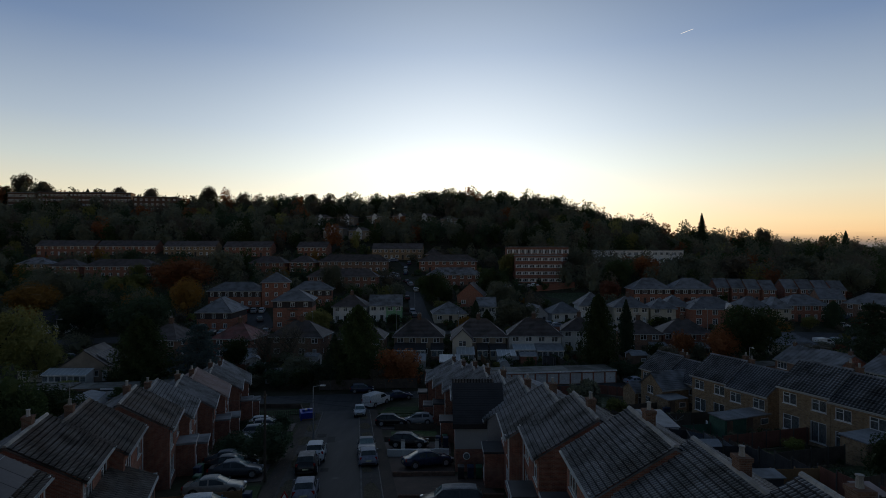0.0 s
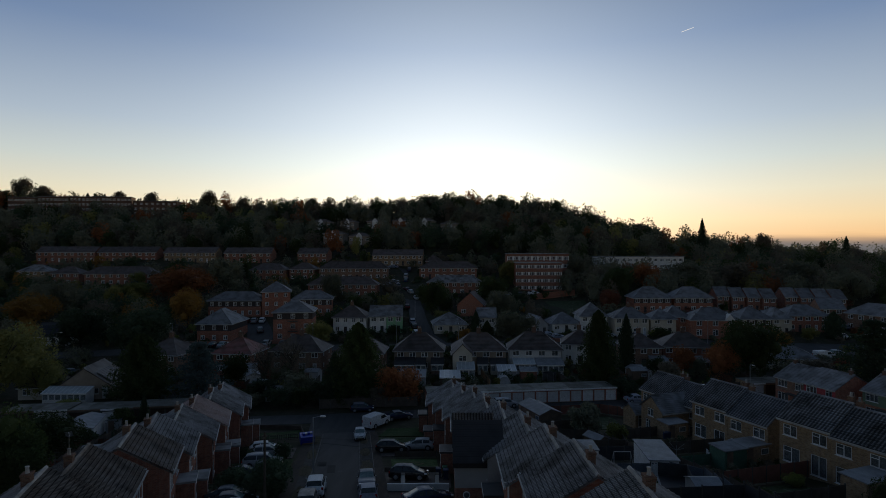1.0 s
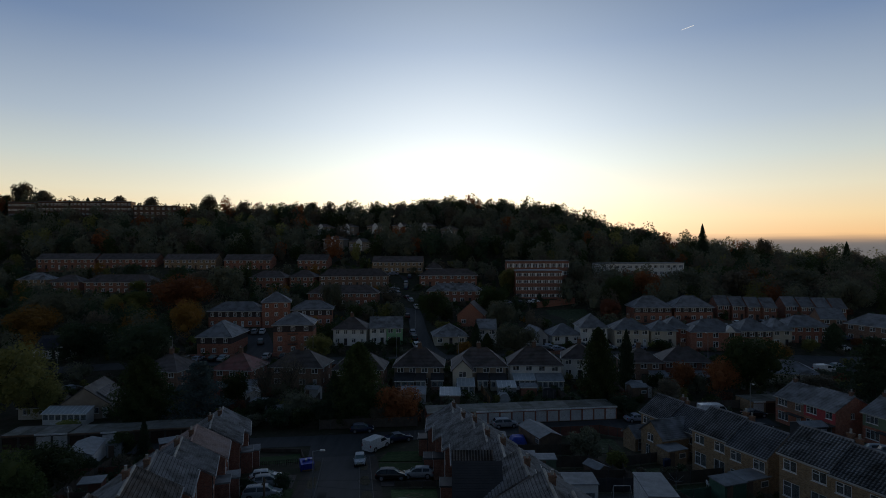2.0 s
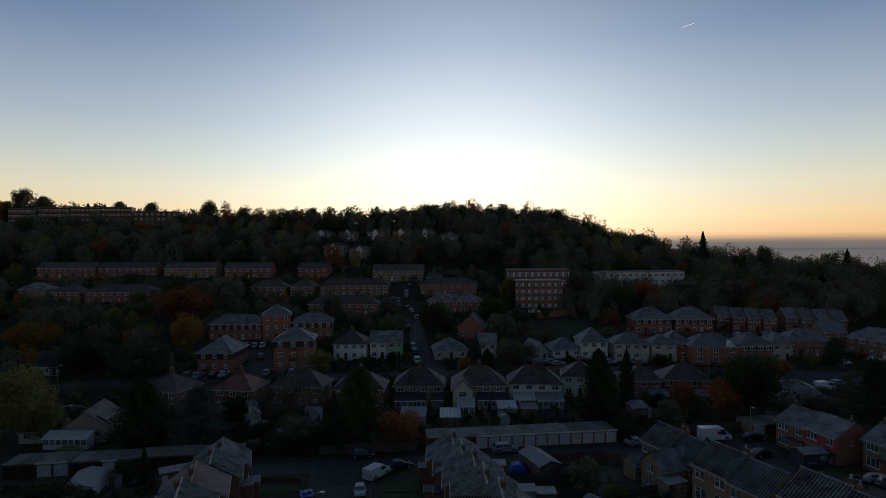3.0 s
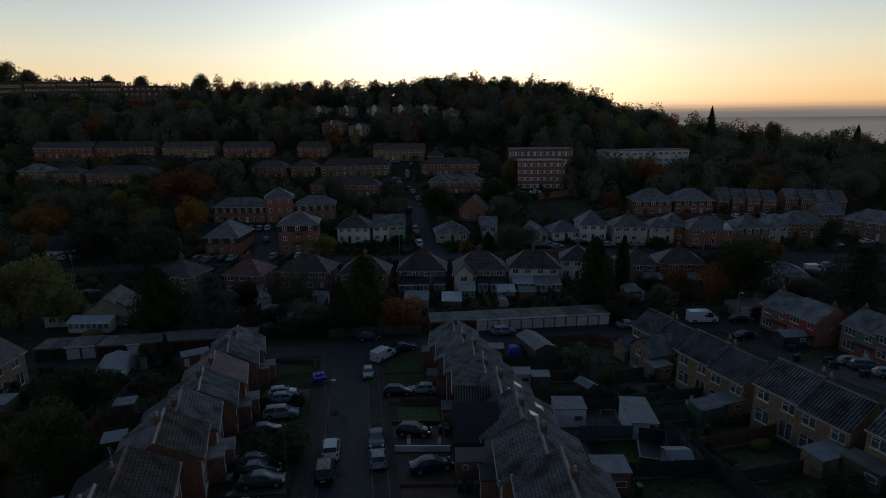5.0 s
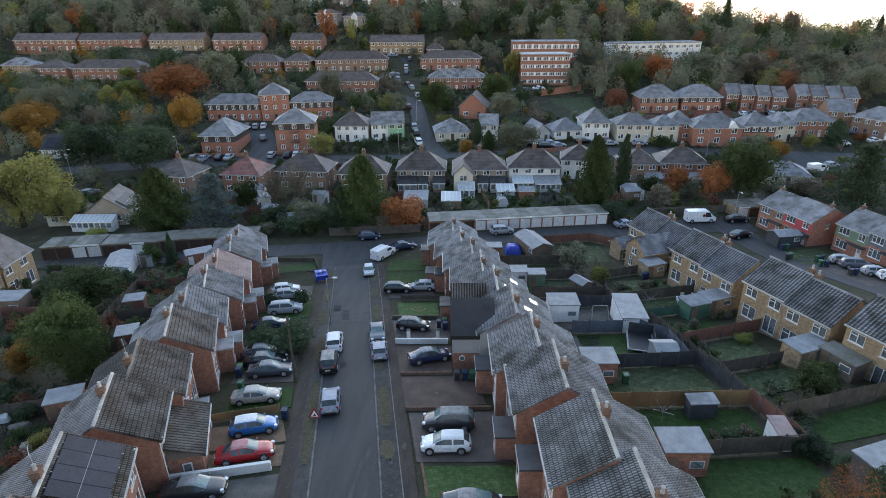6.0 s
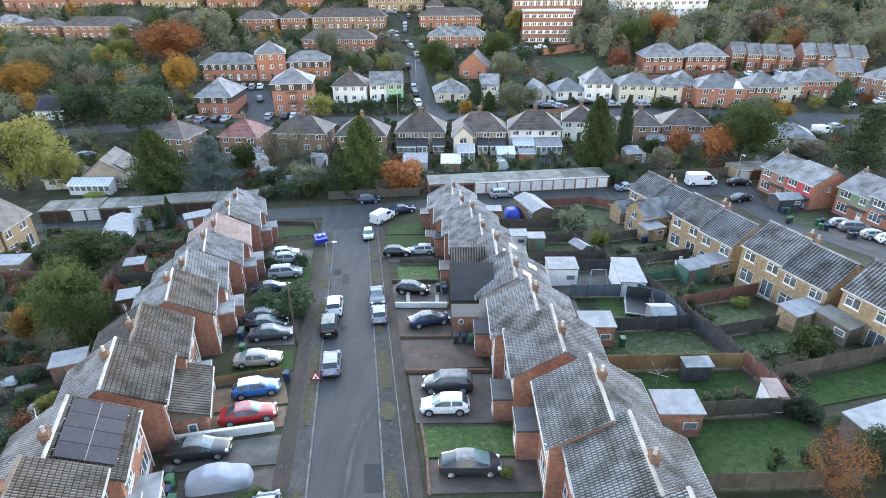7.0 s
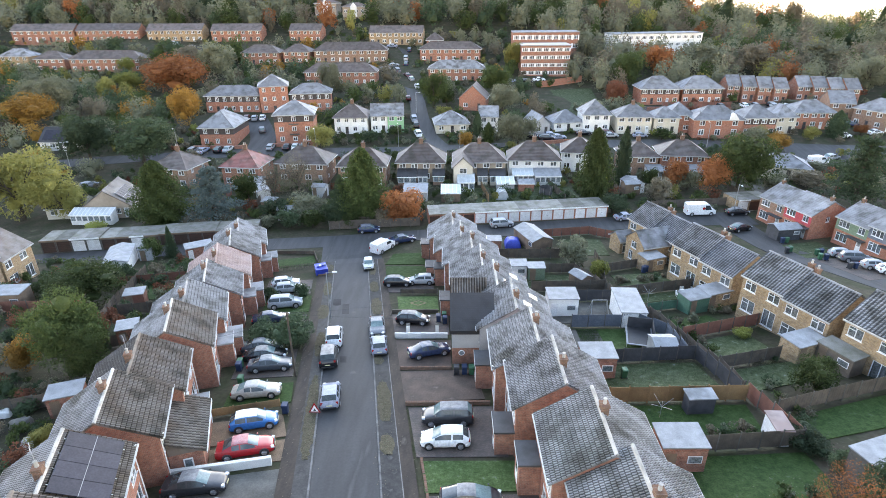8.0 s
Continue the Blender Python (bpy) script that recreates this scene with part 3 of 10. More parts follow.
def kerb_line(off):
    """A row of kerb stones, each a piece, along the lived-in stretch; a plain strip further up the hill."""
    ribbon("kerb", [(street_x(y), y) for y in (-45, -20, 0, 17)], off - 0.075, off + 0.075, KERB, 0.13, "pale concrete kerb stones", "kerb")
    y0 = 17.0
    root = thing("kerb", "row of pale concrete kerb stones", "kerb", pose(street_x(y0) + off, y0, ground(street_x(y0), y0)), kind="structure")
    me = mesh_of("kerb_stone", bevelled(boxed(0, 0.905, -0.07, 0.07, -0.2, 0.13), 0.015), KERB)
    base = root.matrix_world.inverted()
    yaw = math.degrees(math.atan2(1, -0.154))
    step = 0.915 * math.sin(radians(yaw))
    y = y0
    while y < 83.5:
        z, z1 = ground(street_x(y) + off, y), ground(street_x(y + step) + off, y + step)
        part("kerb_stone", me, None, root, at=base @ pose(street_x(y) + off, y, z, 0, 0, yaw) @ pose(0, 0, 0, 0, -math.degrees(math.atan2(z1 - z, 0.915)), 0))
        y += step


kerb_line(-2.70)
kerb_line(2.66)


# ---- houses ----
WINDOWS = {}
FOOT = []


def window_mesh(w, h, kind):
    key = (round(w, 2), round(h, 2), kind)
    if key not in WINDOWS:
        f = 0.13 if kind == "far" else 0.07
        n = 0 if kind == "plain" else max(1, round(w / 0.75) - 1)
        xs = [0.0, f]
        for i in range(n):
            c = w * (i + 1) / (n + 1)
            xs += [c - f / 2, c + f / 2]
        xs += [w - f, w]
        zs = [0.0, f, h * 0.66, h * 0.66 + f * 0.8, h - f, h]
        bars = {(i, j) for i in range(len(xs) - 1) for j in range(5) if i % 2 == 0 or j in (0, 4) or (j == 2 and i == 1 and kind in ("window", "far"))}
        bm = bmesh.new()
        for i, j in bars:
            a, b, c, d = xs[i], xs[i + 1], zs[j], zs[j + 1]
            quad(bm, (a, -0.03, c), (b, -0.03, c), (b, -0.03, d), (a, -0.03, d))
            for (k, l), e in (((i - 1, j), ((a, c), (a, d))), ((i + 1, j), ((b, d), (b, c))), ((i, j - 1), ((b, c), (a, c))), ((i, j + 1), ((a, d), (b, d)))):
                if (k, l) not in bars:
                    quad(bm, (e[0][0], -0.03, e[0][1]), (e[1][0], -0.03, e[1][1]), (e[1][0], 0.05, e[1][1]), (e[0][0], 0.05, e[0][1]))
        bmesh.ops.remove_doubles(bm, verts=bm.verts[:], dist=0.001)
        bmesh.ops.recalc_face_normals(bm, faces=bm.faces[:])
        frame_me = mesh_of("window", bm, UPVC)
        pane_me = mesh_of("pane", boxed(f * 0.6, w - f * 0.6, 0.0, 0.02, f * 0.6, h - f * 0.6), GLASS)
        sill_me = mesh_of("sill", boxed(-0.06, w + 0.06, -0.12, 0.02, -0.07, 0.0), UPVC)
        cur = bmesh.new()
        k = max(6, int(w / 0.1))
        prev = None
        for i in range(k + 1):
            x = f + (w - 2 * f) * i / k
            pair = (cur.verts.new((x, 0.16 + 0.03 * (i % 2), 0.05)), cur.verts.new((x, 0.16 + 0.03 * (i % 2), h - 0.05)))
            if prev:
                cur.faces.new((prev[0], pair[0], pair[1], prev[1]))
            prev = pair
        WINDOWS[key] = (frame_me, pane_me, sill_me, mesh_of("curtain", cur, CURTAIN))
    return WINDOWS[key]


def door_part(parent, m, w, h, mat):
    bm = boxed(0, w, -0.02, 0.06, 0, h)
    for i in (0, 1):
        box(bm, w * (0.14 + 0.4 * i), w * (0.46 + 0.4 * i), -0.045, -0.02, 0.2, h * 0.45)
    d = part("door", bm, mat, parent, at=m)
    part("pane", boxed(w * 0.2, w * 0.8, -0.04, -0.018, h * 0.56, h * 0.9), GLASS, d)
    part("handle", boxed(w * 0.86, w * 0.93, -0.07, -0.02, h * 0.45, h * 0.52), STEEL, d)


def wall_face(bm, o, u, w, z0, h, holes, deep=0.12):
    """One wall with real openings: o its left foot, u its way along, holes (x, z, w, h) measured from the floor."""
    u = Vector((*u, 0))
    inn = Vector((-u.y, u.x, 0))
    o = Vector((*o, 0))
    xs = sorted({0.0, w, *[a for x, z, ww, hh in holes for a in (x, x + ww)]})
    zs = sorted({z0, h, *[a for x, z, ww, hh in holes for a in (z, z + hh)]})
    def p(x, z, d=0.0):
        return o + u * x + inn * d + Vector((0, 0, z))
    for x0, x1 in zip(xs, xs[1:]):
        for a, b in zip(zs, zs[1:]):
            cx, cz = (x0 + x1) / 2, (a + b) / 2
            if not any(x < cx < x + ww and z < cz < z + hh for x, z, ww, hh in holes):
                quad(bm, p(x0, a), p(x1, a), p(x1, b), p(x0, b))
    for x, z, ww, hh in holes:
        c = [(x, z), (x + ww, z), (x + ww, z + hh), (x, z + hh)]
        for (a, b), (e, f) in zip(c, c[1:] + c[:1]):
            quad(bm, p(a, b), p(a, b, deep), p(e, f, deep), p(e, f))


def tile_at(bm, A, B, C, D, up, lip, lift=0.0, head=True):
    """One interlocking tile: a dished pan (second material, coloured as if shaded) and a raised roll (first)."""
    g = up * lip
    def row(P, Q, k, base):
        return [bm.verts.new(P.lerp(Q, t) + up * (base + h * k)) for t, h in ((0, 0.006), (0.14, -0.012), (0.48, -0.012), (0.62, 0.045), (0.86, 0.048), (1.0, 0.0))]
    lo, hi = row(A, B, 1.0, lip + lift), row(D, C, 0.7, 0.0)
    foot = [bm.verts.new(A - up * 0.02), bm.verts.new(B - up * 0.02)]
    mid = [bm.verts.new(lo[i].co.lerp(hi[i].co, 0.8)) for i in range(2, 6)]
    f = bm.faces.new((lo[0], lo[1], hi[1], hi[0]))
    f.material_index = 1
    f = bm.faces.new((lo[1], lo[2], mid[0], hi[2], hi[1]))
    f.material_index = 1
    for i in range(2, 5):  # each tile's head is coloured dark, as shade under the tile above
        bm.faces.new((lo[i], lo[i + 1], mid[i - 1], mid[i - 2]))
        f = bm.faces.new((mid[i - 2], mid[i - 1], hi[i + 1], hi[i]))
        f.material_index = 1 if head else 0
    # the foot face takes the dark copy too, as the course's shadow line
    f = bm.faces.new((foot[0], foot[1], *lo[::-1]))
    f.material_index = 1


def tile_pieces(roof, e0, e1, r0, row, col, count, mats):
    """The lowest courses of a slope as single tiles, each a piece of its own."""
    e0, e1, r0 = [Vector(v) for v in (e0, e1, r0)]
    ax, ay = (e1 - e0).normalized(), (r0 - e0).normalized()
    up = ax.cross(ay)
    n, k = max(2, round((r0 - e0).length / row)), max(1, round((e1 - e0).length / col))
    h, w = (r0 - e0).length / n, (e1 - e0).length / k
    bm = bmesh.new()
    tile_at(bm, Vector((0, 0, 0)), Vector((w, 0, 0)), Vector((w, h, 0)), Vector((0, h, 0)), Vector((0, 0, 1)), 0.05)
    me = mesh_of("roof_tile", bm, mats)
    turn = Matrix((ax, ay, up)).transposed().to_4x4()
    for j in range(count):
        for i in range(k):
            at = Matrix.Translation(e0 + ax * (i * w) + ay * (j * h) + up * random.uniform(-0.008, 0.008)) @ turn @ Matrix.Rotation(random.uniform(-0.012, 0.012), 4, "Z")
            part("roof_tile", me, None, roof, at=at)


def slope(bm, e0, e1, r1, r0, row=0.34, col=0.0, lip=0.05, skip=0):
    """Courses of tiles from the eaves e0-e1 up to the ridge r0-r1; with col each tile is a piece with its own roll."""
    e0, e1, r0, r1 = [Vector(v) for v in (e0, e1, r0, r1)]
    up = (e1 - e0).cross(r0 - e0).normalized()
    length = max((r0 - e0).length, (r1 - e1).length)
    n = max(2, round(length / row))
    for j in range(skip, n):
        a, b = j / n, (j + 1) / n
        p0, p1, q0, q1 = e0.lerp(r0, a), e1.lerp(r1, a), e0.lerp(r0, b), e1.lerp(r1, b)
        if col:
            k = max(1, round((p1 - p0).length / col))
            for i in range(k):
                s, t = i / k, (i + 1) / k
                tile_at(bm, p0.lerp(p1, s), p0.lerp(p1, t), q0.lerp(q1, t), q0.lerp(q1, s), up, lip, random.uniform(-0.007, 0.007), col < 0.25)
        else:
            g = up * lip
            v = [bm.verts.new(c) for c in (p0 + g, p1 + g, q1, q0, p0, p1)]
            bm.faces.new((v[0], v[1], v[2], v[3]))
            bm.faces.new((v[4], v[5], v[1], v[0]))
    if not col:
        bmesh.ops.remove_doubles(bm, verts=bm.verts[:], dist=0.0008)


def roof_gable(root, w, d, he, hr, mat, over=0.35, col=0.0, row=0.34, ridge_mat=None, verge=0.18, fascia=None, axis="x", single=0, back=None):
    """A pitched roof, its ridge along x (or y): tiled slopes, boarding under them, ridge tiles, fascias and gutters."""
    turn = Matrix() if axis == "x" else pose(0, 0, 0, 0, 0, 90)
    if axis == "y":
        w, d = d, w
    x0, x1 = -w / 2 - verge, w / 2 + verge
    k = (hr - he) / (d / 2)
    ye, ze = d / 2 + over, he - k * over
    bm = bmesh.new()
    slope(bm, (x0, -ye, ze), (x1, -ye, ze), (x1, 0, hr), (x0, 0, hr), row, col, skip=single)
    front_faces = len(bm.faces)
    slope(bm, (x1, ye, ze), (x0, ye, ze), (x0, 0, hr), (x1, 0, hr), row, col)
    if back:  # the slope turned from the light keeps its frost
        for f in list(bm.faces)[front_faces:]:
            f.material_index += 2
    t = 0.14
    prism(bm, [(-ye + 0.03, ze - 0.05), (0, hr - 0.035), (ye - 0.03, ze - 0.05), (ye - 0.03, ze - t), (0, hr - t - 0.03), (-ye + 0.03, ze - t)], "x", x0 + 0.03, x1 - 0.03)
    roof = part("roof", bm, [mat, SHADED_PANS[mat.name]] + ([back, SHADED_PANS[back.name]] if back else []), root, at=turn)
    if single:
        tile_pieces(roof, (x0, -ye, ze), (x1, -ye, ze), (x0, 0, hr), row, col, single, [mat, SHADED_PANS[mat.name]])
    rb = bmesh.new()
    n = max(2, int((x1 - x0) / 0.45))
    for i in range(n):
        a, b = x0 + (x1 - x0) * i / n, x0 + (x1 - x0) * (i + 0.97) / n
        prism(rb, [(-0.14, hr - 0.03), (-0.09, hr + 0.07), (0, hr + 0.11 + 0.01 * (i % 2)), (0.09, hr + 0.07), (0.14, hr - 0.03)], "x", a, b)
    part("ridge_tiles", rb, ridge_mat or mat, roof)
    for s in (-1, 1):
        fb = bmesh.new()
        prism(fb, [(s * (ye - 0.03), ze - 0.03), (s * ye, ze - 0.03), (s * ye, ze - 0.06), (s * (ye + 0.11), ze - 0.06), (s * (ye + 0.09), ze - 0.15), (s * ye, ze - 0.15), (s * ye, ze - 0.24), (s * (ye - 0.03), ze - 0.24)], "x", x0, x1)
        part("fascia", fb, fascia or DIRTY_UPVC, roof)
    return roof


def roof_hip(root, w, d, he, hr, mat, over=0.4, row=0.34, ridge_mat=None, fascia=None):
    """A hipped roof; the ridge runs along the longer side."""
    W, D = w / 2 + over, d / 2 + over
    k = (hr - he) / (min(w, d) / 2)
    ze = he - k * over
    if W >= D:
        r0, r1 = (-(W - D), 0, hr), (W - D, 0, hr)
    else:
        r0, r1 = (0, -(D - W), hr), (0, D - W, hr)
    a, b, c, e = (-W, -D, ze), (W, -D, ze), (W, D, ze), (-W, D, ze)
    bm = bmesh.new()
    if W >= D:
        slope(bm, a, b, r1, r0, row)
        slope(bm, c, e, r0, r1, row)
        slope(bm, b, c, r1, r1, row)
        slope(bm, e, a, r0, r0, row)
        hips = ((a, r0), (e, r0), (b, r1), (c, r1), (r0, r1))
    else:
        slope(bm, a, b, r0, r0, row)
        slope(bm, c, e, r1, r1, row)
        slope(bm, b, c, r1, r0, row)
        slope(bm, e, a, r0, r1, row)
        hips = ((a, r0), (b, r0), (c, r1), (e, r1), (r0, r1))
    box(bm, -W + 0.05, W - 0.05, -D + 0.05, D - 0.05, ze - 0.16, ze - 0.04)
    roof = part("roof", bm, mat, root)
    rb = bmesh.new()
    for p, q in hips:
        if (Vector(p) - Vector(q)).length > 0.2:
            tube(rb, Vector(p) + Vector((0, 0, 0.02)), Vector(q) + Vector((0, 0, 0.02)), 0.1, n=6)
    part("ridge_tiles", rb, ridge_mat or mat, roof)
    fb = bmesh.new()
    ring = [[fb.verts.new((x, y, z)) for x, y in ((-W, -D), (W, -D), (W, D), (-W, D))] for z in (ze - 0.22, ze - 0.0)]
    out = [[fb.verts.new((x, y, z)) for x, y in ((-W - 0.09, -D - 0.09), (W + 0.09, -D - 0.09), (W + 0.09, D + 0.09), (-W - 0.09, D + 0.09))] for z in (ze - 0.14, ze - 0.02)]
    for i in range(4):
        j = (i + 1) % 4
        fb.faces.new((ring[0][i], ring[0][j], out[0][j], out[0][i]))
        fb.faces.new((out[0][i], out[0][j], out[1][j], out[1][i]))
        fb.faces.new((out[1][i], out[1][j], ring[1][j], ring[1][i]))
    part("fascia", fb, fascia or DIRTY_UPVC, roof)
    return roof


def chimney_part(root, x, y, z, h=1.5, w=0.62, d=0.5, mat=None, pots=1):
    """A brick stack through the ridge with a projecting cap and clay pots."""
    bm = boxed(x - w / 2, x + w / 2, y - d / 2, y + d / 2, z - 0.8, z + h - 0.16)
    box(bm, x - w / 2 - 0.05, x + w / 2 + 0.05, y - d / 2 - 0.05, y + d / 2 + 0.05, z + h - 0.16, z + h)
    c = part("chimney", bm, mat or RED_BRICK, root)
    for i in range(pots):
        pb = bmesh.new()
        px = x + (i - (pots - 1) / 2) * 0.36
        tube(pb, (px, y, z + h - 0.02), (px, y, z + h + 0.36), 0.13, 0.1, 8)
        tube(pb, (px, y, z + h + 0.36), (px, y, z + h + 0.41), 0.13, 0.13, 8)
        part("chimney_pot", pb, TILE_PINK if i % 2 else RIDGE, c)


def aerial_part(root, x, y, z, yaw=20):
    bm = bmesh.new()
    tube(bm, (0, 0, 0), (0, 0, 1.6), 0.02, n=5)
    tube(bm, (-0.5, 0, 1.5), (0.6, 0, 1.5), 0.012, n=4)
    for i in range(7):
        a = -0.5 + i * 0.18
        tube(bm, (a, -0.22, 1.5), (a, 0.22, 1.5), 0.007, n=4)
    part("aerial", bm, STEEL, root, at=pose(x, y, z, 0, 0, yaw))


def house(label, x, y, yaw, w, d, he, hr, wall, tile, roof="gable", windows=(), doors=(), chimneys=(), col=0.0, group="", z=None, name="house", category="house",
          upper=None, deep=1.6, ridge_mat=None, row=0.34, fascia=None, curtains=True, verge=0.18, over=0.35, single=0, back=None):
    """A house about its middle; its front looks along -y before the turn. windows: (side F B L R, x, z, w, h); doors the same with a material."""
    zz = ground(x, y) if z is None else z
    FOOT.append((x, y, max(w, d) / 2, w, d))
    root = thing(name, label, category, pose(x, y, zz, 0, 0, yaw), group)
    sides = {"F": ((-w / 2, -d / 2), (1, 0), w, 0), "R": ((w / 2, -d / 2), (0, 1), d, 90), "B": ((w / 2, d / 2), (-1, 0), w, 180), "L": ((-w / 2, d / 2), (0, -1), d, -90)}
    bm, ub = bmesh.new(), bmesh.new()
    for s, (o, u, length, turn) in sides.items():
        holes = [v[1:5] for v in windows if v[0] == s] + [v[1:5] for v in doors if v[0] == s]
        if upper and (s in upper[1]):
            lo = [v for v in holes if v[1] + v[3] <= upper[2] + 0.01]
            hi = [v for v in holes if v[1] >= upper[2] - 0.01]
            wall_face(bm, o, u, length, -deep, upper[2], lo)
            wall_face(ub, o, u, length, upper[2], he, hi)
        else:
            wall_face(bm, o, u, length, -deep, he, holes)
    if roof == "gable":
        for sx in (-1, 1):
            f = [(sx * w / 2, -d / 2, he), (sx * w / 2, d / 2, he), (sx * w / 2, 0, hr - 0.1)]
            quad(bm, *(f if sx > 0 else f[::-1]))
    elif roof == "gable_y":
        for sy in (-1, 1):
            f = [(-w / 2, sy * d / 2, he), (w / 2, sy * d / 2, he), (0, sy * d / 2, hr - 0.1)]
            quad(bm, *(f if sy < 0 else f[::-1]))
    part("wall", bm, wall, root)
    if upper and ub.faces:
        part("wall_cladding", ub, upper[0], root)
    for s, a, b, ww, hh, *rest in windows:
        o, u, length, turn = sides[s]
        px, py = o[0] + u[0] * a, o[1] + u[1] * a
        inn = (-u[1], u[0])
        frame_me, pane_me, sill_me, cur_me = window_mesh(ww, hh, rest[0] if rest else "window")
        f = part("window", frame_me, UPVC, root, at=pose(px + inn[0] * 0.07, py + inn[1] * 0.07, b, 0, 0, turn))
        part("pane", pane_me, GLASS, f)
        if curtains:
            part("sill", sill_me, UPVC, f)
            if (len(FOOT) + int(a * 10) + int(b * 3)) % 3:
                part("curtain", cur_me, CURTAIN, f)
    for s, a, b, ww, hh, m in doors:
        o, u, length, turn = sides[s]
        inn = (-u[1], u[0])
        door_part(root, pose(o[0] + u[0] * a + inn[0] * 0.06, o[1] + u[1] * a + inn[1] * 0.06, b, 0, 0, turn), ww, hh, m)
    if roof == "gable":
        roof_gable(root, w, d, he, hr, tile, over, col, row, ridge_mat, verge, fascia, single=single, back=back)
    elif roof == "gable_y":
        roof_gable(root, w, d, he, hr, tile, over, col, row, ridge_mat, verge, fascia, "y")
    elif roof == "hip":
        roof_hip(root, w, d, he, hr, tile, row=row, ridge_mat=ridge_mat, fascia=fascia)
    elif roof == "flat":
        fb = boxed(-w / 2 - 0.2, w / 2 + 0.2, -d / 2 - 0.2, d / 2 + 0.2, he, he + 0.28)
        box(fb, -w / 2 - 0.1, w / 2 + 0.1, -d / 2 - 0.1, d / 2 + 0.1, he + 0.28, he + 0.32)
        part("roof", fb, tile, root)
    for c in chimneys:
        chimney_part(root, *c)
    return root


def porch(root, x, y, w, d, h, wall, top, side=-1, doormat=None):
    """A flat-roofed brick porch against the front wall."""
    y0, y1 = (y - d, y) if side < 0 else (y, y + d)
    b = part("porch", boxed(x - w / 2, x + w / 2, y0, y1, -1.2, h), wall, root)
    part("porch_roof", boxed(x - w / 2 - 0.12, x + w / 2 + 0.12, y0 - 0.12, y1 - 0.004, h, h + 0.18), top, b)
    part("porch_trim", boxed(x - w / 2 - 0.15, x + w / 2 + 0.15, y0 - 0.15, y0 - 0.122, h - 0.02, h + 0.2), DIRTY_UPVC, b)
    part("door", boxed(x - 0.42, x + 0.42, y0 - 0.04, y0 - 0.004, 0.05, 2.05), doormat or UPVC, b)
    part("pane", boxed(x - 0.3, x + 0.3, y0 - 0.06, y0 - 0.042, 1.1, 1.9), GLASS, b)


def street_house(x, y, yaw, tile, wall=None, col=0.0, near=True, label=None, w=6.3, d=7.2, porched=True, flip=1, z=None, ridge_mat=None, he=5.2, hr=7.4, aerial=False, group="staggered terrace houses", single=0, back=None):
    """One of the staggered terrace houses: gable ends, concrete tiles, chimney on the ridge by the party wall."""
    wins = [("F", 0.5, 3.1, 1.9, 1.25), ("F", w - 2.0, 3.1, 1.5, 1.25), ("F", 0.5 if flip > 0 else w - 2.9, 0.75, 2.4, 1.45), ("B", 0.6, 3.1, 1.7, 1.2), ("B", w - 2.2, 3.1, 1.5, 1.2), ("B", 0.6, 0.6, 2.2, 1.5)]
    root = house(label or "red-brick terrace house with a frosted concrete tile roof", x, y, yaw, w, d, he, hr, wall or RED_BRICK, tile, "gable", wins,
                 [("B", w - 1.6, 0.0, 0.9, 2.05, UPVC)], [(flip * 0.7, 0.2, hr - 0.1, 0.7, 0.6, 0.5, SOOT_BRICK, 1)], col, group, z, ridge_mat=ridge_mat, verge=0.1, single=single, back=back or (TILE_GREY if tile is TILE_BROWN else None))
    if porched:
        porch(root, flip * (w / 2 - 1.3), -d / 2, 2.2, 1.5, 2.45, wall or RED_BRICK, BLACK_FELT if x > -10 else FELT)
    pb = bmesh.new()
    tube(pb, (-flip * (w / 2 - 0.25), -d / 2 - 0.07, -0.5), (-flip * (w / 2 - 0.25), -d / 2 - 0.07, he - 0.25), 0.045, 0.045, 6)
    tube(pb, (-flip * (w / 2 - 0.25), -d / 2 - 0.07, he - 0.25), (-flip * (w / 2 - 0.25), -d / 2 - 0.36, he - 0.05), 0.045, 0.045, 6)
    part("downpipe", pb, UPVC if int(y) % 2 else BLACK_TRIM, root)
    if aerial:
        aerial_part(root, flip * 0.7, 0.2, hr + 0.5)
    return root

# ---- the two staggered rows on the street ----
LEFT_ROW = [(-22.6, 20.0, 8.20, TILE_BROWN), (-23.7, 25.9, 7.30, TILE_BROWN), (-24.8, 33.6, 6.35, TILE_BROWN), (-25.8, 39.6, 5.75, TILE_BROWN), (-26.5, 47.3, 4.90, TILE_BROWN),
            (-27.6, 53.3, 4.10, TILE_GREY), (-28.6, 60.9, 2.85, TILE_GREY), (-29.6, 67.0, 2.35, TILE_PINK), (-30.7, 74.7, 1.30, TILE_GREY), (-31.7, 80.7, 0.60, TILE_GREY)]
for i, (hx, hy, hz, ht) in enumerate(LEFT_ROW):
    street_house(hx, hy, 108, ht, col=0.19 if i < 6 else 0.33, flip=-1 if i % 2 else 1, aerial=i in (1, 3), z=hz, porched=i != 2, ridge_mat=RIDGE if i in (1, 2, 4, 6, 8) else None, back=TILE_DARK if i == 3 else None)
RIGHT_ROW = [(12.9, 17.0, 9.0), (11.8, 23.3, 8.2), (10.7, 29.1, 8.0), (9.4, 37.3, 6.8), (8.4, 43.4, 6.0), (7.45, 51.6, 4.75), (6.1, 58.0, 3.9), (4.85, 64.3, 3.15), (3.9, 71.4, 2.1), (2.6, 77.3, 1.25), (1.45, 84.0, 0.3)]
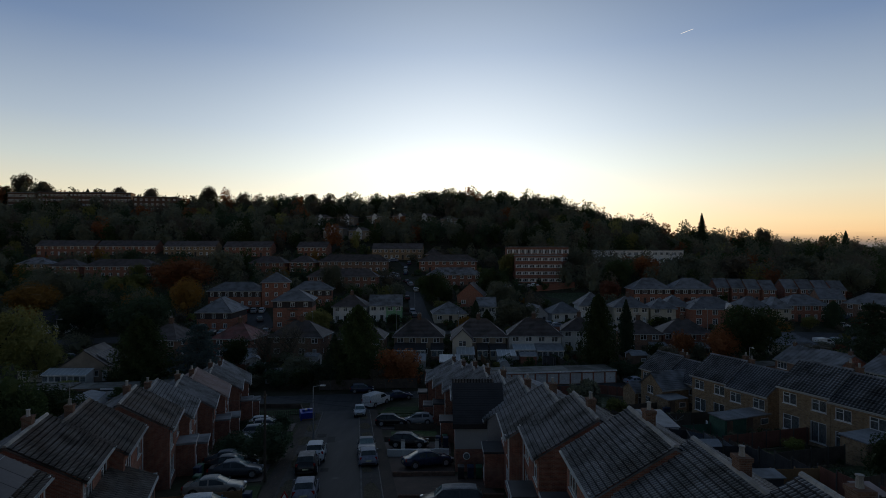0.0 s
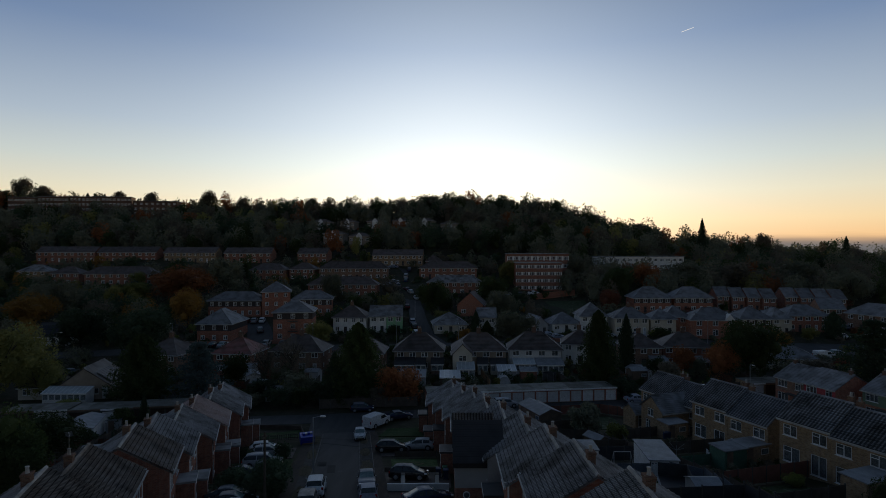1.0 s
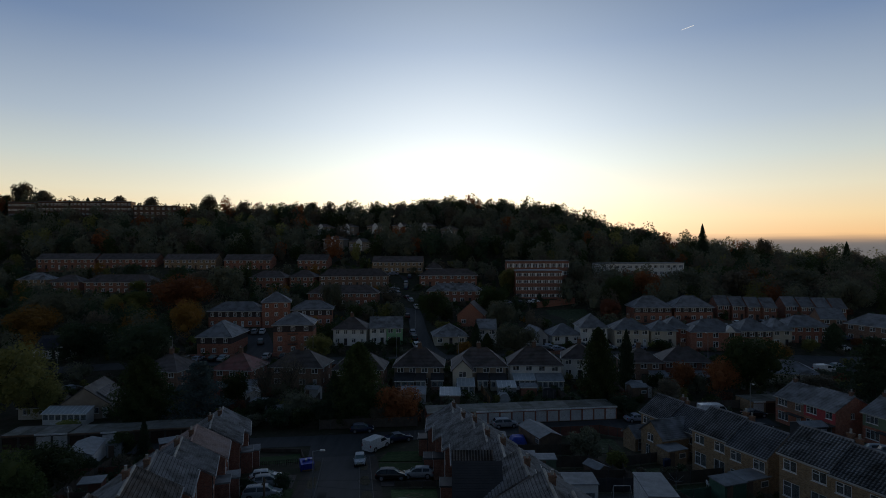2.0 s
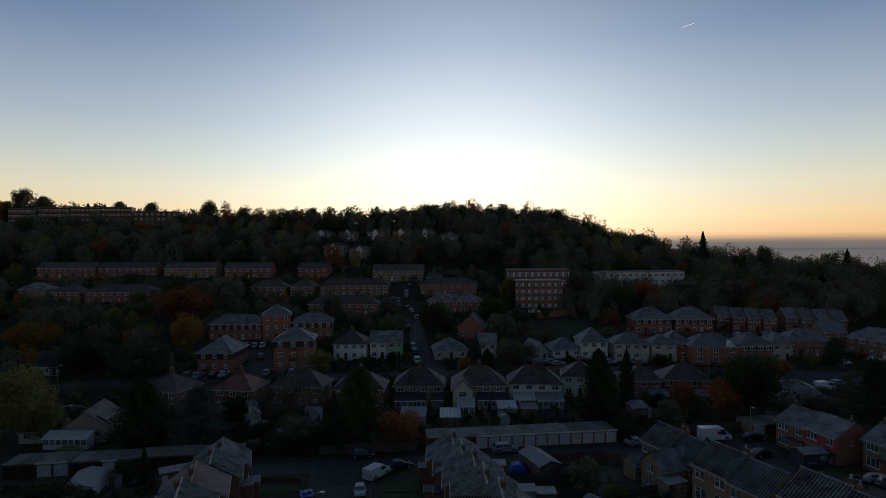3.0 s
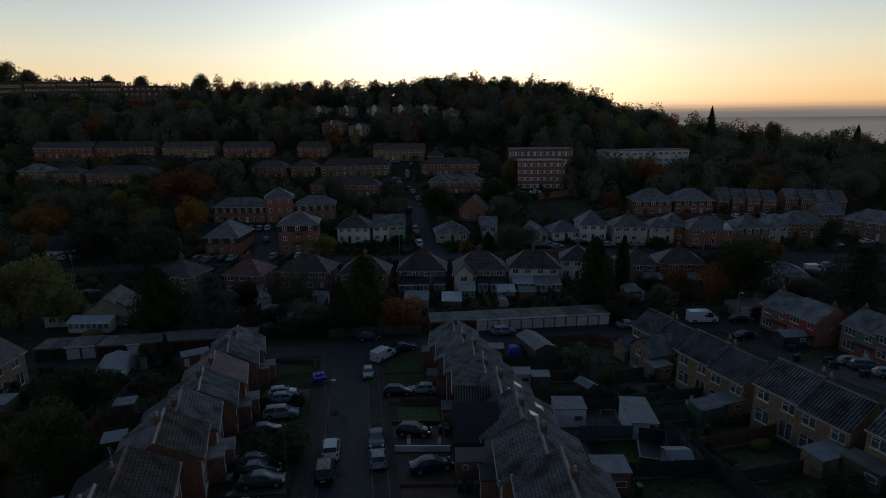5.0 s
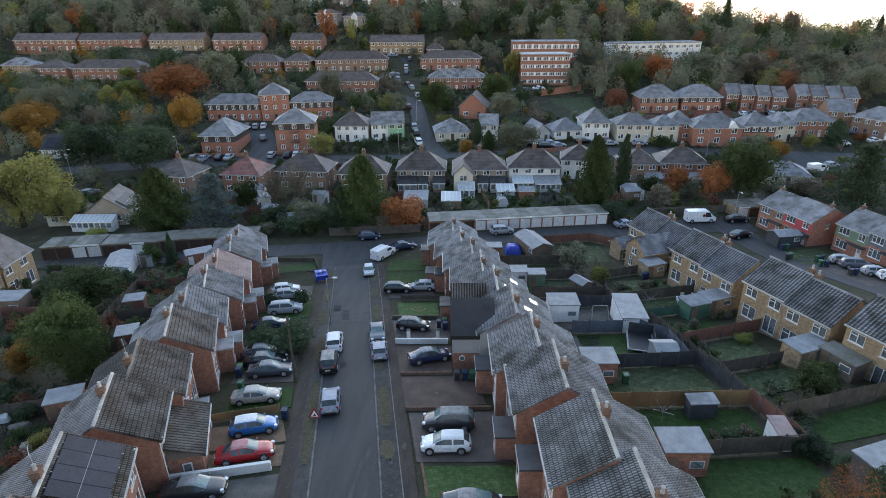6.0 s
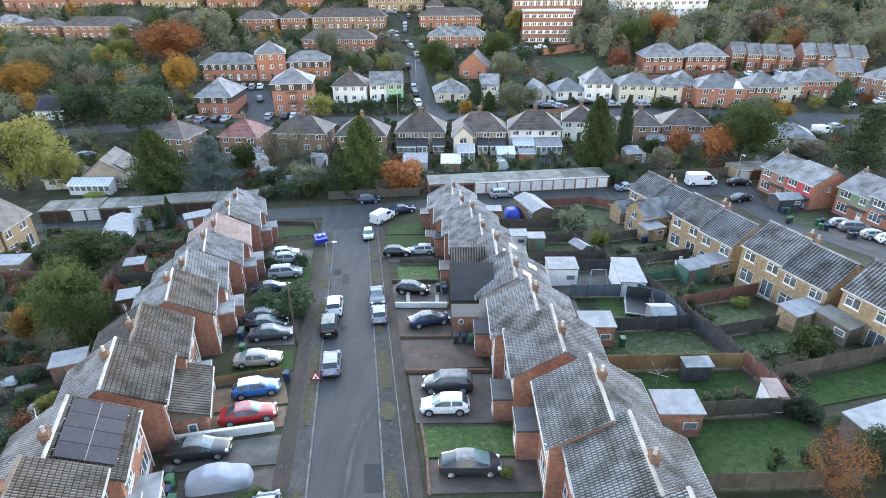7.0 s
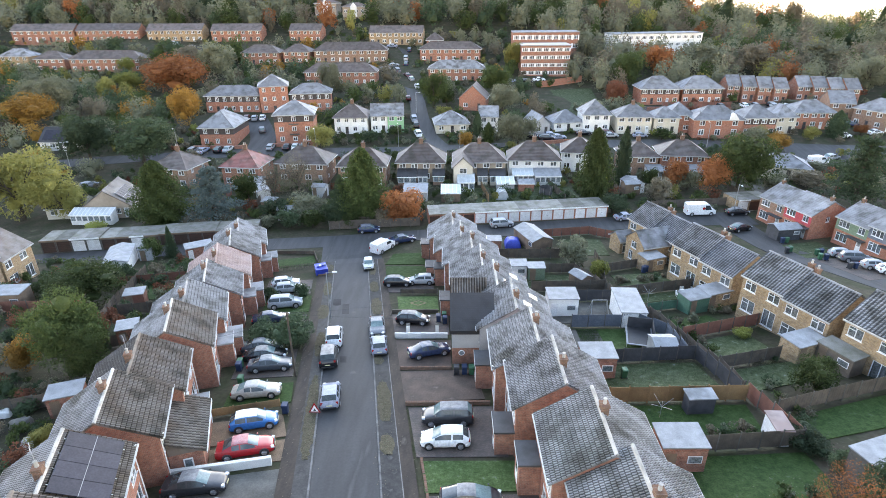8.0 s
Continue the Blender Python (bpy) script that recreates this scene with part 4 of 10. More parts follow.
for i, (hx, hy, hz) in enumerate(RIGHT_ROW):
    rh = street_house(hx, hy, -90, TILE_GREY, GREY_RENDER if i == 5 else RED_BRICK, col=0.19 if i < 7 else 0.33, flip=1 if i % 2 else -1, ridge_mat=RIDGE, porched=i not in (5, 6), single=8 if i == 2 else 0, z=hz)
    if i in (5, 6):  # rooflights on the slope that looks east
        for sx, sy in ((1.3, 1.3), (-1.2, 2.2)):
            sk = part("skylight", boxed(-0.45, 0.45, -0.55, 0.55, 0.0, 0.1), DIRTY_UPVC, rh, at=pose(sx, sy, 7.46 - sy * 0.611, -31.4, 0, 0))
            part("pane", boxed(-0.38, 0.38, -0.48, 0.48, 0.1, 0.112), GLASS, sk)

# ---- yellow-brick pairs east of the gardens, backs to the street ----
for px, py, pz in [(36.2, 84.6, 0.9), (37.3, 69.0, 3.3), (40.6, 55.7, 5.1), (45.1, 44.5, 6.0)]:
    for flip in (-1, 1):
        w, d = 5.35, 6.7
        house("yellow-brick semi-detached house with a dark mossy tile roof" if flip > 0 and py > 60 else "yellow-brick semi-detached house with a frosted tile roof", px + flip * 2.69 * 0.375, py - flip * 2.69 * 0.927, -68, w, d, 5.1, 7.3, YELLOW_BRICK, TILE_BLUE if flip > 0 and py > 60 else TILE_GREY, "gable",
              [("F", 0.4, 3.2, 1.5, 1.15), ("F", w - 1.9, 3.2, 1.5, 1.15), ("F", 0.4, 0.5, 1.8, 1.6), ("F", w - 2.0, 0.1, 1.6, 2.05, "french"), ("B", 0.6, 3.2, 1.6, 1.2), ("B", w - 2.2, 3.2, 1.6, 1.2), ("B", 0.6, 0.7, 2.0, 1.4), ("L" if flip < 0 else "R", 2.6, 3.0, 0.7, 1.0)],
              [("B", w - 1.6, 0.0, 0.9, 2.05, UPVC)], [(-flip * (w / 2 - 0.4), 0.25, 7.2, 0.7, 0.55, 0.45, SOOT_BRICK, 1)], 0.34, "yellow brick semis", z=pz - 0.15 * flip, verge=0.12)

# ---- further houses: (label, left corner, right corner of the front at ground, depth, eaves, ridge, wall, tile, roof, storeys, windows across) ----
def facade_windows(w, storeys, across, side="F", lo=0.8, step=2.6, ww=1.3, hh=1.15):
    out = []
    for s in range(storeys):
        for i in range(across):
            cx = w * (i + 0.5) / across
            out.append((side, cx - ww / 2, lo + s * step, ww, hh, "far"))
    return out


def far_house(label, a, b, d, he, hr, wall, tile, roof="hip", storeys=2, across=3, chims=(), upper=None, ww=1.5, hh=1.3, name="house", category="house", group="", doors=1, z=None, back=False):
    ax, ay = a
    bx, by = b
    w = math.hypot(bx - ax, by - ay)
    yaw = math.degrees(math.atan2(by - ay, bx - ax))
    c, s = math.cos(radians(yaw)), math.sin(radians(yaw))
    mx, my = (ax + bx) / 2 - s * d / 2, (ay + by) / 2 + c * d / 2
    step = (he - 0.1) / storeys
    wins = facade_windows(w, storeys, across, "F", 0.85, step, ww, hh)
    if my < 145:
        wins += facade_windows(d, storeys, max(1, int(d / 4)), "L", 0.95, step, 0.9, 1.0) + facade_windows(d, storeys, max(1, int(d / 4)), "R", 0.95, step, 0.9, 1.0)
    drs = []
    if doors:
        k = across // doors if doors else 1
        for j in range(doors):
            i = min(across - 1, j * k + k // 2)
            cx = w * (i + 0.5) / across
            wins = [v for v in wins if not (v[0] == "F" and v[2] < 1.0 and abs(v[1] + ww / 2 - cx) < 0.1)]
            drs.append(("F", cx - 0.45, 0.05, 0.9, 2.05, UPVC if j % 2 else DARK_CLAD))
    if upper:
        upper = (upper[0], upper[1], upper[2] if len(upper) > 2 else he - step + 0.55)
    return house(label, mx, my, yaw, w, d, he, hr, wall, tile, roof, wins, drs, chims, 0.0, group, z if z is not None else min(ground((ax + bx) / 2, (ay + by) / 2) , ground(mx, my)) , name, category, upper, 4.0, curtains=False, row=0.5)


semis = "hipped semis on the valley road"
far_house("brown-roofed semi-detached house with tan pebble-dashed walls", (-10.9, 125.8), (-0.1, 125.6), 8, 5.0, 8.2, PEBBLE_DASH, TILE_UMBER, "hip", 2, 4, [(0, 0, 8.0, 1.3, 0.9, 0.6, SOOT_BRICK, 2)], group=semis, doors=2)
far_house("brown-roofed semi-detached house with tan pebble-dashed walls", (2.3, 125.8), (14.0, 125.8), 8, 5.0, 8.2, PEBBLE_DASH, TILE_UMBER, "hip", 2, 4, [(0, 0, 8.0, 1.3, 0.9, 0.6, SOOT_BRICK, 2)], group=semis, doors=2)
far_house("white-rendered semi-detached house with a brown hipped roof", (15.0, 127.4), (26.6, 126.6), 8, 5.0, 8.2, WHITE_RENDER, TILE_UMBER, "hip", 2, 4, [(0, 0, 8.0, 1.3, 0.9, 0.6, SOOT_BRICK, 2)], group=semis, doors=2)
far_house("white-rendered house with a brown hipped roof", (28.2, 133.0), (36.0, 131.5), 8, 5.0, 7.8, WHITE_RENDER, TILE_UMBER, "hip", 2, 3, [(0, 0, 7.6, 1.2, 0.9, 0.6, SOOT_BRICK, 2)], group=semis)
far_house("brown-roofed semi-detached house with white gable trim", (-24.0, 123.3), (-13.3, 123.0), 8, 5.0, 8.0, BROWN_BRICK, TILE_UMBER, "hip", 2, 4, [(0, 0, 7.8, 1.3, 0.9, 0.6, SOOT_BRICK, 2)], group=semis, doors=2)
far_house("weathered semi-detached house with a flat white dormer", (-38.6, 126.0), (-27.1, 124.8), 8, 5.0, 7.8, BROWN_BRICK, TILE_UMBER, "hip", 2, 4, [(0, 0, 7.6, 1.3, 0.9, 0.6, SOOT_BRICK, 2)], group=semis, doors=2)
far_house("red-tiled brick semi-detached house", (-50.4, 123.5), (-41.8, 122.3), 8, 5.0, 7.8, RED_BRICK, TILE_RED, "hip", 2, 3, [(0, 0, 7.6, 1.3, 0.9, 0.6, SOOT_BRICK, 2)], group=semis)
far_house("brown-tiled semi-detached house behind conifers", (-66.0, 123.2), (-57.4, 121.2), 8, 5.0, 7.8, BROWN_BRICK, TILE_UMBER, "hip", 2, 3, [(0, 0, 7.6, 1.3, 0.9, 0.6, SOOT_BRICK, 2)], group=semis)
far_house("brick semi-detached house with a grey hipped roof", (42.0, 129.3), (50.1, 129.1), 8, 5.0, 7.6, BROWN_BRICK, TILE_UMBER, "hip", 2, 3, [(0, 0, 7.4, 1.2, 0.9, 0.6, SOOT_BRICK, 2)], group=semis)
far_house("brick semi-detached house with a brown hipped roof", (51.0, 130.5), (61.4, 129.0), 8, 5.0, 7.6, RED_BRICK, TILE_UMBER, "hip", 2, 4, [(0, 0, 7.4, 1.2, 0.9, 0.6, SOOT_BRICK, 2)], group=semis, doors=2)
far_house("grey-roofed bungalow with dark windows", (73.0, 129.0), (84.0, 125.6), 8, 2.8, 4.8, CREAM_RENDER, TILE_BLUE, "hip", 1, 4, name="bungalow", category="bungalow")
far_house("small bungalow with solar panels on its dark roof", (-109.0, 149.3), (-100.0, 149.2), 8, 2.7, 5.6, WHITE_RENDER, TILE_DARK, "gable", 1, 4, name="bungalow", category="bungalow")

flats = "orange brick flats round a forecourt"
far_house("two-storey orange-brick flats with a frosted grey roof", (-75.8, 181.7), (-58.8, 182.0), 8, 5.6, 8.0, ORANGE_BRICK, TILE_BLUE, "hip", 2, 7, upper=(DARK_CLAD, "F"), name="flats", category="flats", group=flats, doors=2, ww=1.1)
far_house("three-storey orange-brick corner flats with a pyramid roof", (-58.2, 181.0), (-49.8, 183.2), 8.5, 8.4, 11.2, ORANGE_BRICK, TILE_BLUE, "hip", 3, 3, name="flats", category="flats", group=flats, doors=1, ww=1.1)
far_house("two-storey orange-brick flats with a frosted grey roof", (-49.2, 183.0), (-36.6, 184.8), 8, 5.6, 8.0, ORANGE_BRICK, TILE_BLUE, "hip", 2, 5, upper=(DARK_CLAD, "F"), name="flats", category="flats", group=flats, doors=1, ww=1.1)
far_house("two-storey orange-brick flats with a frosted hipped roof", (-66.5, 152.0), (-57.2, 151.8), 12, 5.4, 8.8, ORANGE_BRICK, TILE_BLUE, "hip", 2, 3, upper=(DARK_CLAD, "FLR"), name="flats", category="flats", group=flats, doors=0, ww=1.1)
balcony_flats = far_house("three-storey orange-brick flats with balconies", (-46.2, 153.0), (-35.8, 154.2), 9.5, 8.2, 11.0, ORANGE_BRICK, TILE_BLUE, "hip", 3, 3, upper=(DARK_CLAD, "FLR"), name="flats", category="flats", group=flats, doors=0, ww=1.2)

far_house("white-rendered semi-detached house with a brown hipped roof", (-31.6, 161.8), (-22.2, 161.6), 8.5, 5.0, 7.9, WHITE_RENDER, TILE_UMBER, "hip", 2, 4, [(0, 0, 7.7, 1.2, 0.9, 0.6, SOOT_BRICK, 2)], doors=2, ww=1.2)
far_house("white and green rendered semi-detached house with a grey roof", (-21.2, 162.4), (-16.5, 162.7), 8, 5.0, 7.6, WHITE_RENDER, TILE_GREY, "gable", 2, 2, doors=1)
far_house("green-rendered semi-detached house with a grey roof", (-16.4, 162.7), (-11.8, 163.0), 8, 5.0, 7.6, GREEN_RENDER, TILE_GREY, "gable", 2, 2, doors=1)
far_house("white-rendered detached house with a grey hipped roof", (39.6, 162.2), (47.2, 162.0), 9, 5.2, 8.4, WHITE_RENDER, TILE_BLUE, "hip", 2, 3)
far_house("white bungalow with a frosted roof", (31.5, 162.5), (40.0, 163.5), 8, 2.8, 5.4, WHITE_RENDER, TILE_BLUE, "hip", 1, 3, name="bungalow", category="bungalow")
far_house("grey-rendered bungalow end with a pitched roof", (25.5, 160.0), (30.0, 161.0), 9, 3.0, 5.2, GREY_RENDER, TILE_BLUE, "gable_y", 1, 2, name="bungalow", category="bungalow")
far_house("cream semi-detached house with a frosted hipped roof", (49.0, 160.8), (58.6, 160.4), 8, 5.0, 7.6, CREAM_RENDER, TILE_BLUE, "hip", 2, 4, [(0, 0, 7.4, 1.2, 0.9, 0.6, SOOT_BRICK, 2)], doors=2)
far_house("pale brick house with a frosted hipped roof", (59.2, 160.3), (66.2, 160.1), 7, 4.8, 7.2, CREAM_RENDER, TILE_BLUE, "hip", 2, 2)
far_house("narrow white house with a flat-roofed dormer", (9.8, 161.3), (15.2, 161.1), 8, 5.0, 7.2, WHITE_RENDER, TILE_GREY, "gable", 2, 2)
far_house("orange-brick house with a steep gable", (4.6, 184.0), (12.9, 182.4), 9, 3.8, 7.6, ORANGE_BRICK, TILE_UMBER, "gable_y", 1, 2)
far_house("low bungalow with a grey hipped roof", (-2.5, 161.5), (6.9, 162.4), 9, 2.8, 5.6, CREAM_RENDER, TILE_GREY, "hip", 1, 3, name="bungalow", category="bungalow")

hill = "red brick rows on the hillside"
far_house("long red-brick row with a brown tiled roof", (-51.9, 235.6), (-23.2, 236.8), 8, 5.0, 7.6, BROWN_BRICK, TILE_UMBER, "hip", 2, 10, group=hill, doors=4)
far_house("red-brick row with a brown tiled roof", (-50.8, 211.6), (-24.9, 211.4), 8, 5.0, 7.6, RED_BRICK, TILE_UMBER, "hip", 2, 9, group=hill, doors=4)
far_house("red-brick pair with white window frames", (-64.5, 236.3), (-54.0, 235.3), 8, 5.0, 7.4, RED_BRICK, TILE_UMBER, "hip", 2, 4, group=hill, doors=2)
far_house("red-brick row with a brown hipped roof", (-80.8, 235.8), (-66.1, 235.0), 8, 5.0, 7.4, RED_BRICK, TILE_UMBER, "hip", 2, 5, group=hill, doors=2)
far_house("long red-brick row half hidden by trees", (-146.0, 228.8), (-118.1, 228.8), 8, 5.0, 7.6, RED_BRICK, TILE_UMBER, "hip", 2, 9, group=hill, doors=3)
far_house("red-brick pair with a brown hipped roof", (-159.7, 229.0), (-148.4, 229.4), 8, 5.0, 7.4, RED_BRICK, TILE_UMBER, "hip", 2, 4, group=hill, doors=2)
far_house("cream-walled pair with a grey roof", (-176, 232.8), (-164.2, 232.2), 8, 5.0, 7.4, YELLOW_BRICK, TILE_GREY, "hip", 2, 4, group=hill, doors=2)
far_house("yellow-brick row at the top of the road", (-32.3, 256.4), (-9.4, 255.0), 8, 5.0, 7.4, YELLOW_BRICK, TILE_UMBER, "gable", 2, 9, group=hill, doors=4)
far_house("yellow-brick row with a brown roof", (-130.5, 262.9), (-106.2, 262.8), 8, 5.0, 7.4, YELLOW_BRICK, TILE_UMBER, "gable", 2, 9, group=hill, doors=4)
far_house("red-brick row with a brown roof", (-189.9, 262.6), (-162.7, 263.0), 8, 5.0, 7.4, RED_BRICK, TILE_UMBER, "gable", 2, 9, group=hill, doors=4)
far_house("red-brick row with a brown roof", (-161.5, 263.0), (-134, 263.0), 8, 5.0, 7.4, RED_BRICK, TILE_UMBER, "gable", 2, 9, group=hill, doors=4)
far_house("red-brick row with a brown roof", (-102.2, 262.6), (-80.2, 262.4), 8, 5.0, 7.4, RED_BRICK, TILE_UMBER, "gable", 2, 7, group=hill, doors=3)
far_house("red-brick row behind trees", (-67.9, 262.2), (-53.9, 261.0), 8, 5.0, 7.4, RED_BRICK, TILE_UMBER, "gable", 2, 5, group=hill, doors=2)
far_house("red-brick row with a brown roof", (-10.0, 236.0), (14.0, 235.0), 8, 5.0, 7.4, RED_BRICK, TILE_UMBER, "hip", 2, 8, group=hill, doors=3)
far_house("red-brick row with a grey roof", (-6.0, 214.5), (14.5, 213.5), 8, 5.0, 7.4, RED_BRICK, TILE_GREY, "hip", 2, 7, group=hill, doors=3)
far_house("red-brick house beside the hill road", (-7.5, 246.5), (-1.0, 246.5), 8, 5.0, 7.4, RED_BRICK, TILE_UMBER, "hip", 2, 2, group=hill)

# hillside blocks with white gabled fronts
for a, b in [((-77.9, 332.1), (-66.2, 331.3)), ((-60.4, 330), (-52, 328.4)), ((-44.3, 327.8), (-34.8, 326.2)), ((-29.3, 325.9), (-20, 324.2)), ((-15.7, 323), (-5.7, 321.3)), ((-1.2, 313.6), (8.2, 313.8)), ((-63.5, 298), (-52.7, 296.5)), ((-48.7, 290.4), (-37.8, 289.2))]:
    zb = ground((a[0] + b[0]) / 2, a[1]) - 1.6
    r = far_house("buff-walled hillside maisonettes with a white central gable", a, b, 8, 7.0, 8.6, PEBBLE_DASH, TILE_UMBER, "hip", 2, 4, name="maisonettes", category="house", group="hillside maisonettes", z=zb)
    gb = bmesh.new()
    prism(gb, [(-1.5, 2.4), (1.5, 2.4), (1.5, 7.0), (0, 8.6), (-1.5, 7.0)], "y", -4.6, -4.05)
    part("gable_front", gb, WHITE_RENDER, r, "white rendered gable")

# long flat-roofed flats on the skyline
for a, b in [((-271.5, 351), (-256.3, 354)), ((-256, 355.5), (-238.8, 359.1)), ((-238.3, 359.5), (-221, 363.2)), ((-220.6, 363.4), (-203.4, 367.4)), ((-198, 359.2), (-171.7, 363.6))]:
    far_house("flat-roofed brick flats with white balcony bands", a, b, 9, 9.4, 9.7, SOOT_BRICK, FELT, "flat", 3, 8, name="flats", category="flats", group="skyline flats", doors=0, ww=1.6)

rf = far_house("four-storey red-brick flats with white window bands", (28.4, 220), (46.3, 219.8), 10, 11.0, 11.3, RED_BRICK, FROST_ROOF, "flat", 4, 7, name="flats", category="flats", doors=0, ww=2.0, hh=1.3)
wf = far_house("red-brick flats with broad white window bands", (27.1, 238.6), (53.1, 238.2), 9, 6.6, 6.9, RED_BRICK, FELT, "flat", 2, 10, name="flats", category="flats", doors=0, ww=1.9, hh=1.5, z=18.6)
for k in range(2):
    for i in range(11):
        x0 = -13.0 + (0.02 if i == 0 else 2.6 * i - 0.33)
        part("spandrel", boxed(x0, x0 + (0.31 if i in (0, 10) else 0.66), -4.55, -4.504, 0.6 + 3.25 * k, 2.5 + 3.25 * k), UPVC, wf)
far_house("long white-panelled row among trees", (68.3, 244.2), (106.8, 250.0), 9, 5.6, 5.9, WHITE_RENDER, FELT, "flat", 2, 13, name="flats", category="flats", doors=0, ww=1.9, hh=1.3, z=18.2)
for k in range(4):  # white boarding between the windows of each storey
    for i in range(8):
        x0 = -8.95 + (0.02 if i == 0 else 2.557 * i - 0.27)
        part("spandrel", boxed(x0, x0 + (0.28 if i in (0, 7) else 0.54), -5.05, -5.004, 0.85 + 2.72 * k, 2.15 + 2.72 * k), UPVC, rf)
for k in (1, 2):  # white balcony doors with dark railings
    bl_ = part("balcony", boxed(-1.3, 1.3, -5.75, -4.76, 2.75 * k - 0.02, 2.75 * k + 0.1), CONCRETE, balcony_flats)
    rb = bmesh.new()
    for i in range(14):
        tube(rb, (-1.25 + 0.192 * i, -5.7, 2.75 * k + 0.1), (-1.25 + 0.192 * i, -5.7, 2.75 * k + 1.1), 0.02, 0.02, 4)
    tube(rb, (-1.28, -5.7, 2.75 * k + 1.1), (1.28, -5.7, 2.75 * k + 1.1), 0.03, 0.03, 5)
    part("railing", rb, BLACK_TRIM, bl_)
est = "orange brick houses on the east estate"
far_house("orange-brick semi-detached house with dark gable boards", (63.8, 188.2), (76.2, 188.0), 9, 5.2, 8.4, ORANGE_BRICK, TILE_BLUE, "hip", 2, 5, upper=(DARK_CLAD, "F"), group=est, doors=2)
far_house("orange-brick semi-detached house with dark gable boards", (77.4, 188.6), (90.2, 188.4), 9, 5.2, 8.4, ORANGE_BRICK, TILE_BLUE, "hip", 2, 5, upper=(DARK_CLAD, "F"), group=est, doors=2)
for k in range(4):  # stepped terraces, each house standing forward of its neighbour
    for x0, y0 in ((93.8, 193.0), (116.2, 191.5)):
        far_house("narrow red-brick terrace house with a steep grey roof", (x0 + 4.45 * k, y0 - 1.5 * k), (x0 + 4.2 + 4.45 * k, y0 - 0.2 - 1.5 * k), 7.0, 5.0, 7.7, RED_BRICK, TILE_BLUE, "gable", 2, 2, group=est, z=ground(x0 + 5 * k, y0) - 0.1 * k)
fb_ = far_house("orange-brick flats with a white gablet and tall windows", (69.0, 156.6), (82.0, 155.6), 9, 5.4, 8.2, ORANGE_BRICK, TILE_BLUE, "hip", 2, 3, name="flats", category="flats", group=est, doors=0, ww=1.5, hh=1.7)
gb = bmesh.new()
prism(gb, [(2.3, 5.0), (5.3, 5.0), (3.8, 6.9)], "y", -4.95, -2.6)
part("gablet", gb, WHITE_RENDER, fb_, "white boarded gablet")
for k, x0 in enumerate((-3.4, 0.9, 5.0)):  # pale rooflights on the front slope
    part("skylight", boxed(-0.35, 0.35, -0.5, 0.5, 0.0, 0.08), FELT, fb_, at=pose(x0 - 1.2, -2.4, 6.95, 32, 0, 0))
far_house("orange-brick wing with a frosted hipped roof", (63.6, 161.6), (70.4, 161.0), 8, 5.2, 7.8, ORANGE_BRICK, TILE_BLUE, "hip", 2, 2, name="flats", category="flats", group=est, doors=0)
far_house("orange-brick house with dark upper boards", (83.1, 157.6), (92.0, 157.4), 8, 5.4, 8.2, ORANGE_BRICK, TILE_BLUE, "hip", 2, 4, upper=(DARK_CLAD, "F"), group=est)
far_house("grey-fronted brick house with a frosted roof", (93.1, 159.6), (98.9, 159.8), 8, 5.0, 7.6, CREAM_RENDER, TILE_BLUE, "hip", 2, 2, group=est)
far_house("orange-brick row with a frosted hipped roof", (100.0, 163.4), (111.6, 163.1), 8, 5.0, 7.6, ORANGE_BRICK, TILE_BLUE, "hip", 2, 5, group=est, doors=2)
far_house("brown-brick house on the estate corner", (115.5, 172.5), (122.0, 170.8), 9, 5.0, 7.8, BROWN_BRICK, TILE_BLUE, "gable", 2, 2, group=est)
far_house("long brown-brick row on the estate corner", (120.6, 169.0), (126.5, 155.5), 8, 5.4, 8.2, BROWN_BRICK, TILE_BLUE, "hip", 2, 5, group=est, doors=2)
far_house("long brown-brick row on the estate corner", (127.0, 154.0), (133.5, 141.0), 8, 5.4, 8.2, BROWN_BRICK, TILE_BLUE, "hip", 2, 5, group=est, doors=2)

# panelled pairs across the estate road, fronts to the west
for k, (hx, hy, panel, lab) in enumerate([(65.4, 101.2, BROWN_BRICK, "brown tile-hung"), (66.9, 95.5, RED_CLAD, "red-panelled"), (72.0, 88.7, GREEN_CLAD, "green-panelled"), (73.5, 83.0, BLUE_CLAD, "slate-panelled"), (77.4, 73.8, GREEN_CLAD, "green-panelled"), (79.0, 68.0, BROWN_BRICK, "brown tile-hung")]):
    w, d = 5.9, 8.0
    r = house(lab + " brick semi-detached house with a frosted roof", hx, hy, -75, w, d, 4.9, 7.0, ORANGE_BRICK, TILE_GREY, "gable",
              [("F", 0.5, 3.2, 2.0, 1.2), ("F", w - 1.8, 3.2, 1.2, 1.2), ("F", 0.5, 0.7, 2.2, 1.5), ("R", 3.2, 3.2, 0.8, 1.0)], [("F", w - 1.5, 0.0, 0.9, 2.05, UPVC)], [((1 if k % 2 else -1) * 2.4, 0, 6.9, 0.7, 0.55, 0.45, SOOT_BRICK, 1)], 0.0, "panelled semis", upper=(panel, "F", 2.6))
    part("canopy", boxed(-0.2, w / 2, -d / 2 - 1.0, -d / 2 - 0.004, 2.25, 2.42), BLACK_FELT, r)
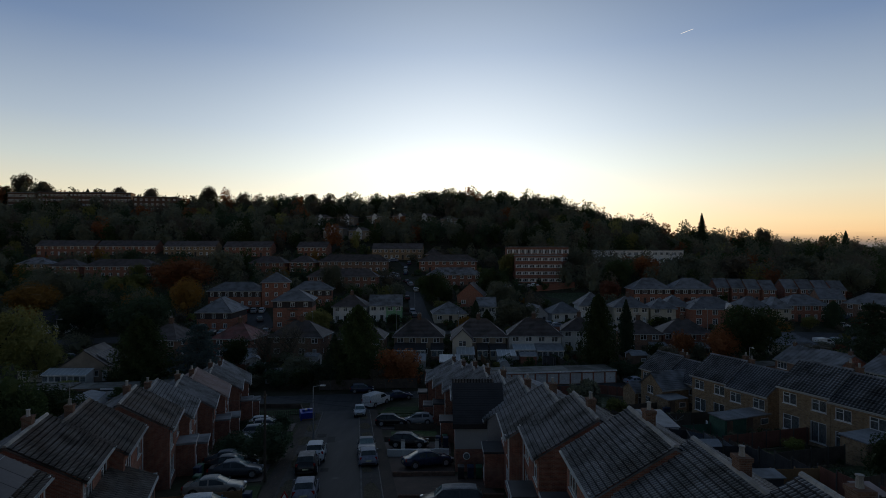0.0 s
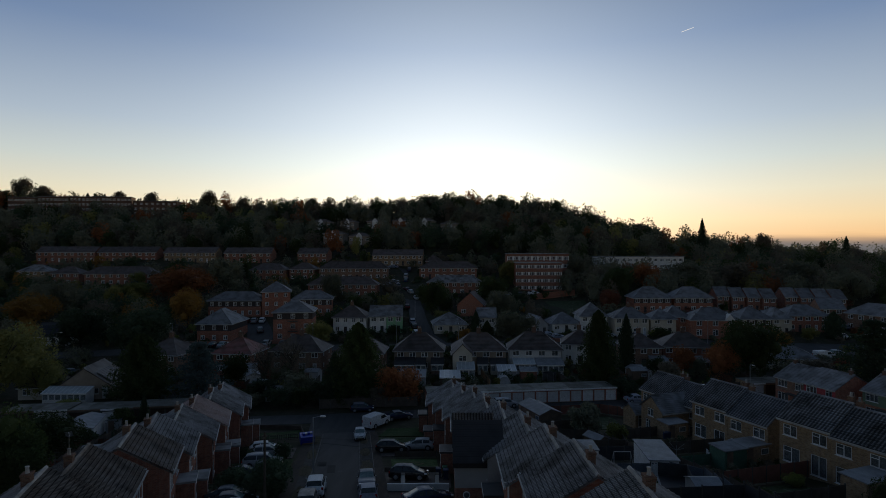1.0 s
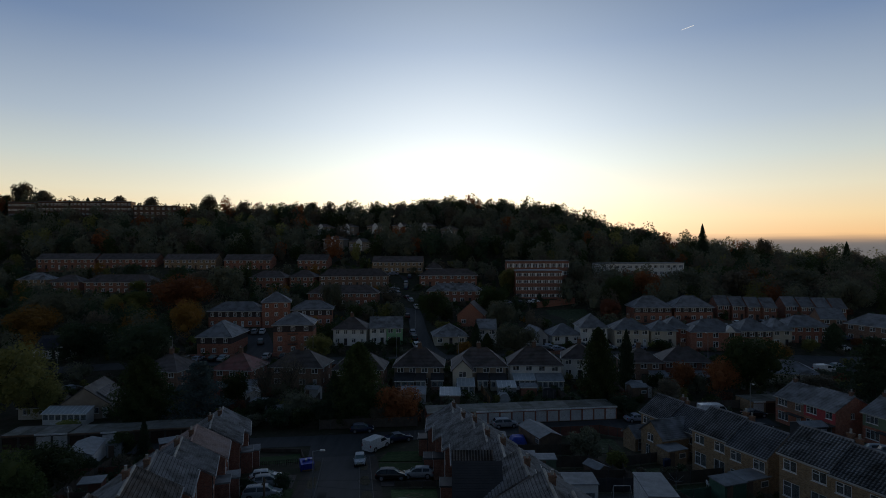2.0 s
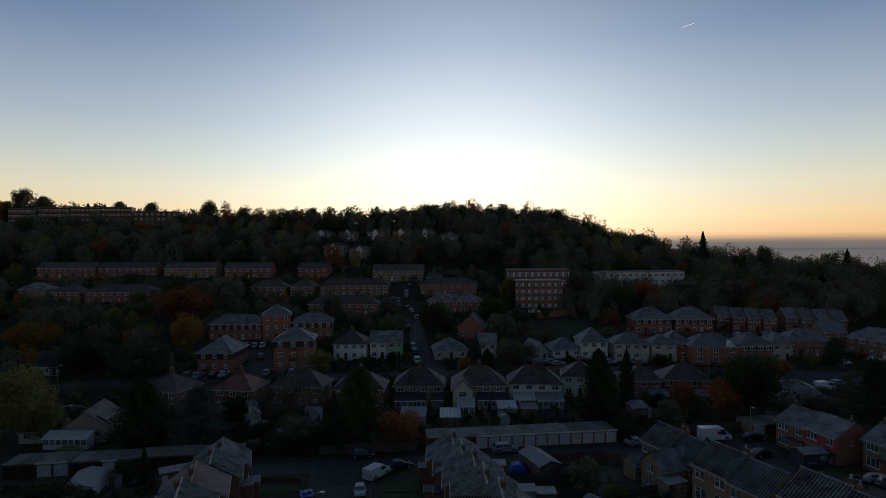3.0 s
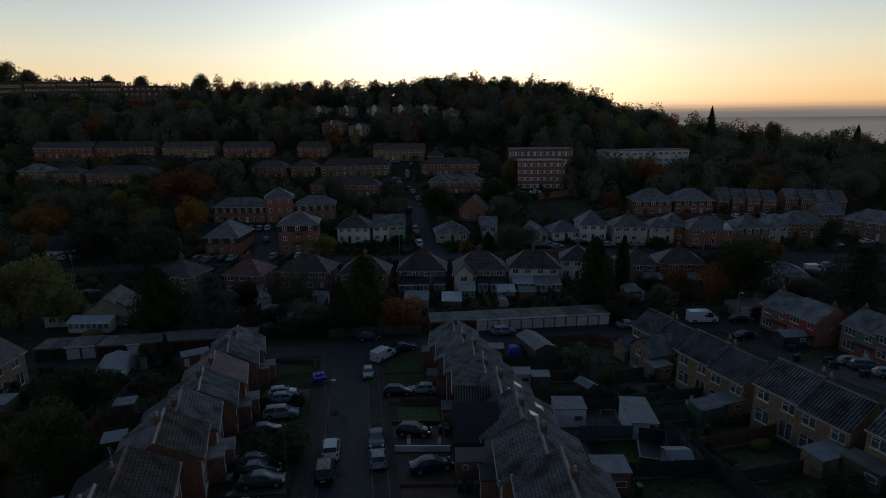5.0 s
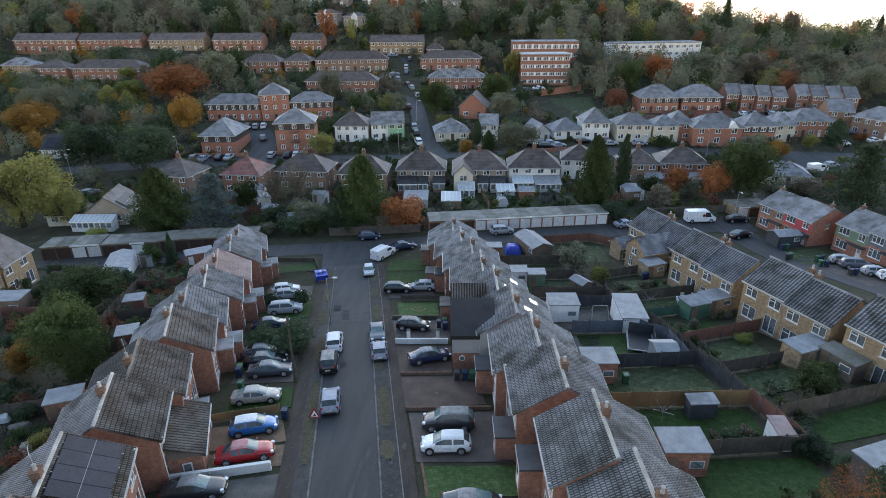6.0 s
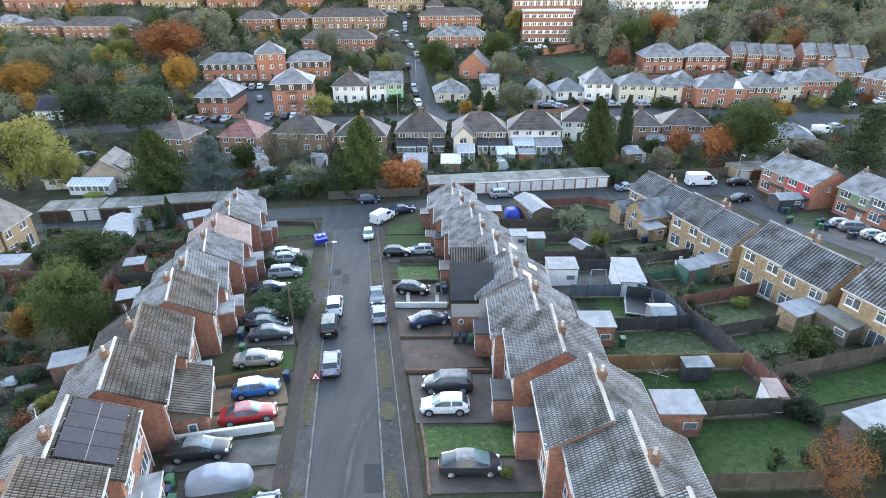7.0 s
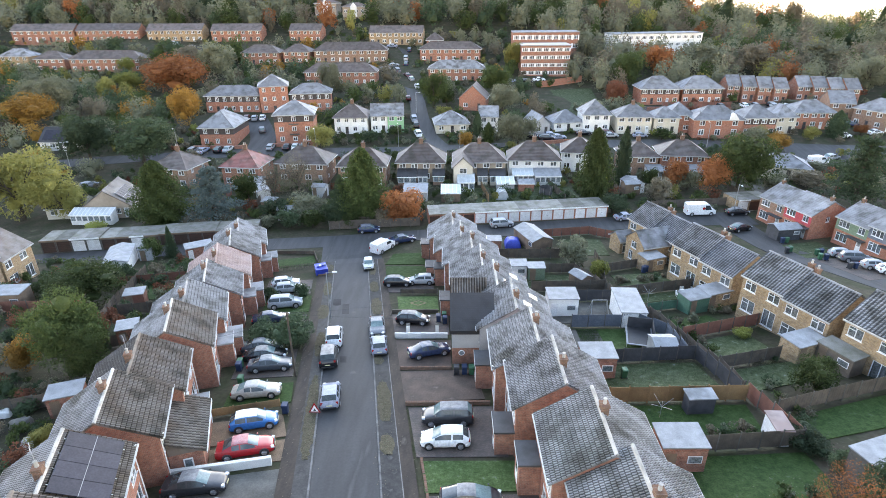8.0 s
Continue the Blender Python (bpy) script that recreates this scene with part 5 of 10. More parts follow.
# the yellow-brick house at the west edge
for k, (hx, hy) in enumerate([(-66.5, 68.0), (-66.5, 74.6)]):
    house("yellow-brick house with a brown tiled roof", hx, hy, 92, 6.4, 8.0, 5.0, 7.6, YELLOW_BRICK, TILE_BROWN, "gable",
          [("F", 0.5, 3.2, 1.4, 1.1), ("F", 3.6, 3.2, 1.6, 1.1), ("F", 0.5, 0.7, 1.8, 1.4), ("F", 4.0, 0.1, 1.6, 2.0, "french")], [], [], 0.0, "yellow houses to the west")
# solar bungalow
house("low bungalow with solar panels and a white veranda", -67.5, 109.0, 10, 9.0, 9.0, 2.6, 5.8, PEBBLE_DASH, TILE_BROWN, "gable_y", [("F", 0.6, 0.9, 1.4, 1.1), ("F", 3.0, 0.9, 1.4, 1.1), ("F", 5.6, 0.9, 1.4, 1.1), ("R", 2.0, 0.9, 1.6, 1.1)], [("F", 7.6, 0, 0.9, 2.05, UPVC)], name="bungalow", category="bungalow")


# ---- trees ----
# olive and brown are paled and greyed for hill haze, garden greens darkened
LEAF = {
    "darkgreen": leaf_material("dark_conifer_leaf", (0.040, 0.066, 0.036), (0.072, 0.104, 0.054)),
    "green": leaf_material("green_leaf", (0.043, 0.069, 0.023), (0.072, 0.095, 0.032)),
    "olive": leaf_material("hazed_olive_leaf", (0.135, 0.145, 0.092), (0.172, 0.174, 0.118)),
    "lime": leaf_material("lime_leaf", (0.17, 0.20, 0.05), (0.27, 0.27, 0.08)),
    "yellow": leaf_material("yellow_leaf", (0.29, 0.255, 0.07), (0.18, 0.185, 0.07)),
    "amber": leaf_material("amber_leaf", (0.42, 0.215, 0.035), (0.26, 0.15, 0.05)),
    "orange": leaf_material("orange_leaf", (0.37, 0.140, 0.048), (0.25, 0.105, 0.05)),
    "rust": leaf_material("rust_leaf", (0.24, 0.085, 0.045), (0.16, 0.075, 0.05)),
    "brown": leaf_material("hazed_brown_leaf", (0.20, 0.165, 0.115), (0.145, 0.13, 0.095)),
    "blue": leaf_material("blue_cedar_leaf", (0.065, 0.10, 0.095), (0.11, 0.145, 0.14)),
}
rng = np.random.default_rng(7)


def leaf_sprays(centres, size, flat=0.0):
    """Small pointed leaf sprays at the given centres, turned every way."""
    n = len(centres)
    a = rng.normal(size=(n, 3))
    a[:, 2] *= 1 - flat
    a /= np.linalg.norm(a, axis=1)[:, None] + 1e-9
    b = np.cross(a, rng.normal(size=(n, 3)))
    b /= np.linalg.norm(b, axis=1)[:, None] + 1e-9
    s = size * rng.uniform(0.6, 1.4, (n, 1))
    v = np.stack([centres - a * s * 0.8 + b * s * 0.6, centres - a * s * 0.7 - b * s * 0.55, centres + a * s], 1).reshape(-1, 3)
    return v, np.arange(3 * n).reshape(-1, 3)


def crown_points(kind, n, lobes=24):
    """Points in a crown of height 1 and width 1, its foot at z = 0, and the inner masses of twigs as (centre, radius)."""
    if kind in ("broad", "bare", "bush"):
        low = 0.06 if kind != "bush" else 0.0
        c = rng.normal(size=(lobes, 3))
        c /= np.linalg.norm(c, axis=1)[:, None]
        c *= rng.uniform(0.12, 0.38, (lobes, 1))
        c[:, 2] = low + 0.14 + (c[:, 2] + 0.36) / 0.72 * (0.86 - low - 0.24)
        squeeze = 1 - np.clip((c[:, 2] - 0.55) / 0.6, 0, 1) * 0.75
        c[:, :2] *= squeeze[:, None] * np.array([1.0, rng.uniform(0.8, 1.1)])
        r = rng.uniform(0.10, 0.22, lobes) * (1.0 if lobes > 12 else 1.3)
        k = rng.integers(0, lobes, n)
        d = rng.normal(size=(n, 3))
        d /= np.linalg.norm(d, axis=1)[:, None]
        d *= (r[k] * rng.uniform(0.5, 1.16, n) ** 0.6)[:, None]
        p = c[k] + d
        return p, ([] if kind == "bare" else list(zip(c, r * 0.48)))
    elif kind == "conifer":
        z = rng.uniform(0.03, 1, n) ** 1.25
        ang = rng.uniform(0, 2 * math.pi, n)
        arm = 0.5 * (1 - z) ** 0.75 * (0.72 + 0.28 * np.cos(ang * 9 + z * 50))
        rad = arm * rng.uniform(0.25, 1.05, n) ** 0.5
        p = np.stack([rad * np.cos(ang), rad * np.sin(ang), z + 0.02 * np.sin(ang * 5) - 0.09 * rad], 1)
    elif kind == "round_conifer":
        z = rng.uniform(0.02, 1, n)
        ang = rng.uniform(0, 2 * math.pi, n)
        arm = 0.56 * np.minimum(1, 2.4 * z + 0.35) * np.clip(1 - z, 0, 1) ** 0.6 * (0.74 + 0.26 * np.cos(ang * 7 + np.floor(z * 9) * 1.9))
        rad = arm * rng.uniform(0.3, 1.05, n) ** 0.5
        p = np.stack([rad * np.cos(ang), rad * np.sin(ang), z], 1)
    elif kind == "column":
        z = rng.uniform(0.01, 1, n)
        ang = rng.uniform(0, 2 * math.pi, n)
        arm = 0.5 * np.clip(1.15 * (1 - z ** 3), 0, 1) * (0.85 + 0.15 * np.cos(ang * 6 + z * 30))
        rad = arm * rng.uniform(0.4, 1.05, n) ** 0.5
        p = np.stack([rad * np.cos(ang), rad * np.sin(ang), z], 1)
    else:  # cedar, in tiers
        t = rng.integers(0, 9, n)
        z0 = 0.16 + t / 9 * 0.8
        ang = rng.uniform(0, 2 * math.pi, n)
        arm = 0.5 * (1 - (t / 9) ** 1.4) * (0.6 + 0.4 * np.cos(ang * 3 + t * 2.1)) + 0.06
        rad = arm * rng.uniform(0.05, 1.05, n) ** 0.6
        p = np.stack([rad * np.cos(ang), rad * np.sin(ang), z0 + rng.normal(size=n) * 0.018 - rad * 0.1], 1)
        return p, []
    heart = [(np.array([0.0, 0.0, 0.06 + 0.1 * i]), float(np.percentile(rad[np.abs(z - 0.06 - 0.1 * i) < 0.08], 40))) for i in range(9)]
    return p, heart


ICO = np.array([(0, 0, 1), (0.894, 0, 0.447), (0.276, 0.851, 0.447), (-0.724, 0.526, 0.447), (-0.724, -0.526, 0.447), (0.276, -0.851, 0.447), (0.724, 0.526, -0.447), (-0.276, 0.851, -0.447), (-0.894, 0, -0.447), (-0.276, -0.851, -0.447), (0.724, -0.526, -0.447), (0, 0, -1)])
ICO_F = [(0, i, i % 5 + 1) for i in range(1, 6)] + [(i, i + 5, i % 5 + 1) for i in range(1, 6)] + [(i + 5, (i % 5) + 6, i % 5 + 1) for i in range(1, 6)] + [(11, i % 5 + 6, i + 5) for i in range(1, 6)]


def foliage(points, hearts, size, scale, at, cheap=False, flat=0.0):
    """Leaf sprays and the uneven dense masses behind them, as one list of corners and faces."""
    scale, at = np.array(scale, float), np.array(at, float)
    v, f = leaf_sprays(points * scale + at, size, flat)
    vs, fs, off = [v], f.tolist(), len(v)
    shape, faces = ICO, ICO_F
    if cheap:  # one low dense heart well inside the leaves
        hearts = [(np.array([0.0, 0.0, 0.34]), 0.22)]
    for c, r in hearts:
        lump = (np.array(c) + shape * r * rng.uniform(0.7, 1.15, (len(shape), 1))) * scale + at
        vs.append(lump)
        fs += [tuple(i + off for i in face) for face in faces]
        off += len(lump)
    return np.concatenate(vs), fs


def limb_mesh(kind):
    """A tapered trunk with forking limbs that reach into the crown, for height 1 and width 1."""
    bm = bmesh.new()
    r = random.Random(len(kind) * 3 + 1)
    top = 0.95 if kind in ("conifer", "column", "round_conifer", "cedar") else 0.5
    tube(bm, (0, 0, -0.06), (0.01, 0, top * 0.5), 0.03, 0.02, 7)
    tube(bm, (0.01, 0, top * 0.5), (0.0, 0.01, top), 0.02, 0.008, 7)
    if kind in ("broad", "bare", "bush"):
        for i in range(11 if kind == "bare" else 8):
            a = i * 2.4
            z0 = 0.2 + 0.03 * i if kind != "bush" else 0.05 + 0.02 * i
            e = Vector((math.cos(a) * r.uniform(0.12, 0.28), math.sin(a) * r.uniform(0.12, 0.28), r.uniform(0.38, 0.62)))
            tube(bm, (0, 0, z0), e, 0.013, 0.004, 5)
            for k in range(5 if kind == "bare" else 2):
                f = Vector((r.uniform(-0.14, 0.14), r.uniform(-0.14, 0.14), r.uniform(0.03, 0.16)))
                tube(bm, Vector((0, 0, z0)).lerp(e, r.uniform(0.45, 0.95)), e + f, 0.005, 0.0015, 4)
    else:
        for i in range(12):
            a, z0 = i * 2.4, 0.12 + 0.065 * i
            tube(bm, (0, 0, z0), (math.cos(a) * 0.42 * (1 - z0), math.sin(a) * 0.42 * (1 - z0), z0 - 0.02), 0.008, 0.003, 4)
    return mesh_of("trunk", bm, BARK)


TREES = {}


def tree_meshes(kind, variant, detail):
    key = (kind, variant, detail)
    if key not in TREES:
        n = {"bare": 1500, "bush": 2300, "broad": 4600, "conifer": 5000, "round_conifer": 5600, "column": 2600, "cedar": 3200}[kind]
        size = {"bare": 0.016, "bush": 0.034, "broad": 0.025, "conifer": 0.024, "round_conifer": 0.025, "column": 0.035, "cedar": 0.028}[kind]
        if detail == 1:
            n, size = int(n * 3.2), size * 0.58
        elif detail == 2:
            n, size = int(n * 2.6), size * 0.62
        p, hearts = crown_points(kind, n)
        v, f = foliage(p, hearts, size, (1, 1, 1), (0, 0, 0), flat=0.5 if kind == "cedar" else 0.0)
        me = bpy.data.meshes.new("crown")
        me.from_pydata(v.tolist(), [], f)
        me.materials.append(LEAF["green"])
        TREES[key] = (limb_mesh(kind), me)
    return TREES[key]


def tree(kind, leaf, x, y, h, w, label, detail=False, name="tree", category="tree", group=""):
    """A tree or shrub h metres high and w wide."""
    root = thing(name, label, category, pose(x, y, ground(x, y) - 0.05, 0, 0, (x * 37 + y * 91) % 360), group)
    t_me, c_me = tree_meshes(kind, int(abs(x * 7 + y * 3)) % 3, 1 if detail else 2 if w > 7.5 and y < 210 else 0)
    m = Matrix.Diagonal((w, w, h, 1))
    part("trunk", t_me, BARK, root, at=m)
    c = part("crown", c_me, None, root, at=m)
    c.material_slots[0].link = "OBJECT"
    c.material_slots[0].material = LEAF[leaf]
    FOOT.append((x, y, w * 0.3, w * 0.6, w * 0.6))
    return root


for kind, leaf, x, y, h, w, label in [
    ("broad", "yellow", -83.8, 104.5, 17.5, 20.0, "tall broadleaf tree turning yellow-green in autumn"),
    ("broad", "darkgreen", -91.8, 142.6, 14.0, 16.0, "large rounded dark evergreen tree"),
    ("broad", "darkgreen", -76.8, 140.2, 15.6, 19.5, "very large rounded dark evergreen tree"),
    ("broad", "orange", -93.4, 204.0, 15.0, 25.0, "spreading tree with orange autumn leaves"),
    ("broad", "amber", -76.8, 169.4, 13.0, 11.0, "round tree with amber leaves"),
    ("broad", "amber", -122.0, 168.0, 11.6, 17.0, "spreading tree with golden amber leaves"),
    ("broad", "yellow", -117.5, 200.0, 10.0, 8.0, "small yellow autumn tree standing on the slope"),
    ("broad", "olive", -132.5, 185.9, 13.5, 12.0, "olive-green tree losing its leaves"),
    ("broad", "olive", -121.6, 179.8, 14.2, 13.0, "olive-green tree losing its leaves"),
    ("broad", "lime", -121.4, 224.0, 8.0, 7.5, "pale green garden tree"),
    ("broad", "lime", -113.0, 207.2, 8.5, 11.0, "pale green garden tree"),
    ("broad", "brown", -100.0, 232.0, 11.0, 13.0, "brownish tree thin of leaves"),
    ("broad", "olive", -85.3, 219.2, 15.5, 16.0, "dense olive-green tree standing on the slope"),
    ("round_conifer", "green", -15.6, 103.6, 14.4, 13.5, "broad dark green tree behind the fence"),
    ("conifer", "darkgreen", -20.0, 104.0, 9.0, 8.0, "dark green cypress behind the fence"),
    ("bush", "orange", -7.0, 102.2, 8.8, 11.0, "round tree with rusty orange leaves"),
    ("round_conifer", "green", -54.6, 102.2, 12.6, 14.5, "spreading dark green conifer behind the garages"),
    ("cedar", "blue", -45.0, 103.6, 12.0, 12.5, "blue cedar with layered branches"),
    ("broad", "olive", -38.8, 197.9, 14.4, 10.0, "olive tree in front of the brick row"),
    ("broad", "green", -3.6, 186.4, 14.4, 12.0, "broad dark green tree beside the hill road"),
    ("bush", "green", 0.6, 189.0, 6.5, 6.0, "green shrubs beside the hill road"),
    ("broad", "yellow", -33.3, 149.5, 7.4, 8.6, "bright yellow autumn tree by the flats"),
    ("broad", "olive", 19.8, 150.9, 11.8, 12.5, "grey-green willow thin of leaves"),
    ("round_conifer", "green", 31.3, 113.5, 15.4, 10.5, "tall twin-topped dark green conifer"),
    ("column", "darkgreen", 40.1, 123.3, 13.2, 3.8, "narrow columnar cypress standing on the slope"),
    ("broad", "green", 64.0, 118.2, 15.6, 16.0, "large round dark green tree"),
    ("broad", "orange", 58.5, 117.4, 9.4, 8.6, "round amber and rust autumn tree"),
    ("broad", "yellow", -75.5, 105.0, 9.0, 9.0, "lower yellow-green autumn tree"),
    ("broad", "orange", 51.8, 121.0, 7.8, 7.2, "small orange autumn tree standing on the slope"),
    ("cedar", "darkgreen", 84.0, 109.8, 15.4, 15.0, "large dark pine with layered branches"),
    ("bush", "brown", 45.0, 113.0, 6.0, 8.6, "brown leafless thicket standing on the slope"),
    ("bush", "olive", 20.5, 80.6, 6.0, 6.0, "large olive garden shrub"),
    ("bush", "lime", 22.6, 73.8, 3.6, 3.6, "pale green garden shrub"),
    ("column", "darkgreen", 108.6, 156.6, 7.4, 6.2, "clipped dark green hedge tree"),
    ("broad", "yellow", 85.6, 153.1, 5.0, 6.0, "small yellow autumn tree standing on the slope"),
    ("broad", "amber", 87.1, 145.8, 6.2, 8.0, "round amber autumn tree by the road"),
    ("broad", "yellow", 100.1, 153.5, 4.4, 5.0, "small yellow autumn tree standing on the slope"),
    ("broad", "olive", 82.0, 149.4, 6.4, 7.5, "small olive tree standing on the slope"),
    ("broad", "orange", 117.0, 158.5, 3.6, 5.0, "low orange shrub by the estate corner"),
    ("broad", "green", -48.0, 67.2, 6.6, 11.0, "low spreading garden tree with dull green leaves"),
    ("bush", "green", -53.6, 69.5, 4.5, 8.0, "overgrown garden shrubs standing on the slope"),
    ("bush", "darkgreen", -23.8, 68.1, 2.4, 2.4, "small clipped conifer in a front garden"),
    ("bush", "darkgreen", -19.3, 67.9, 3.0, 2.6, "small clipped conifer in a front garden"),
    ("conifer", "darkgreen", -46.0, 86.6, 5.6, 3.0, "slim dark conifer by the garages"),
    ("bush", "green", -49.0, 86.0, 4.6, 4.4, "green garden shrub by the garages"),
    ("bush", "olive", -26.6, 104.5, 6.0, 9.0, "tall hedge behind the street"),
    ("bush", "darkgreen", -29.5, 99.8, 4.2, 5.6, "dark overgrown hedge behind the cross street"),
    ("bush", "green", -25.0, 99.6, 4.6, 5.4, "dark overgrown hedge behind the cross street"),
    ("bush", "darkgreen", -21.2, 100.4, 5.4, 5.6, "dark overgrown hedge behind the cross street"),
    ("bush", "olive", -33.6, 99.6, 3.2, 4.6, "low olive shrubs behind the cross street"),
    ("bush", "brown", -11.4, 101.2, 4.6, 5.0, "brown shrubs behind the close-boarded fence"),
    ("bush", "green", -17.8, 99.9, 4.0, 4.0, "green shrubs behind the close-boarded fence"),
    ("bush", "darkgreen", -33.5, 104.5, 5.0, 7.0, "tall hedge behind the street"),
    ("bare", "brown", -30.9, 114.6, 12.5, 11.0, "tall tan birch thin of leaves"),
    ("bare", "brown", -35.6, 112.6, 11.0, 9.0, "tall tan birch thin of leaves"),
    ("broad", "olive", 18.0, 179.4, 11.0, 11.0, "olive scrub tree on the slope"),
    ("broad", "green", 17.1, 199.5, 12.6, 13.0, "dark green tree on the slope"),
    ("broad", "rust", 55.5, 188.0, 9.6, 8.4, "dark red woodland tree"),
    ("broad", "green", 63.8, 206.6, 15.0, 12.5, "green woodland tree standing on the slope"),
    ("broad", "orange", 78.6, 219.6, 13.0, 13.0, "orange woodland tree standing on the slope"),
    ("broad", "olive", 97.7, 223.3, 13.0, 17.0, "olive woodland tree standing on the slope"),
    ("broad", "brown", 115.7, 221.1, 14.0, 19.0, "brown woodland tree standing on the slope"),
    ("broad", "olive", 139.3, 222.0, 14.5, 19.0, "olive woodland tree standing on the slope"),
    ("broad", "olive", 145.0, 200.9, 16.0, 15.5, "olive woodland tree standing on the slope"),
    ("broad", "olive", 54.5, 231.0, 12.0, 9.0, "olive tree beside the flats"),
    ("broad", "brown", 50.5, 226.5, 9.0, 8.0, "brown tree beside the flats"),
    ("broad", "yellow", 26.4, 226.8, 13.2, 10.0, "yellow-green tree beside the flats"),
    ("bush", "brown", 80.5, 120.5, 5.0, 10.0, "brown thicket by the estate road"),
    ("bush", "olive", 72.5, 119.5, 4.5, 8.0, "thick olive hedge standing on the slope"),
    ("bush", "darkgreen", 33.8, 106.6, 4.4, 7.6, "dark hedge by the garages"),
    ("broad", "green", -41.0, 111.9, 8.0, 7.0, "green garden tree standing on the slope"),
    ("broad", "amber", 5.6, 148.6, 6.0, 5.0, "small amber tree by the bungalow"),
    ("column", "darkgreen", 9.2, 158.0, 7.4, 3.2, "narrow dark conifer standing on the slope"),
    ("column", "green", 12.0, 154.0, 5.6, 3.6, "narrow green conifer standing on the slope"),
    ("bush", "green", -13.9, 158.4, 4.2, 5.0, "green garden shrub standing on the slope"),
    ("bush", "yellow", 17.7, 147.5, 3.0, 3.6, "yellow-green shrub standing on the slope"),
    ("bush", "darkgreen", -20.3, 153.5, 4.6, 6.0, "dark garden shrub standing on the slope"),
    ("bush", "olive", 111.0, 185.1, 2.6, 13.0, "long low hedge on a bank"),
    ("bush", "green", 60.0, 155.0, 4.4, 6.4, "green garden tree by the cream house"),
    ("bush", "olive", 88.5, 131.5, 3.2, 6.0, "low hedge by the road"),
    ("bush", "olive", -95.0, 105.0, 6.0, 12.0, "overgrown shrubs standing on the slope"),
    ("bush", "olive", -88.0, 96.0, 3.4, 9.0, "overgrown shrubs behind the garages"),
    ("bush", "lime", -66.0, 98.5, 2.2, 5.0, "yellow-green shrubs behind the garages"),
    ("bush", "olive", 53.8, 119.5, 5.5, 6.5, "olive garden shrubs standing on the slope"),
    ("bush", "green", 46.5, 122.5, 5.0, 5.2, "brown garden tree standing on the slope"),
]:
    tree(kind, leaf, x, y, h, w, label)
for kind, leaf, x, y, h, w, label in [
    ("broad", "green", -38.4, 48.5, 10.4, 9.6, "leafy green garden tree"),
    ("broad", "green", -35.7, 47.4, 7.4, 6.5, "leafy bright green garden tree"),
    ("bush", "amber", -43.9, 49.0, 4.8, 4.8, "golden autumn shrub standing on the slope"),
    ("bush", "brown", -47.1, 47.1, 4.5, 5.0, "brown autumn shrub standing on the slope"),
    ("bush", "darkgreen", -20.9, 55.3, 3.4, 5.4, "large dark laurel between two drives"),
    ("bush", "darkgreen", -16.8, 54.9, 4.4, 6.2, "large dark laurel between two drives"),
    ("bare", "orange", 25.6, 26.2, 6.0, 6.0, "small tree with thin orange-brown leaves on a lawn"),
    ("bush", "green", 34.3, 42.2, 4.6, 4.8, "dense green garden bush"),
    ("bush", "darkgreen", 29.8, 27.9, 4.6, 4.4, "dark evergreen shrub standing on the slope"),
    ("bush", "green", 32.2, 27.3, 6.0, 4.0, "dark evergreen shrub standing on the slope"),
    ("bush", "darkgreen", 28.8, 34.6, 2.0, 4.4, "ivy-covered shrub by the fence"),
    ("bush", "darkgreen", 29.9, 31.6, 2.2, 3.0, "ivy-covered shrub by the fence"),
    ("bush", "lime", 4.8, 28.3, 1.3, 1.3, "small round box bush"),
    ("bush", "lime", 33.5, 53.5, 1.6, 2.2, "pale tufted grass clump"),
    ("bush", "olive", 29.7, 58.0, 1.4, 1.6, "clipped round bush on a lawn"),
    ("bush", "yellow", -33.4, 36.4, 2.2, 2.6, "yellow-green shrub behind a house"),
    ("bush", "green", -12.2, 25.3, 1.2, 4.0, "low clipped hedge by a drive"),
]:
    tree(kind, leaf, x, y, h, w, label + (" in a garden" if len(label.split()) < 4 else ""), True, name="shrub" if kind == "bush" else "tree", category="shrub" if kind == "bush" else "tree")


# ---- cars ----
CARS = {}
SHAPES = {  # length, width, height, bonnet height, belt height, cabin: windscreen foot, roof front, roof back, rear foot (along the length, front at +)
    "hatch": (4.1, 1.76, 1.48, 0.88, 0.98, 1.05, 0.35, -1.45, -1.95),
    "saloon": (4.6, 1.80, 1.44, 0.86, 0.95, 1.05, 0.30, -0.95, -1.70),
    "suv": (4.5, 1.86, 1.68, 1.02, 1.12, 1.20, 0.65, -1.75, -2.15),
    "mini": (3.6, 1.64, 1.50, 0.90, 0.98, 1.15, 0.55, -1.30, -1.72),
    "wedge": (4.46, 1.76, 1.49, 0.86, 0.98, 1.45, 0.35, -0.95, -2.05),
}


def loft(bm, rings):
    vs = [[bm.verts.new(p) for p in r] for r in rings]
    n = len(vs[0])
    for a, b in zip(vs, vs[1:]):
        for i in range(n):
            bm.faces.new((a[i], a[(i + 1) % n], b[(i + 1) % n], b[i]))
    bm.faces.new(vs[0][::-1])
    bm.faces.new(vs[-1])
    bmesh.ops.recalc_face_normals(bm, faces=bm.faces[:])


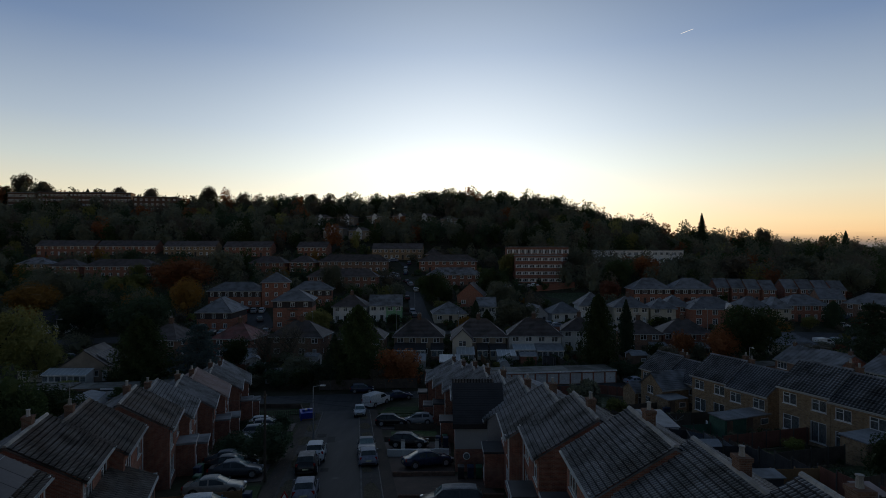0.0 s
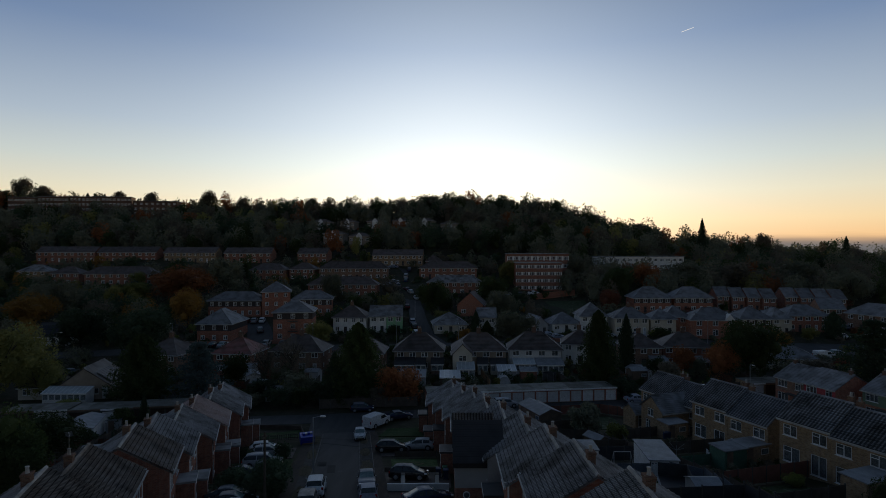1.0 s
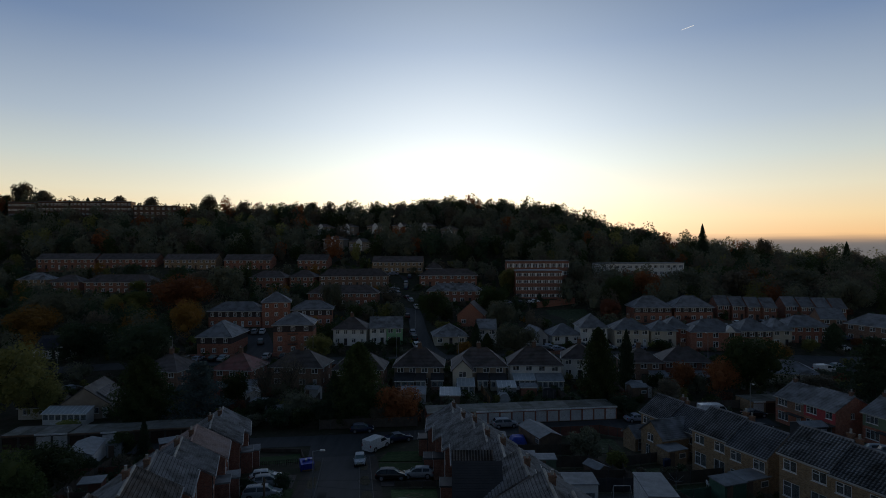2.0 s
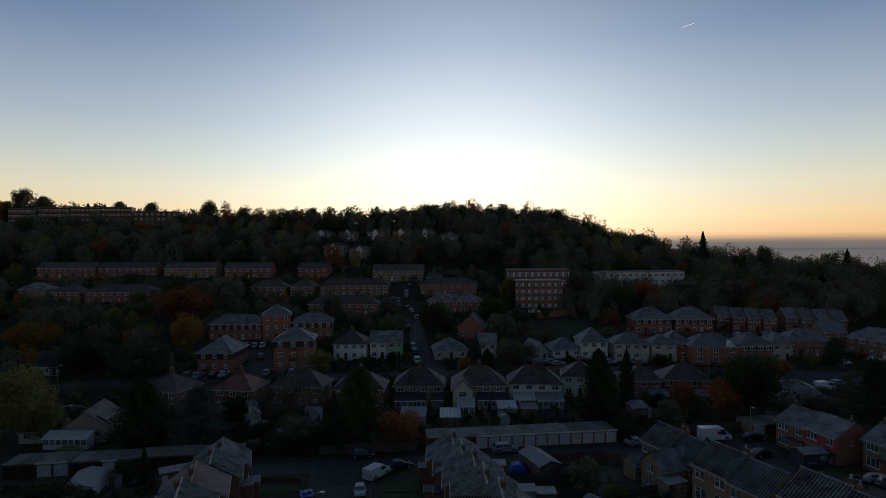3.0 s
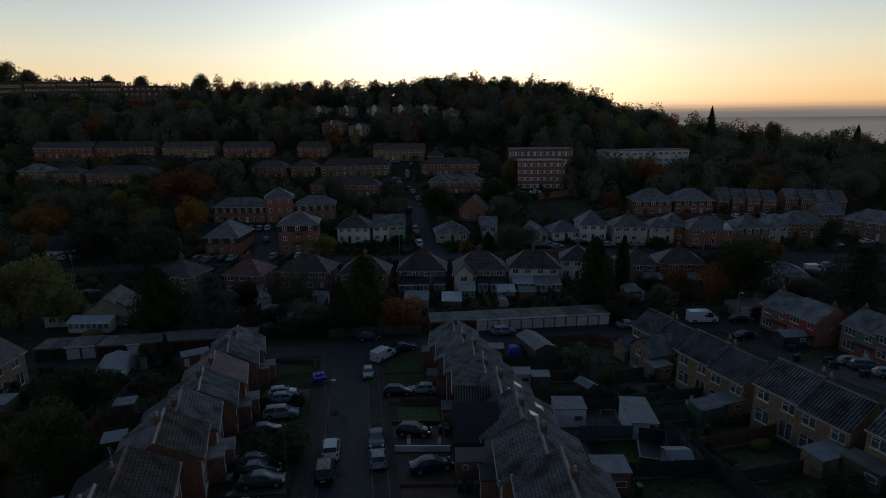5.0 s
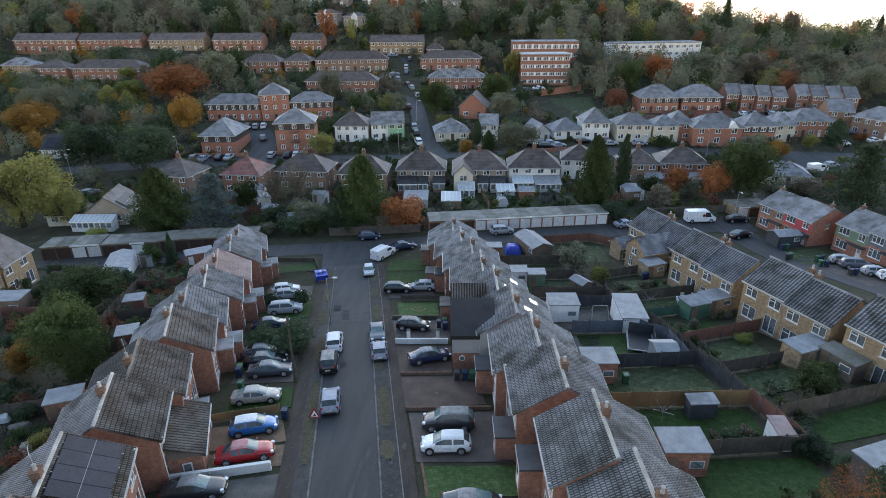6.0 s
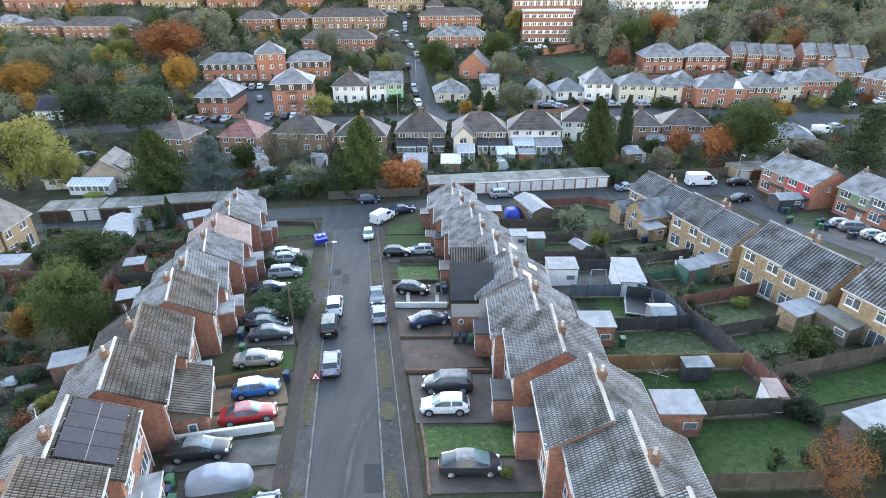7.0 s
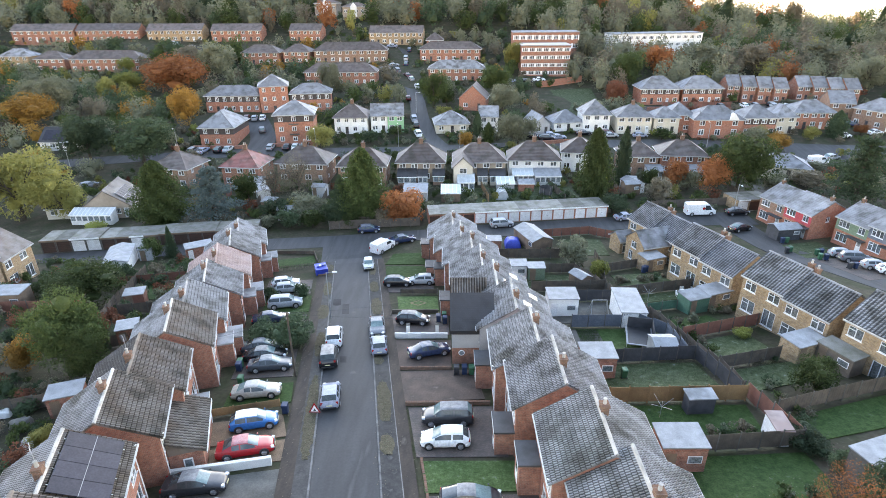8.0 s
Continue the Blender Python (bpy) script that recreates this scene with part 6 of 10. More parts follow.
def car_meshes(kind):
    """One smooth skin of cross-sections from tail to nose, then cut into body, roof and glass."""
    if kind in CARS:
        return CARS[kind]
    L, W, H, zb, zt, ws, rf, rb, rr = SHAPES[kind]
    h = L / 2
    out = {}
    boot = kind == "saloon"
    top_x = [-h, -h + 0.05, -h + 0.12, rr - 0.02, rr + 0.05, rb, rb + 0.45, (rf + rb) / 2, rf - 0.2, rf, ws, ws + 0.12, h - 0.55, h - 0.18, h - 0.05, h]
    top_z = [0.66, zt - 0.12, zt - 0.02, zt + (0.05 if boot else 0.0), zt + 0.10, H - 0.07, H - 0.012, H, H - 0.03, H - 0.075, zb + 0.13, zb + 0.09, zb - 0.0, zb - 0.14, zb - 0.26, 0.48]
    wide_x, wide_k = [-h, -h + 0.06, -h + 0.2, -h + 0.6, 0, h - 0.8, h - 0.35, h - 0.14, h - 0.03, h], [0.74, 0.86, 0.94, 0.99, 1.0, 0.985, 0.93, 0.84, 0.70, 0.58]
    mid = (rf + rb) / 2
    cuts = sorted({round(v, 3) for v in [*top_x, *wide_x, mid + 0.06, mid - 0.06, rf + (ws - rf) * 0.35, rf + (ws - rf) * 0.68, rr + (rb - rr) * 0.5, (mid + rb) / 2, rb + 0.15, (rf + mid) / 2, ws + 0.5]})
    cuts = [c for i, c in enumerate(cuts) if i == 0 or c - cuts[i - 1] > 0.02]

    def ring(x):
        hw = W / 2 * float(np.interp(x, wide_x, wide_k))
        top = float(np.interp(x, top_x, top_z))
        belt = float(np.interp(x, [-h, -h + 0.12, rr, ws, h - 0.3, h], [0.6, zt - 0.06, zt, zt - 0.05, zb - 0.14, 0.42]))
        belt = min(belt, top - 0.02)
        low = float(np.interp(x, [-h, -h + 0.15, h - 0.15, h], [0.34, 0.23, 0.22, 0.30]))
        k = max(0.0, min(1.0, (top - belt - 0.06) / (H - zt - 0.1)))  # 0 over bonnet and boot, 1 at the roof
        edge = hw * (0.80 - 0.055 * k)
        side = [(hw * 0.88, low), (hw * 0.985, low + 0.13), (hw, min(0.56, belt - 0.05)), (hw * 0.985, belt - 0.06), (hw * 0.95, belt)]
        z6 = top - 0.035 - 0.03 * k
        side += [(hw * 0.95 + (edge - hw * 0.95) * 0.84, belt + (z6 - belt) * 0.84), (edge, z6), (edge * 0.86, top - 0.012), (edge * 0.45, top - 0.002)]
        return [(x, -y, z) for y, z in side] + [(x, 0.0, top)] + [(x, y, z) for y, z in side[::-1]]

    rings = [ring(c) for c in cuts]
    n = len(rings[0])
    picks = {key: [] for key in ("body", "roof_panel", "windscreen", "rear_window", "window_l", "window_r")}
    for i in range(len(cuts) - 1):
        x0, x1 = cuts[i], cuts[i + 1]
        xm = (x0 + x1) / 2
        for j in range(n - 1):
            jj = j if j < n // 2 else n - 2 - j
            key = "body"
            if jj >= 6 and rf < xm < ws - 0.02:
                key = "windscreen"
            elif jj >= 6 and rr + 0.04 < xm < rb:
                key = "rear_window"
            elif jj >= 6 and rb <= xm <= rf:
                key = "roof_panel"
            elif jj == 4 and rb - 0.12 < xm < rf + (ws - rf) * 0.6 and abs(xm - mid) > 0.05:
                key = "window_r" if j < n // 2 else "window_l"
            picks[key].append((rings[i][j], rings[i][j + 1], rings[i + 1][j + 1], rings[i + 1][j]))
    picks["body"].append(tuple(rings[0][::-1]))
    picks["body"].append(tuple(rings[-1]))
    picks["body"] += [(rings[i][0], rings[i + 1][0], rings[i + 1][n - 1], rings[i][n - 1]) for i in range(len(cuts) - 1)]
    for key, polys in picks.items():
        bm, seen = bmesh.new(), {}
        for poly in polys:
            vs = []
            for q in poly:
                if q not in seen:
                    seen[q] = bm.verts.new(q)
                vs.append(seen[q])
            bm.faces.new(vs)
        if key == "body":
            bmesh.ops.recalc_face_normals(bm, faces=bm.faces[:])
        else:
            want = Vector((1, 0, 1)) if key == "windscreen" else Vector((-1, 0, 1)) if key == "rear_window" else Vector((0, 0, 1)) if key == "roof_panel" else Vector((0, 1 if key == "window_l" else -1, 0.2))
            bm.normal_update()
            for f in bm.faces:
                if f.normal.dot(want) < 0:
                    f.normal_flip()
        out[key] = mesh_of(key, bm, SCREEN_GLASS if key == "windscreen" else CAR_GLASS if "window" in key else PAINTS["white"], True)
    r = 0.33 if kind != "suv" else 0.36
    bm = bmesh.new()
    tube(bm, (0, -0.11, 0), (0, 0.11, 0), r, r, 18)
    bevelled_edges = [e for e in bm.edges if len(e.link_faces) == 2 and any(len(fc.verts) > 4 for fc in e.link_faces)]
    bmesh.ops.bevel(bm, geom=bevelled_edges, offset=0.03, segments=2, affect="EDGES")
    out["tyre"] = mesh_of("tyre", bm, RUBBER, True)
    bm = bmesh.new()
    tube(bm, (0, -0.118, 0), (0, 0.118, 0), r * 0.3, r * 0.3, 10)
    for k in range(5):
        a = k * 2 * math.pi / 5
        tube(bm, (0, -0.112, 0), (math.cos(a) * r * 0.66, -0.112, math.sin(a) * r * 0.66), 0.045, 0.035, 5)
        tube(bm, (0, 0.112, 0), (math.cos(a) * r * 0.66, 0.112, math.sin(a) * r * 0.66), 0.045, 0.035, 5)
    tube(bm, (0, -0.114, 0), (0, -0.108, 0), r * 0.68, r * 0.68, 16)
    tube(bm, (0, 0.108, 0), (0, 0.114, 0), r * 0.68, r * 0.68, 16)
    out["rim"] = mesh_of("rim", bm, ALLOY)
    out["wheel_r"] = r
    bm = bmesh.new()
    tube(bm, (0, -0.02, 0), (0, 0.02, 0), r * 1.16, r * 1.16, 18)
    out["arch"] = mesh_of("wheel_arch", bm, BLACK_TRIM)
    out["headlight"] = mesh_of("headlight", bevelled(boxed(-0.16, 0.13, -0.17, 0.17, -0.07, 0.07, taper=0.02), 0.02), LAMP_CLEAR)
    out["tail_light"] = mesh_of("tail_light", bevelled(boxed(-0.05, 0.12, -0.12, 0.12, -0.12, 0.12, taper=0.02), 0.015), LAMP_RED)
    out["plate"] = mesh_of("number_plate", boxed(-0.02, 0.02, -0.26, 0.26, -0.055, 0.055), PLATE)
    out["mirror"] = mesh_of("mirror", bevelled(boxed(-0.05, 0.05, -0.08, 0.08, -0.045, 0.045), 0.018), BLACK_TRIM)
    out["bumper"] = mesh_of("bumper", bevelled(boxed(-0.07, 0.07, -W * 0.36, W * 0.36, -0.1, 0.1), 0.03), BLACK_TRIM)
    out["grille"] = mesh_of("grille", boxed(-0.03, 0.03, -W * 0.24, W * 0.24, -0.06, 0.06), BLACK_TRIM)
    CARS[kind] = out
    return out


def painted(ob, paint):
    ob.material_slots[0].link = "OBJECT"
    ob.material_slots[0].material = paint
    return ob


def car(kind, colour, x, y, yaw, label, roof=None, group="", far=False, dz=0.0):
    """A parked car; its front looks along +x before the turn."""
    FOOT.append((x, y, 2.2, 4.4, 4.4))
    L, W, H, zb, zt, ws, rf, rb, rr = SHAPES[kind]
    me = car_meshes(kind)
    c, s = math.cos(radians(yaw)), math.sin(radians(yaw))
    za, zc = ground(x + c * 1.2, y + s * 1.2), ground(x - c * 1.2, y - s * 1.2)
    zl, zr = ground(x - s * 0.7, y + c * 0.7), ground(x + s * 0.7, y - c * 0.7)
    nose, lean = math.degrees(math.atan2(za - zc, 2.4)), math.degrees(math.atan2(zl - zr, 1.4))
    root = thing("car", label, "car", pose(x, y, (za + zc) / 2 + 0.06 + dz, 0, 0, yaw) @ pose(0, 0, 0, lean, -nose, 0), group)
    p = PAINTS[colour]
    body = painted(part("body", me["body"], p, root), p)
    painted(part("roof_panel", me["roof_panel"], p, root), FROSTED[roof or colour])
    part("windscreen", me["windscreen"], None, root)
    painted(part("rear_window", me["rear_window"], None, root), SCREEN_GLASS if int(abs(x) * 10) % 3 == 0 else CAR_GLASS)
    part("side_window", me["window_l"], None, root)
    part("side_window", me["window_r"], None, root)
    r = me["wheel_r"]
    for sx in (-L * 0.30, L * 0.32):
        for sy in (-1, 1):
            if not far:
                part("wheel_arch", me["arch"], None, root, at=pose(sx, sy * (W / 2 - 0.012), r + 0.02))
            w = part("wheel", me["tyre"], None, root, at=pose(sx, sy * (W / 2 - 0.09), r))
            if not far:
                part("rim", me["rim"], None, w)
    for sy in (-1, 1):
        part("headlight", me["headlight"], None, body, at=pose(L / 2 - 0.17, sy * W * 0.35, zb - 0.21, 0, 8, -sy * 18))
        part("tail_light", me["tail_light"], None, body, at=pose(-L / 2 + 0.1, sy * W * 0.385, zt - 0.16, 0, 0, sy * 10))
        if not far:
            painted(part("mirror", me["mirror"], None, root, at=pose(ws - 0.15, sy * (W / 2 + 0.03), zt + 0.05)), p)
    if far:
        return root
    part("bumper", me["bumper"], None, body, at=pose(L / 2 - 0.06, 0, 0.36))
    part("bumper", me["bumper"], None, body, at=pose(-L / 2 + 0.06, 0, 0.38))
    part("grille", me["grille"], None, body, at=pose(L / 2 - 0.05, 0, 0.58))
    part("number_plate", me["plate"], None, body, at=pose(-L / 2 - 0.005, 0, 0.62))
    part("number_plate", me["plate"], None, body, at=pose(L / 2 + 0.005, 0, 0.46))
    return root


def van(x, y, yaw, label, dz=0.0, mark=False, high=2.2, long=5.2):
    FOOT.append((x, y, 2.2, 4.4, 4.4))
    root = thing("van", label, "van", pose(x, y, ground(x, y) + 0.06 + dz, 0, 0, yaw))
    h, w = long / 2, 0.98
    bm = bmesh.new()
    loft(bm, [[(a, -w * k, 0.3), (a, -w * k, 1.2), (a, -w * k * 0.9, t), (a, w * k * 0.9, t), (a, w * k, 1.2), (a, w * k, 0.3)] for a, k, t in ((-h, 0.97, high - 0.04), (-h + 0.15, 1, high), (h - 2.0, 1, high), (h - 1.55, 1, high - 0.08), (h - 0.75, 0.99, 1.32), (h - 0.12, 0.93, 1.08), (h, 0.86, 0.8))])
    body = part("body", bm, PAINTS["white"], root)
    bm = bmesh.new()
    quad(bm, (h - 1.50, -w * 0.84, high - 0.10), (h - 0.78, -w * 0.9, 1.36), (h - 0.78, w * 0.9, 1.36), (h - 1.50, w * 0.84, high - 0.10))
    bmesh.ops.solidify(bm, geom=bm.faces[:], thickness=-0.03)
    part("windscreen", bm, CAR_GLASS, root)
    for s in (-1, 1):
        bm = bmesh.new()
        prism(bm, [(h - 2.3, 1.22), (h - 1.0, 1.22), (h - 1.5, high - 0.25), (h - 2.3, high - 0.25)], "y", s * w * 0.955, s * w * 1.0)
        part("side_window", bm, CAR_GLASS, root)
        part("headlight", boxed(h - 0.3, h - 0.04, s * 0.62 - 0.16, s * 0.62 + 0.16, 0.82, 1.0), LAMP_CLEAR, body)
        part("tail_light", boxed(-h - 0.03, -h + 0.02, s * 0.86 - 0.07, s * 0.86 + 0.07, 0.9, 1.3), LAMP_RED, body)
        me = car_meshes("suv")
        for a in (-h + 1.0, h - 0.95):
            wl_ = part("wheel", me["tyre"], None, root, at=pose(a, s * (w - 0.09), 0.36))
            part("rim", me["rim"], None, wl_)
            part("wheel_arch", me["arch"], None, root, at=pose(a, s * (w - 0.012), 0.38))
        if mark:
            bm = bmesh.new()
            tube(bm, (0.3, s * (w + 0.004), 1.55), (0.3, s * (w + 0.012), 1.55), 0.28, 0.28, 20)
            part("badge", bm, PAINTS["red"], body, "round red badge")
    part("bumper", boxed(h - 0.14, h + 0.06, -w * 0.84, w * 0.84, 0.3, 0.58), BLACK_TRIM, body)
    return root


for kind, colour, x, y, yaw, label, rf_ in [
    ("suv", "white", -12.4, 54.8, 98.8, "white estate SUV parked half on the pavement", None),
    ("suv", "black", -12.1, 50.2, 98.8, "near-black people carrier parked half on the pavement", None),
    ("hatch", "paleblue", -10.4, 42.6, 98.8, "grey-blue hatchback parked at the kerb", None),
    ("saloon", "grey", -7.8, 57.4, -81.2, "grey-blue saloon parked at the kerb", None),
    ("hatch", "paleblue", -7.0, 52.6, 98.8, "frosted pale hatchback parked at the kerb", None),
    ("mini", "white", -11.9, 80.5, -81.2, "small white car parked by the junction", None),
    ("saloon", "navy", -7.3, 92.2, 22, "dark blue saloon parked at the junction", None),
    ("hatch", "navy", -14.0, 97.2, 8, "dark hatchback parked by the fence", None),
    ("saloon", "red", -15.8, 35.1, 14, "bright red saloon on a paved drive", None),
    ("hatch", "blue", -16.3, 38.7, 14, "bright blue hatchback with a white roof on a drive", "white"),
    ("saloon", "beige", -17.7, 43.6, 8, "champagne saloon on a grassy drive", None),
    ("saloon", "slate", -17.9, 48.7, 8, "dark grey coupe on a drive", None),
    ("saloon", "black", -19.1, 50.8, 8, "black saloon on a drive", None),
    ("saloon", "slate", -20.0, 52.8, 8, "slate-grey saloon under a hedge", None),
    ("saloon", "navy", -21.4, 60.5, 14, "dark blue saloon under a hedge", None),
    ("suv", "silver", -21.0, 65.4, 10, "silver people carrier on a drive", None),
    ("hatch", "white", -23.1, 73.1, 14, "frosted white hatchback on a drive", None),
    ("hatch", "silver", -22.1, 70.8, 14, "frosted silver hatchback on a drive", None),
    ("saloon", "charcoal", -18.1, 30.9, 8, "very dark saloon with frosted glass on a drive", None),
    ("wedge", "charcoal", 2.2, 28.9, 0, "dark grey hybrid hatchback on a paved drive", None),
    ("hatch", "white", 0.4, 35.8, 180, "silver-white hatchback on a block-paved drive", None),
    ("suv", "charcoal", 0.6, 38.9, 180, "dark crossover car on a block-paved drive", None),
    ("saloon", "navy", -1.4, 51.1, 18, "dark saloon on a curved drive", None),
    ("hatch", "black", -3.6, 59.4, -8, "black hatchback on a drive", None),
    ("hatch", "silver", -3.2, 73.0, 180, "frosted silver hatchback on a drive", None),
    ("hatch", "black", -6.6, 72.5, 0, "small black car on a drive", None),
    ("mini", "paleblue", -11.2, 24.7, 98.8, "pale car parked at the kerb", None),
    ("saloon", "paleblue", 35.3, 102.8, 10, "light blue car parked by the garages", None),
    ("saloon", "black", 58.0, 105.2, 5, "black car parked behind the van", None),
    ("suv", "grey", 64.3, 80.0, -10, "dark grey car on a drive", None),
    ("hatch", "silver", 64.2, 82.6, -10, "silver car on a drive", None),
    ("hatch", "white", 65.5, 74.0, -10, "white car on a drive", None),
    ("hatch", "silver", 64.7, 76.1, -10, "frosted silver car on a drive", None),
    ("saloon", "black", 54.6, 96.7, 25, "black car parked at the corner", None),
    ("suv", "silver", 10.9, 99.6, 10, "frosted silver car by the garages", None),
]:
    car(kind, colour, x, y, yaw, label, rf_)
van(-10.5, 88.7, 56, "small white van parked by the junction with frost on it", high=1.95, long=4.7)
van(50.6, 105.2, 3, "long white panel van with a round red badge", mark=True, high=2.4, long=5.8)

FAR = "cars on the hill and valley roads"
r_c = random.Random(5)
for x, y, yaw in [(-9.4, 173, 97), (-8.6, 167.5, 99), (-7.6, 160, 105), (-12.5, 195.5, 98), (-10.0, 208.5, 100), (-12.6, 217, 110), (-14.2, 220.8, 120), (-15.3, 233, 85), (-15.8, 239, 92), (-18.4, 226, 115), (-20.1, 231.2, 20), (-22.4, 252.8, 170), (-14.9, 248.6, 90), (-23.1, 228, 20),
                  (-61.1, 175, 100), (-58.6, 174.6, 100), (-56.2, 175, 100), (-53.4, 164.3, 110), (-46.9, 149.6, 90), (-42.5, 149.8, 90), (-40.2, 150, 90), (-37.8, 150.2, 90), (-67.1, 147.6, 80), (-64.3, 147.2, 80), (-60.3, 147.9, 85), (-57.9, 148.2, 85),
                  (24, 213.4, 10), (29.8, 213, 8), (34.6, 215, 8), (28.2, 155.4, 0), (29.9, 158, 0), (31.6, 156.2, 10), (39.4, 159.7, 5), (46, 160, 5), (46.4, 157.6, 5), (54.7, 157.3, 0), (105.7, 185.4, 0), (112.6, 185.4, 0), (123, 186, 0), (118.5, 165.6, -10), (110.2, 156, 0), (121, 158.7, 10),
                  (-117.4, 259.2, 0), (-108.1, 254.4, 90), (-108.5, 249, 0), (21.3, 157.6, 0), (23.8, 157.4, 0)]:
    kind, colour = r_c.choice(["hatch", "saloon", "suv"]), r_c.choice(["white", "silver", "silver", "grey", "paleblue", "black", "navy", "wine", "white"])
    car(kind, colour, x, y, yaw, colour.replace("paleblue", "pale blue") + (" hatchback" if kind == "hatch" else " saloon" if kind == "saloon" else " sports utility car") + " parked along the road", None, FAR, True)


# ---- garages ----
def garage(x, y, yaw, door, label, group, w=2.3, d=5.2, h=2.25, wall=None, roof=None):
    """One lock-up garage, its door to -y before the turn."""
    root = thing("garage", label, "garage", pose(x, y, ground(x, y), 0, 0, yaw), group)
    bm = bmesh.new()
    wall_face(bm, (-w / 2, 0), (1, 0), w, -0.6, h, [(0.12, 0.0, w - 0.24, 1.95)], 0.2)
    box(bm, -w / 2, -w / 2 + 0.1, 0.2, d, -0.6, h)
    box(bm, w / 2 - 0.1, w / 2, 0.2, d, -0.6, h)
    box(bm, -w / 2 + 0.1, w / 2 - 0.1, d - 0.1, d, -0.6, h)
    part("wall", bm, wall or CONCRETE, root)
    db = bmesh.new()
    face = [p_ for k in range(6) for p_ in ((0.12, 0.02 + 0.32 * k), (0.12, 0.3 + 0.32 * k), (0.135, 0.32 + 0.32 * k))]
    prism(db, face + [(0.17, 1.94), (0.17, 0.02)], "x", -w / 2 + 0.13, w / 2 - 0.13)
    dr = part("garage_door", db, door, root)
    part("handle", boxed(-0.08, 0.08, 0.08, 0.12, 0.9, 0.94), BLACK_TRIM, dr)
    rb = bmesh.new()
    prism(rb, [(-0.25, h + 0.16), (d + 0.15, h + 0.02), (d + 0.15, h - 0.06), (-0.25, h)], "x", -w / 2, w / 2)
    part("roof", rb, roof or GARAGE_FELT, root)
    part("fascia", boxed(-w / 2, w / 2, -0.3, -0.252, h - 0.08, h + 0.19), UPVC if door is WHITE_METAL else WOOD, root)
    return root


GARAGE_ROW = "lock-up garages at the bottom of the street"
proto_w = garage(5.9 + 1.1, 101.3, 6.7, WHITE_METAL, "brick lock-up garage with a white up-and-over door", GARAGE_ROW, 2.2, 5.2, 2.25, ORANGE_BRICK)
proto_b = garage(5.9 - 1.1, 101.05, 6.7, BROWN_METAL, "brick lock-up garage with a brown door", GARAGE_ROW, 2.2, 5.2, 2.25, ORANGE_BRICK)
c67, s67 = math.cos(radians(6.7)), math.sin(radians(6.7))
for k in range(-4, 12):
    if k in (0, -1):
        continue
    gx, gy = 5.9 + c67 * 2.2 * (k + 0.5), 101.18 + s67 * 2.2 * (k + 0.5)
    copy_thing(proto_w if k > 0 else proto_b, pose(gx, gy, ground(gx, gy), 0, 0, 6.7))
LEFT_GARAGES = "lock-up garages by the lane"
gl_w = garage(-67.8 + 2.36 * 3, 87.95 + 3 * 0.407, 9.8, WHITE_METAL, "concrete lock-up garage with a white door", LEFT_GARAGES, 2.36, 4.8)
gl_b = garage(-67.8, 87.95, 9.8, BROWN_METAL, "concrete lock-up garage with a brown door", LEFT_GARAGES, 2.36, 4.8)
for k, kind in enumerate("bbwwbbwbbbbbbww"):
    if k in (0, 3):
        continue
    gx, gy = -67.8 + 2.36 * k, 87.95 + 0.407 * k
    copy_thing(gl_w if kind == "w" else gl_b, pose(gx, gy, ground(gx, gy) - 0.14 * (k // 4 % 2), 0, 0, 9.8))
for k, door in enumerate((WHITE_METAL, BROWN_METAL, WHITE_METAL)):
    garage(59.9 + 2.5 * k, 106.9 + 0.3 * k, 8, door, "brick garage with a painted door by the estate road", "garages by the estate road", 2.5, 5, 2.25, YELLOW_BRICK)

# ---- fences: posts and boarded panels, each a part ----
PANELS = {}


def fence(line, mat, h=1.7, label="weathered wooden panel fence between gardens", post=None, step=1.83):
    (ax, ay) = line[0]
    root = thing("fence", label, "fence", pose(ax, ay, ground(ax, ay)))
    key = (mat.name, h)
    if key not in PANELS:
        bm = bmesh.new()
        n = 12
        front, back = [], []
        for i in range(n):
            o = 0.014 * (i % 2)
            front += [(i / n, -o), ((i + 1) / n, -o)]
            back += [(i / n, 0.025 - o), ((i + 1) / n, 0.025 - o)]
        prism(bm, front + back[::-1], "z", 0.12, h)
        PANELS[key] = (mesh_of("panel", bm, mat), mesh_of("post", boxed(-0.05, 0.05, -0.05, 0.05, -0.5, h + 0.12, taper=0.006), post or CONCRETE))
    pm, qm = PANELS[key]
    base = ground(ax, ay)
    for (x0, y0), (x1, y1) in zip(line, line[1:]):
        length = math.hypot(x1 - x0, y1 - y0)
        n = max(1, round(length / step))
        yaw = math.degrees(math.atan2(y1 - y0, x1 - x0))
        for i in range(n):
            px, py = x0 + (x1 - x0) * i / n, y0 + (y1 - y0) * i / n
            ex, ey = x0 + (x1 - x0) * (i + 1) / n, y0 + (y1 - y0) * (i + 1) / n
            z = (ground(px, py) + ground(ex, ey)) / 2 - base
            part("panel", pm, None, root, at=pose(px - ax, py - ay, z, 0, 0, yaw) @ Matrix.Diagonal((length / n, 1, 1, 1)))
            part("post", qm, None, root, at=pose(px - ax, py - ay, z, 0, 0, yaw))
    x1, y1 = line[-1]
    part("post", qm, None, root, at=pose(x1 - ax, y1 - ay, ground(x1, y1) - base))
    return root


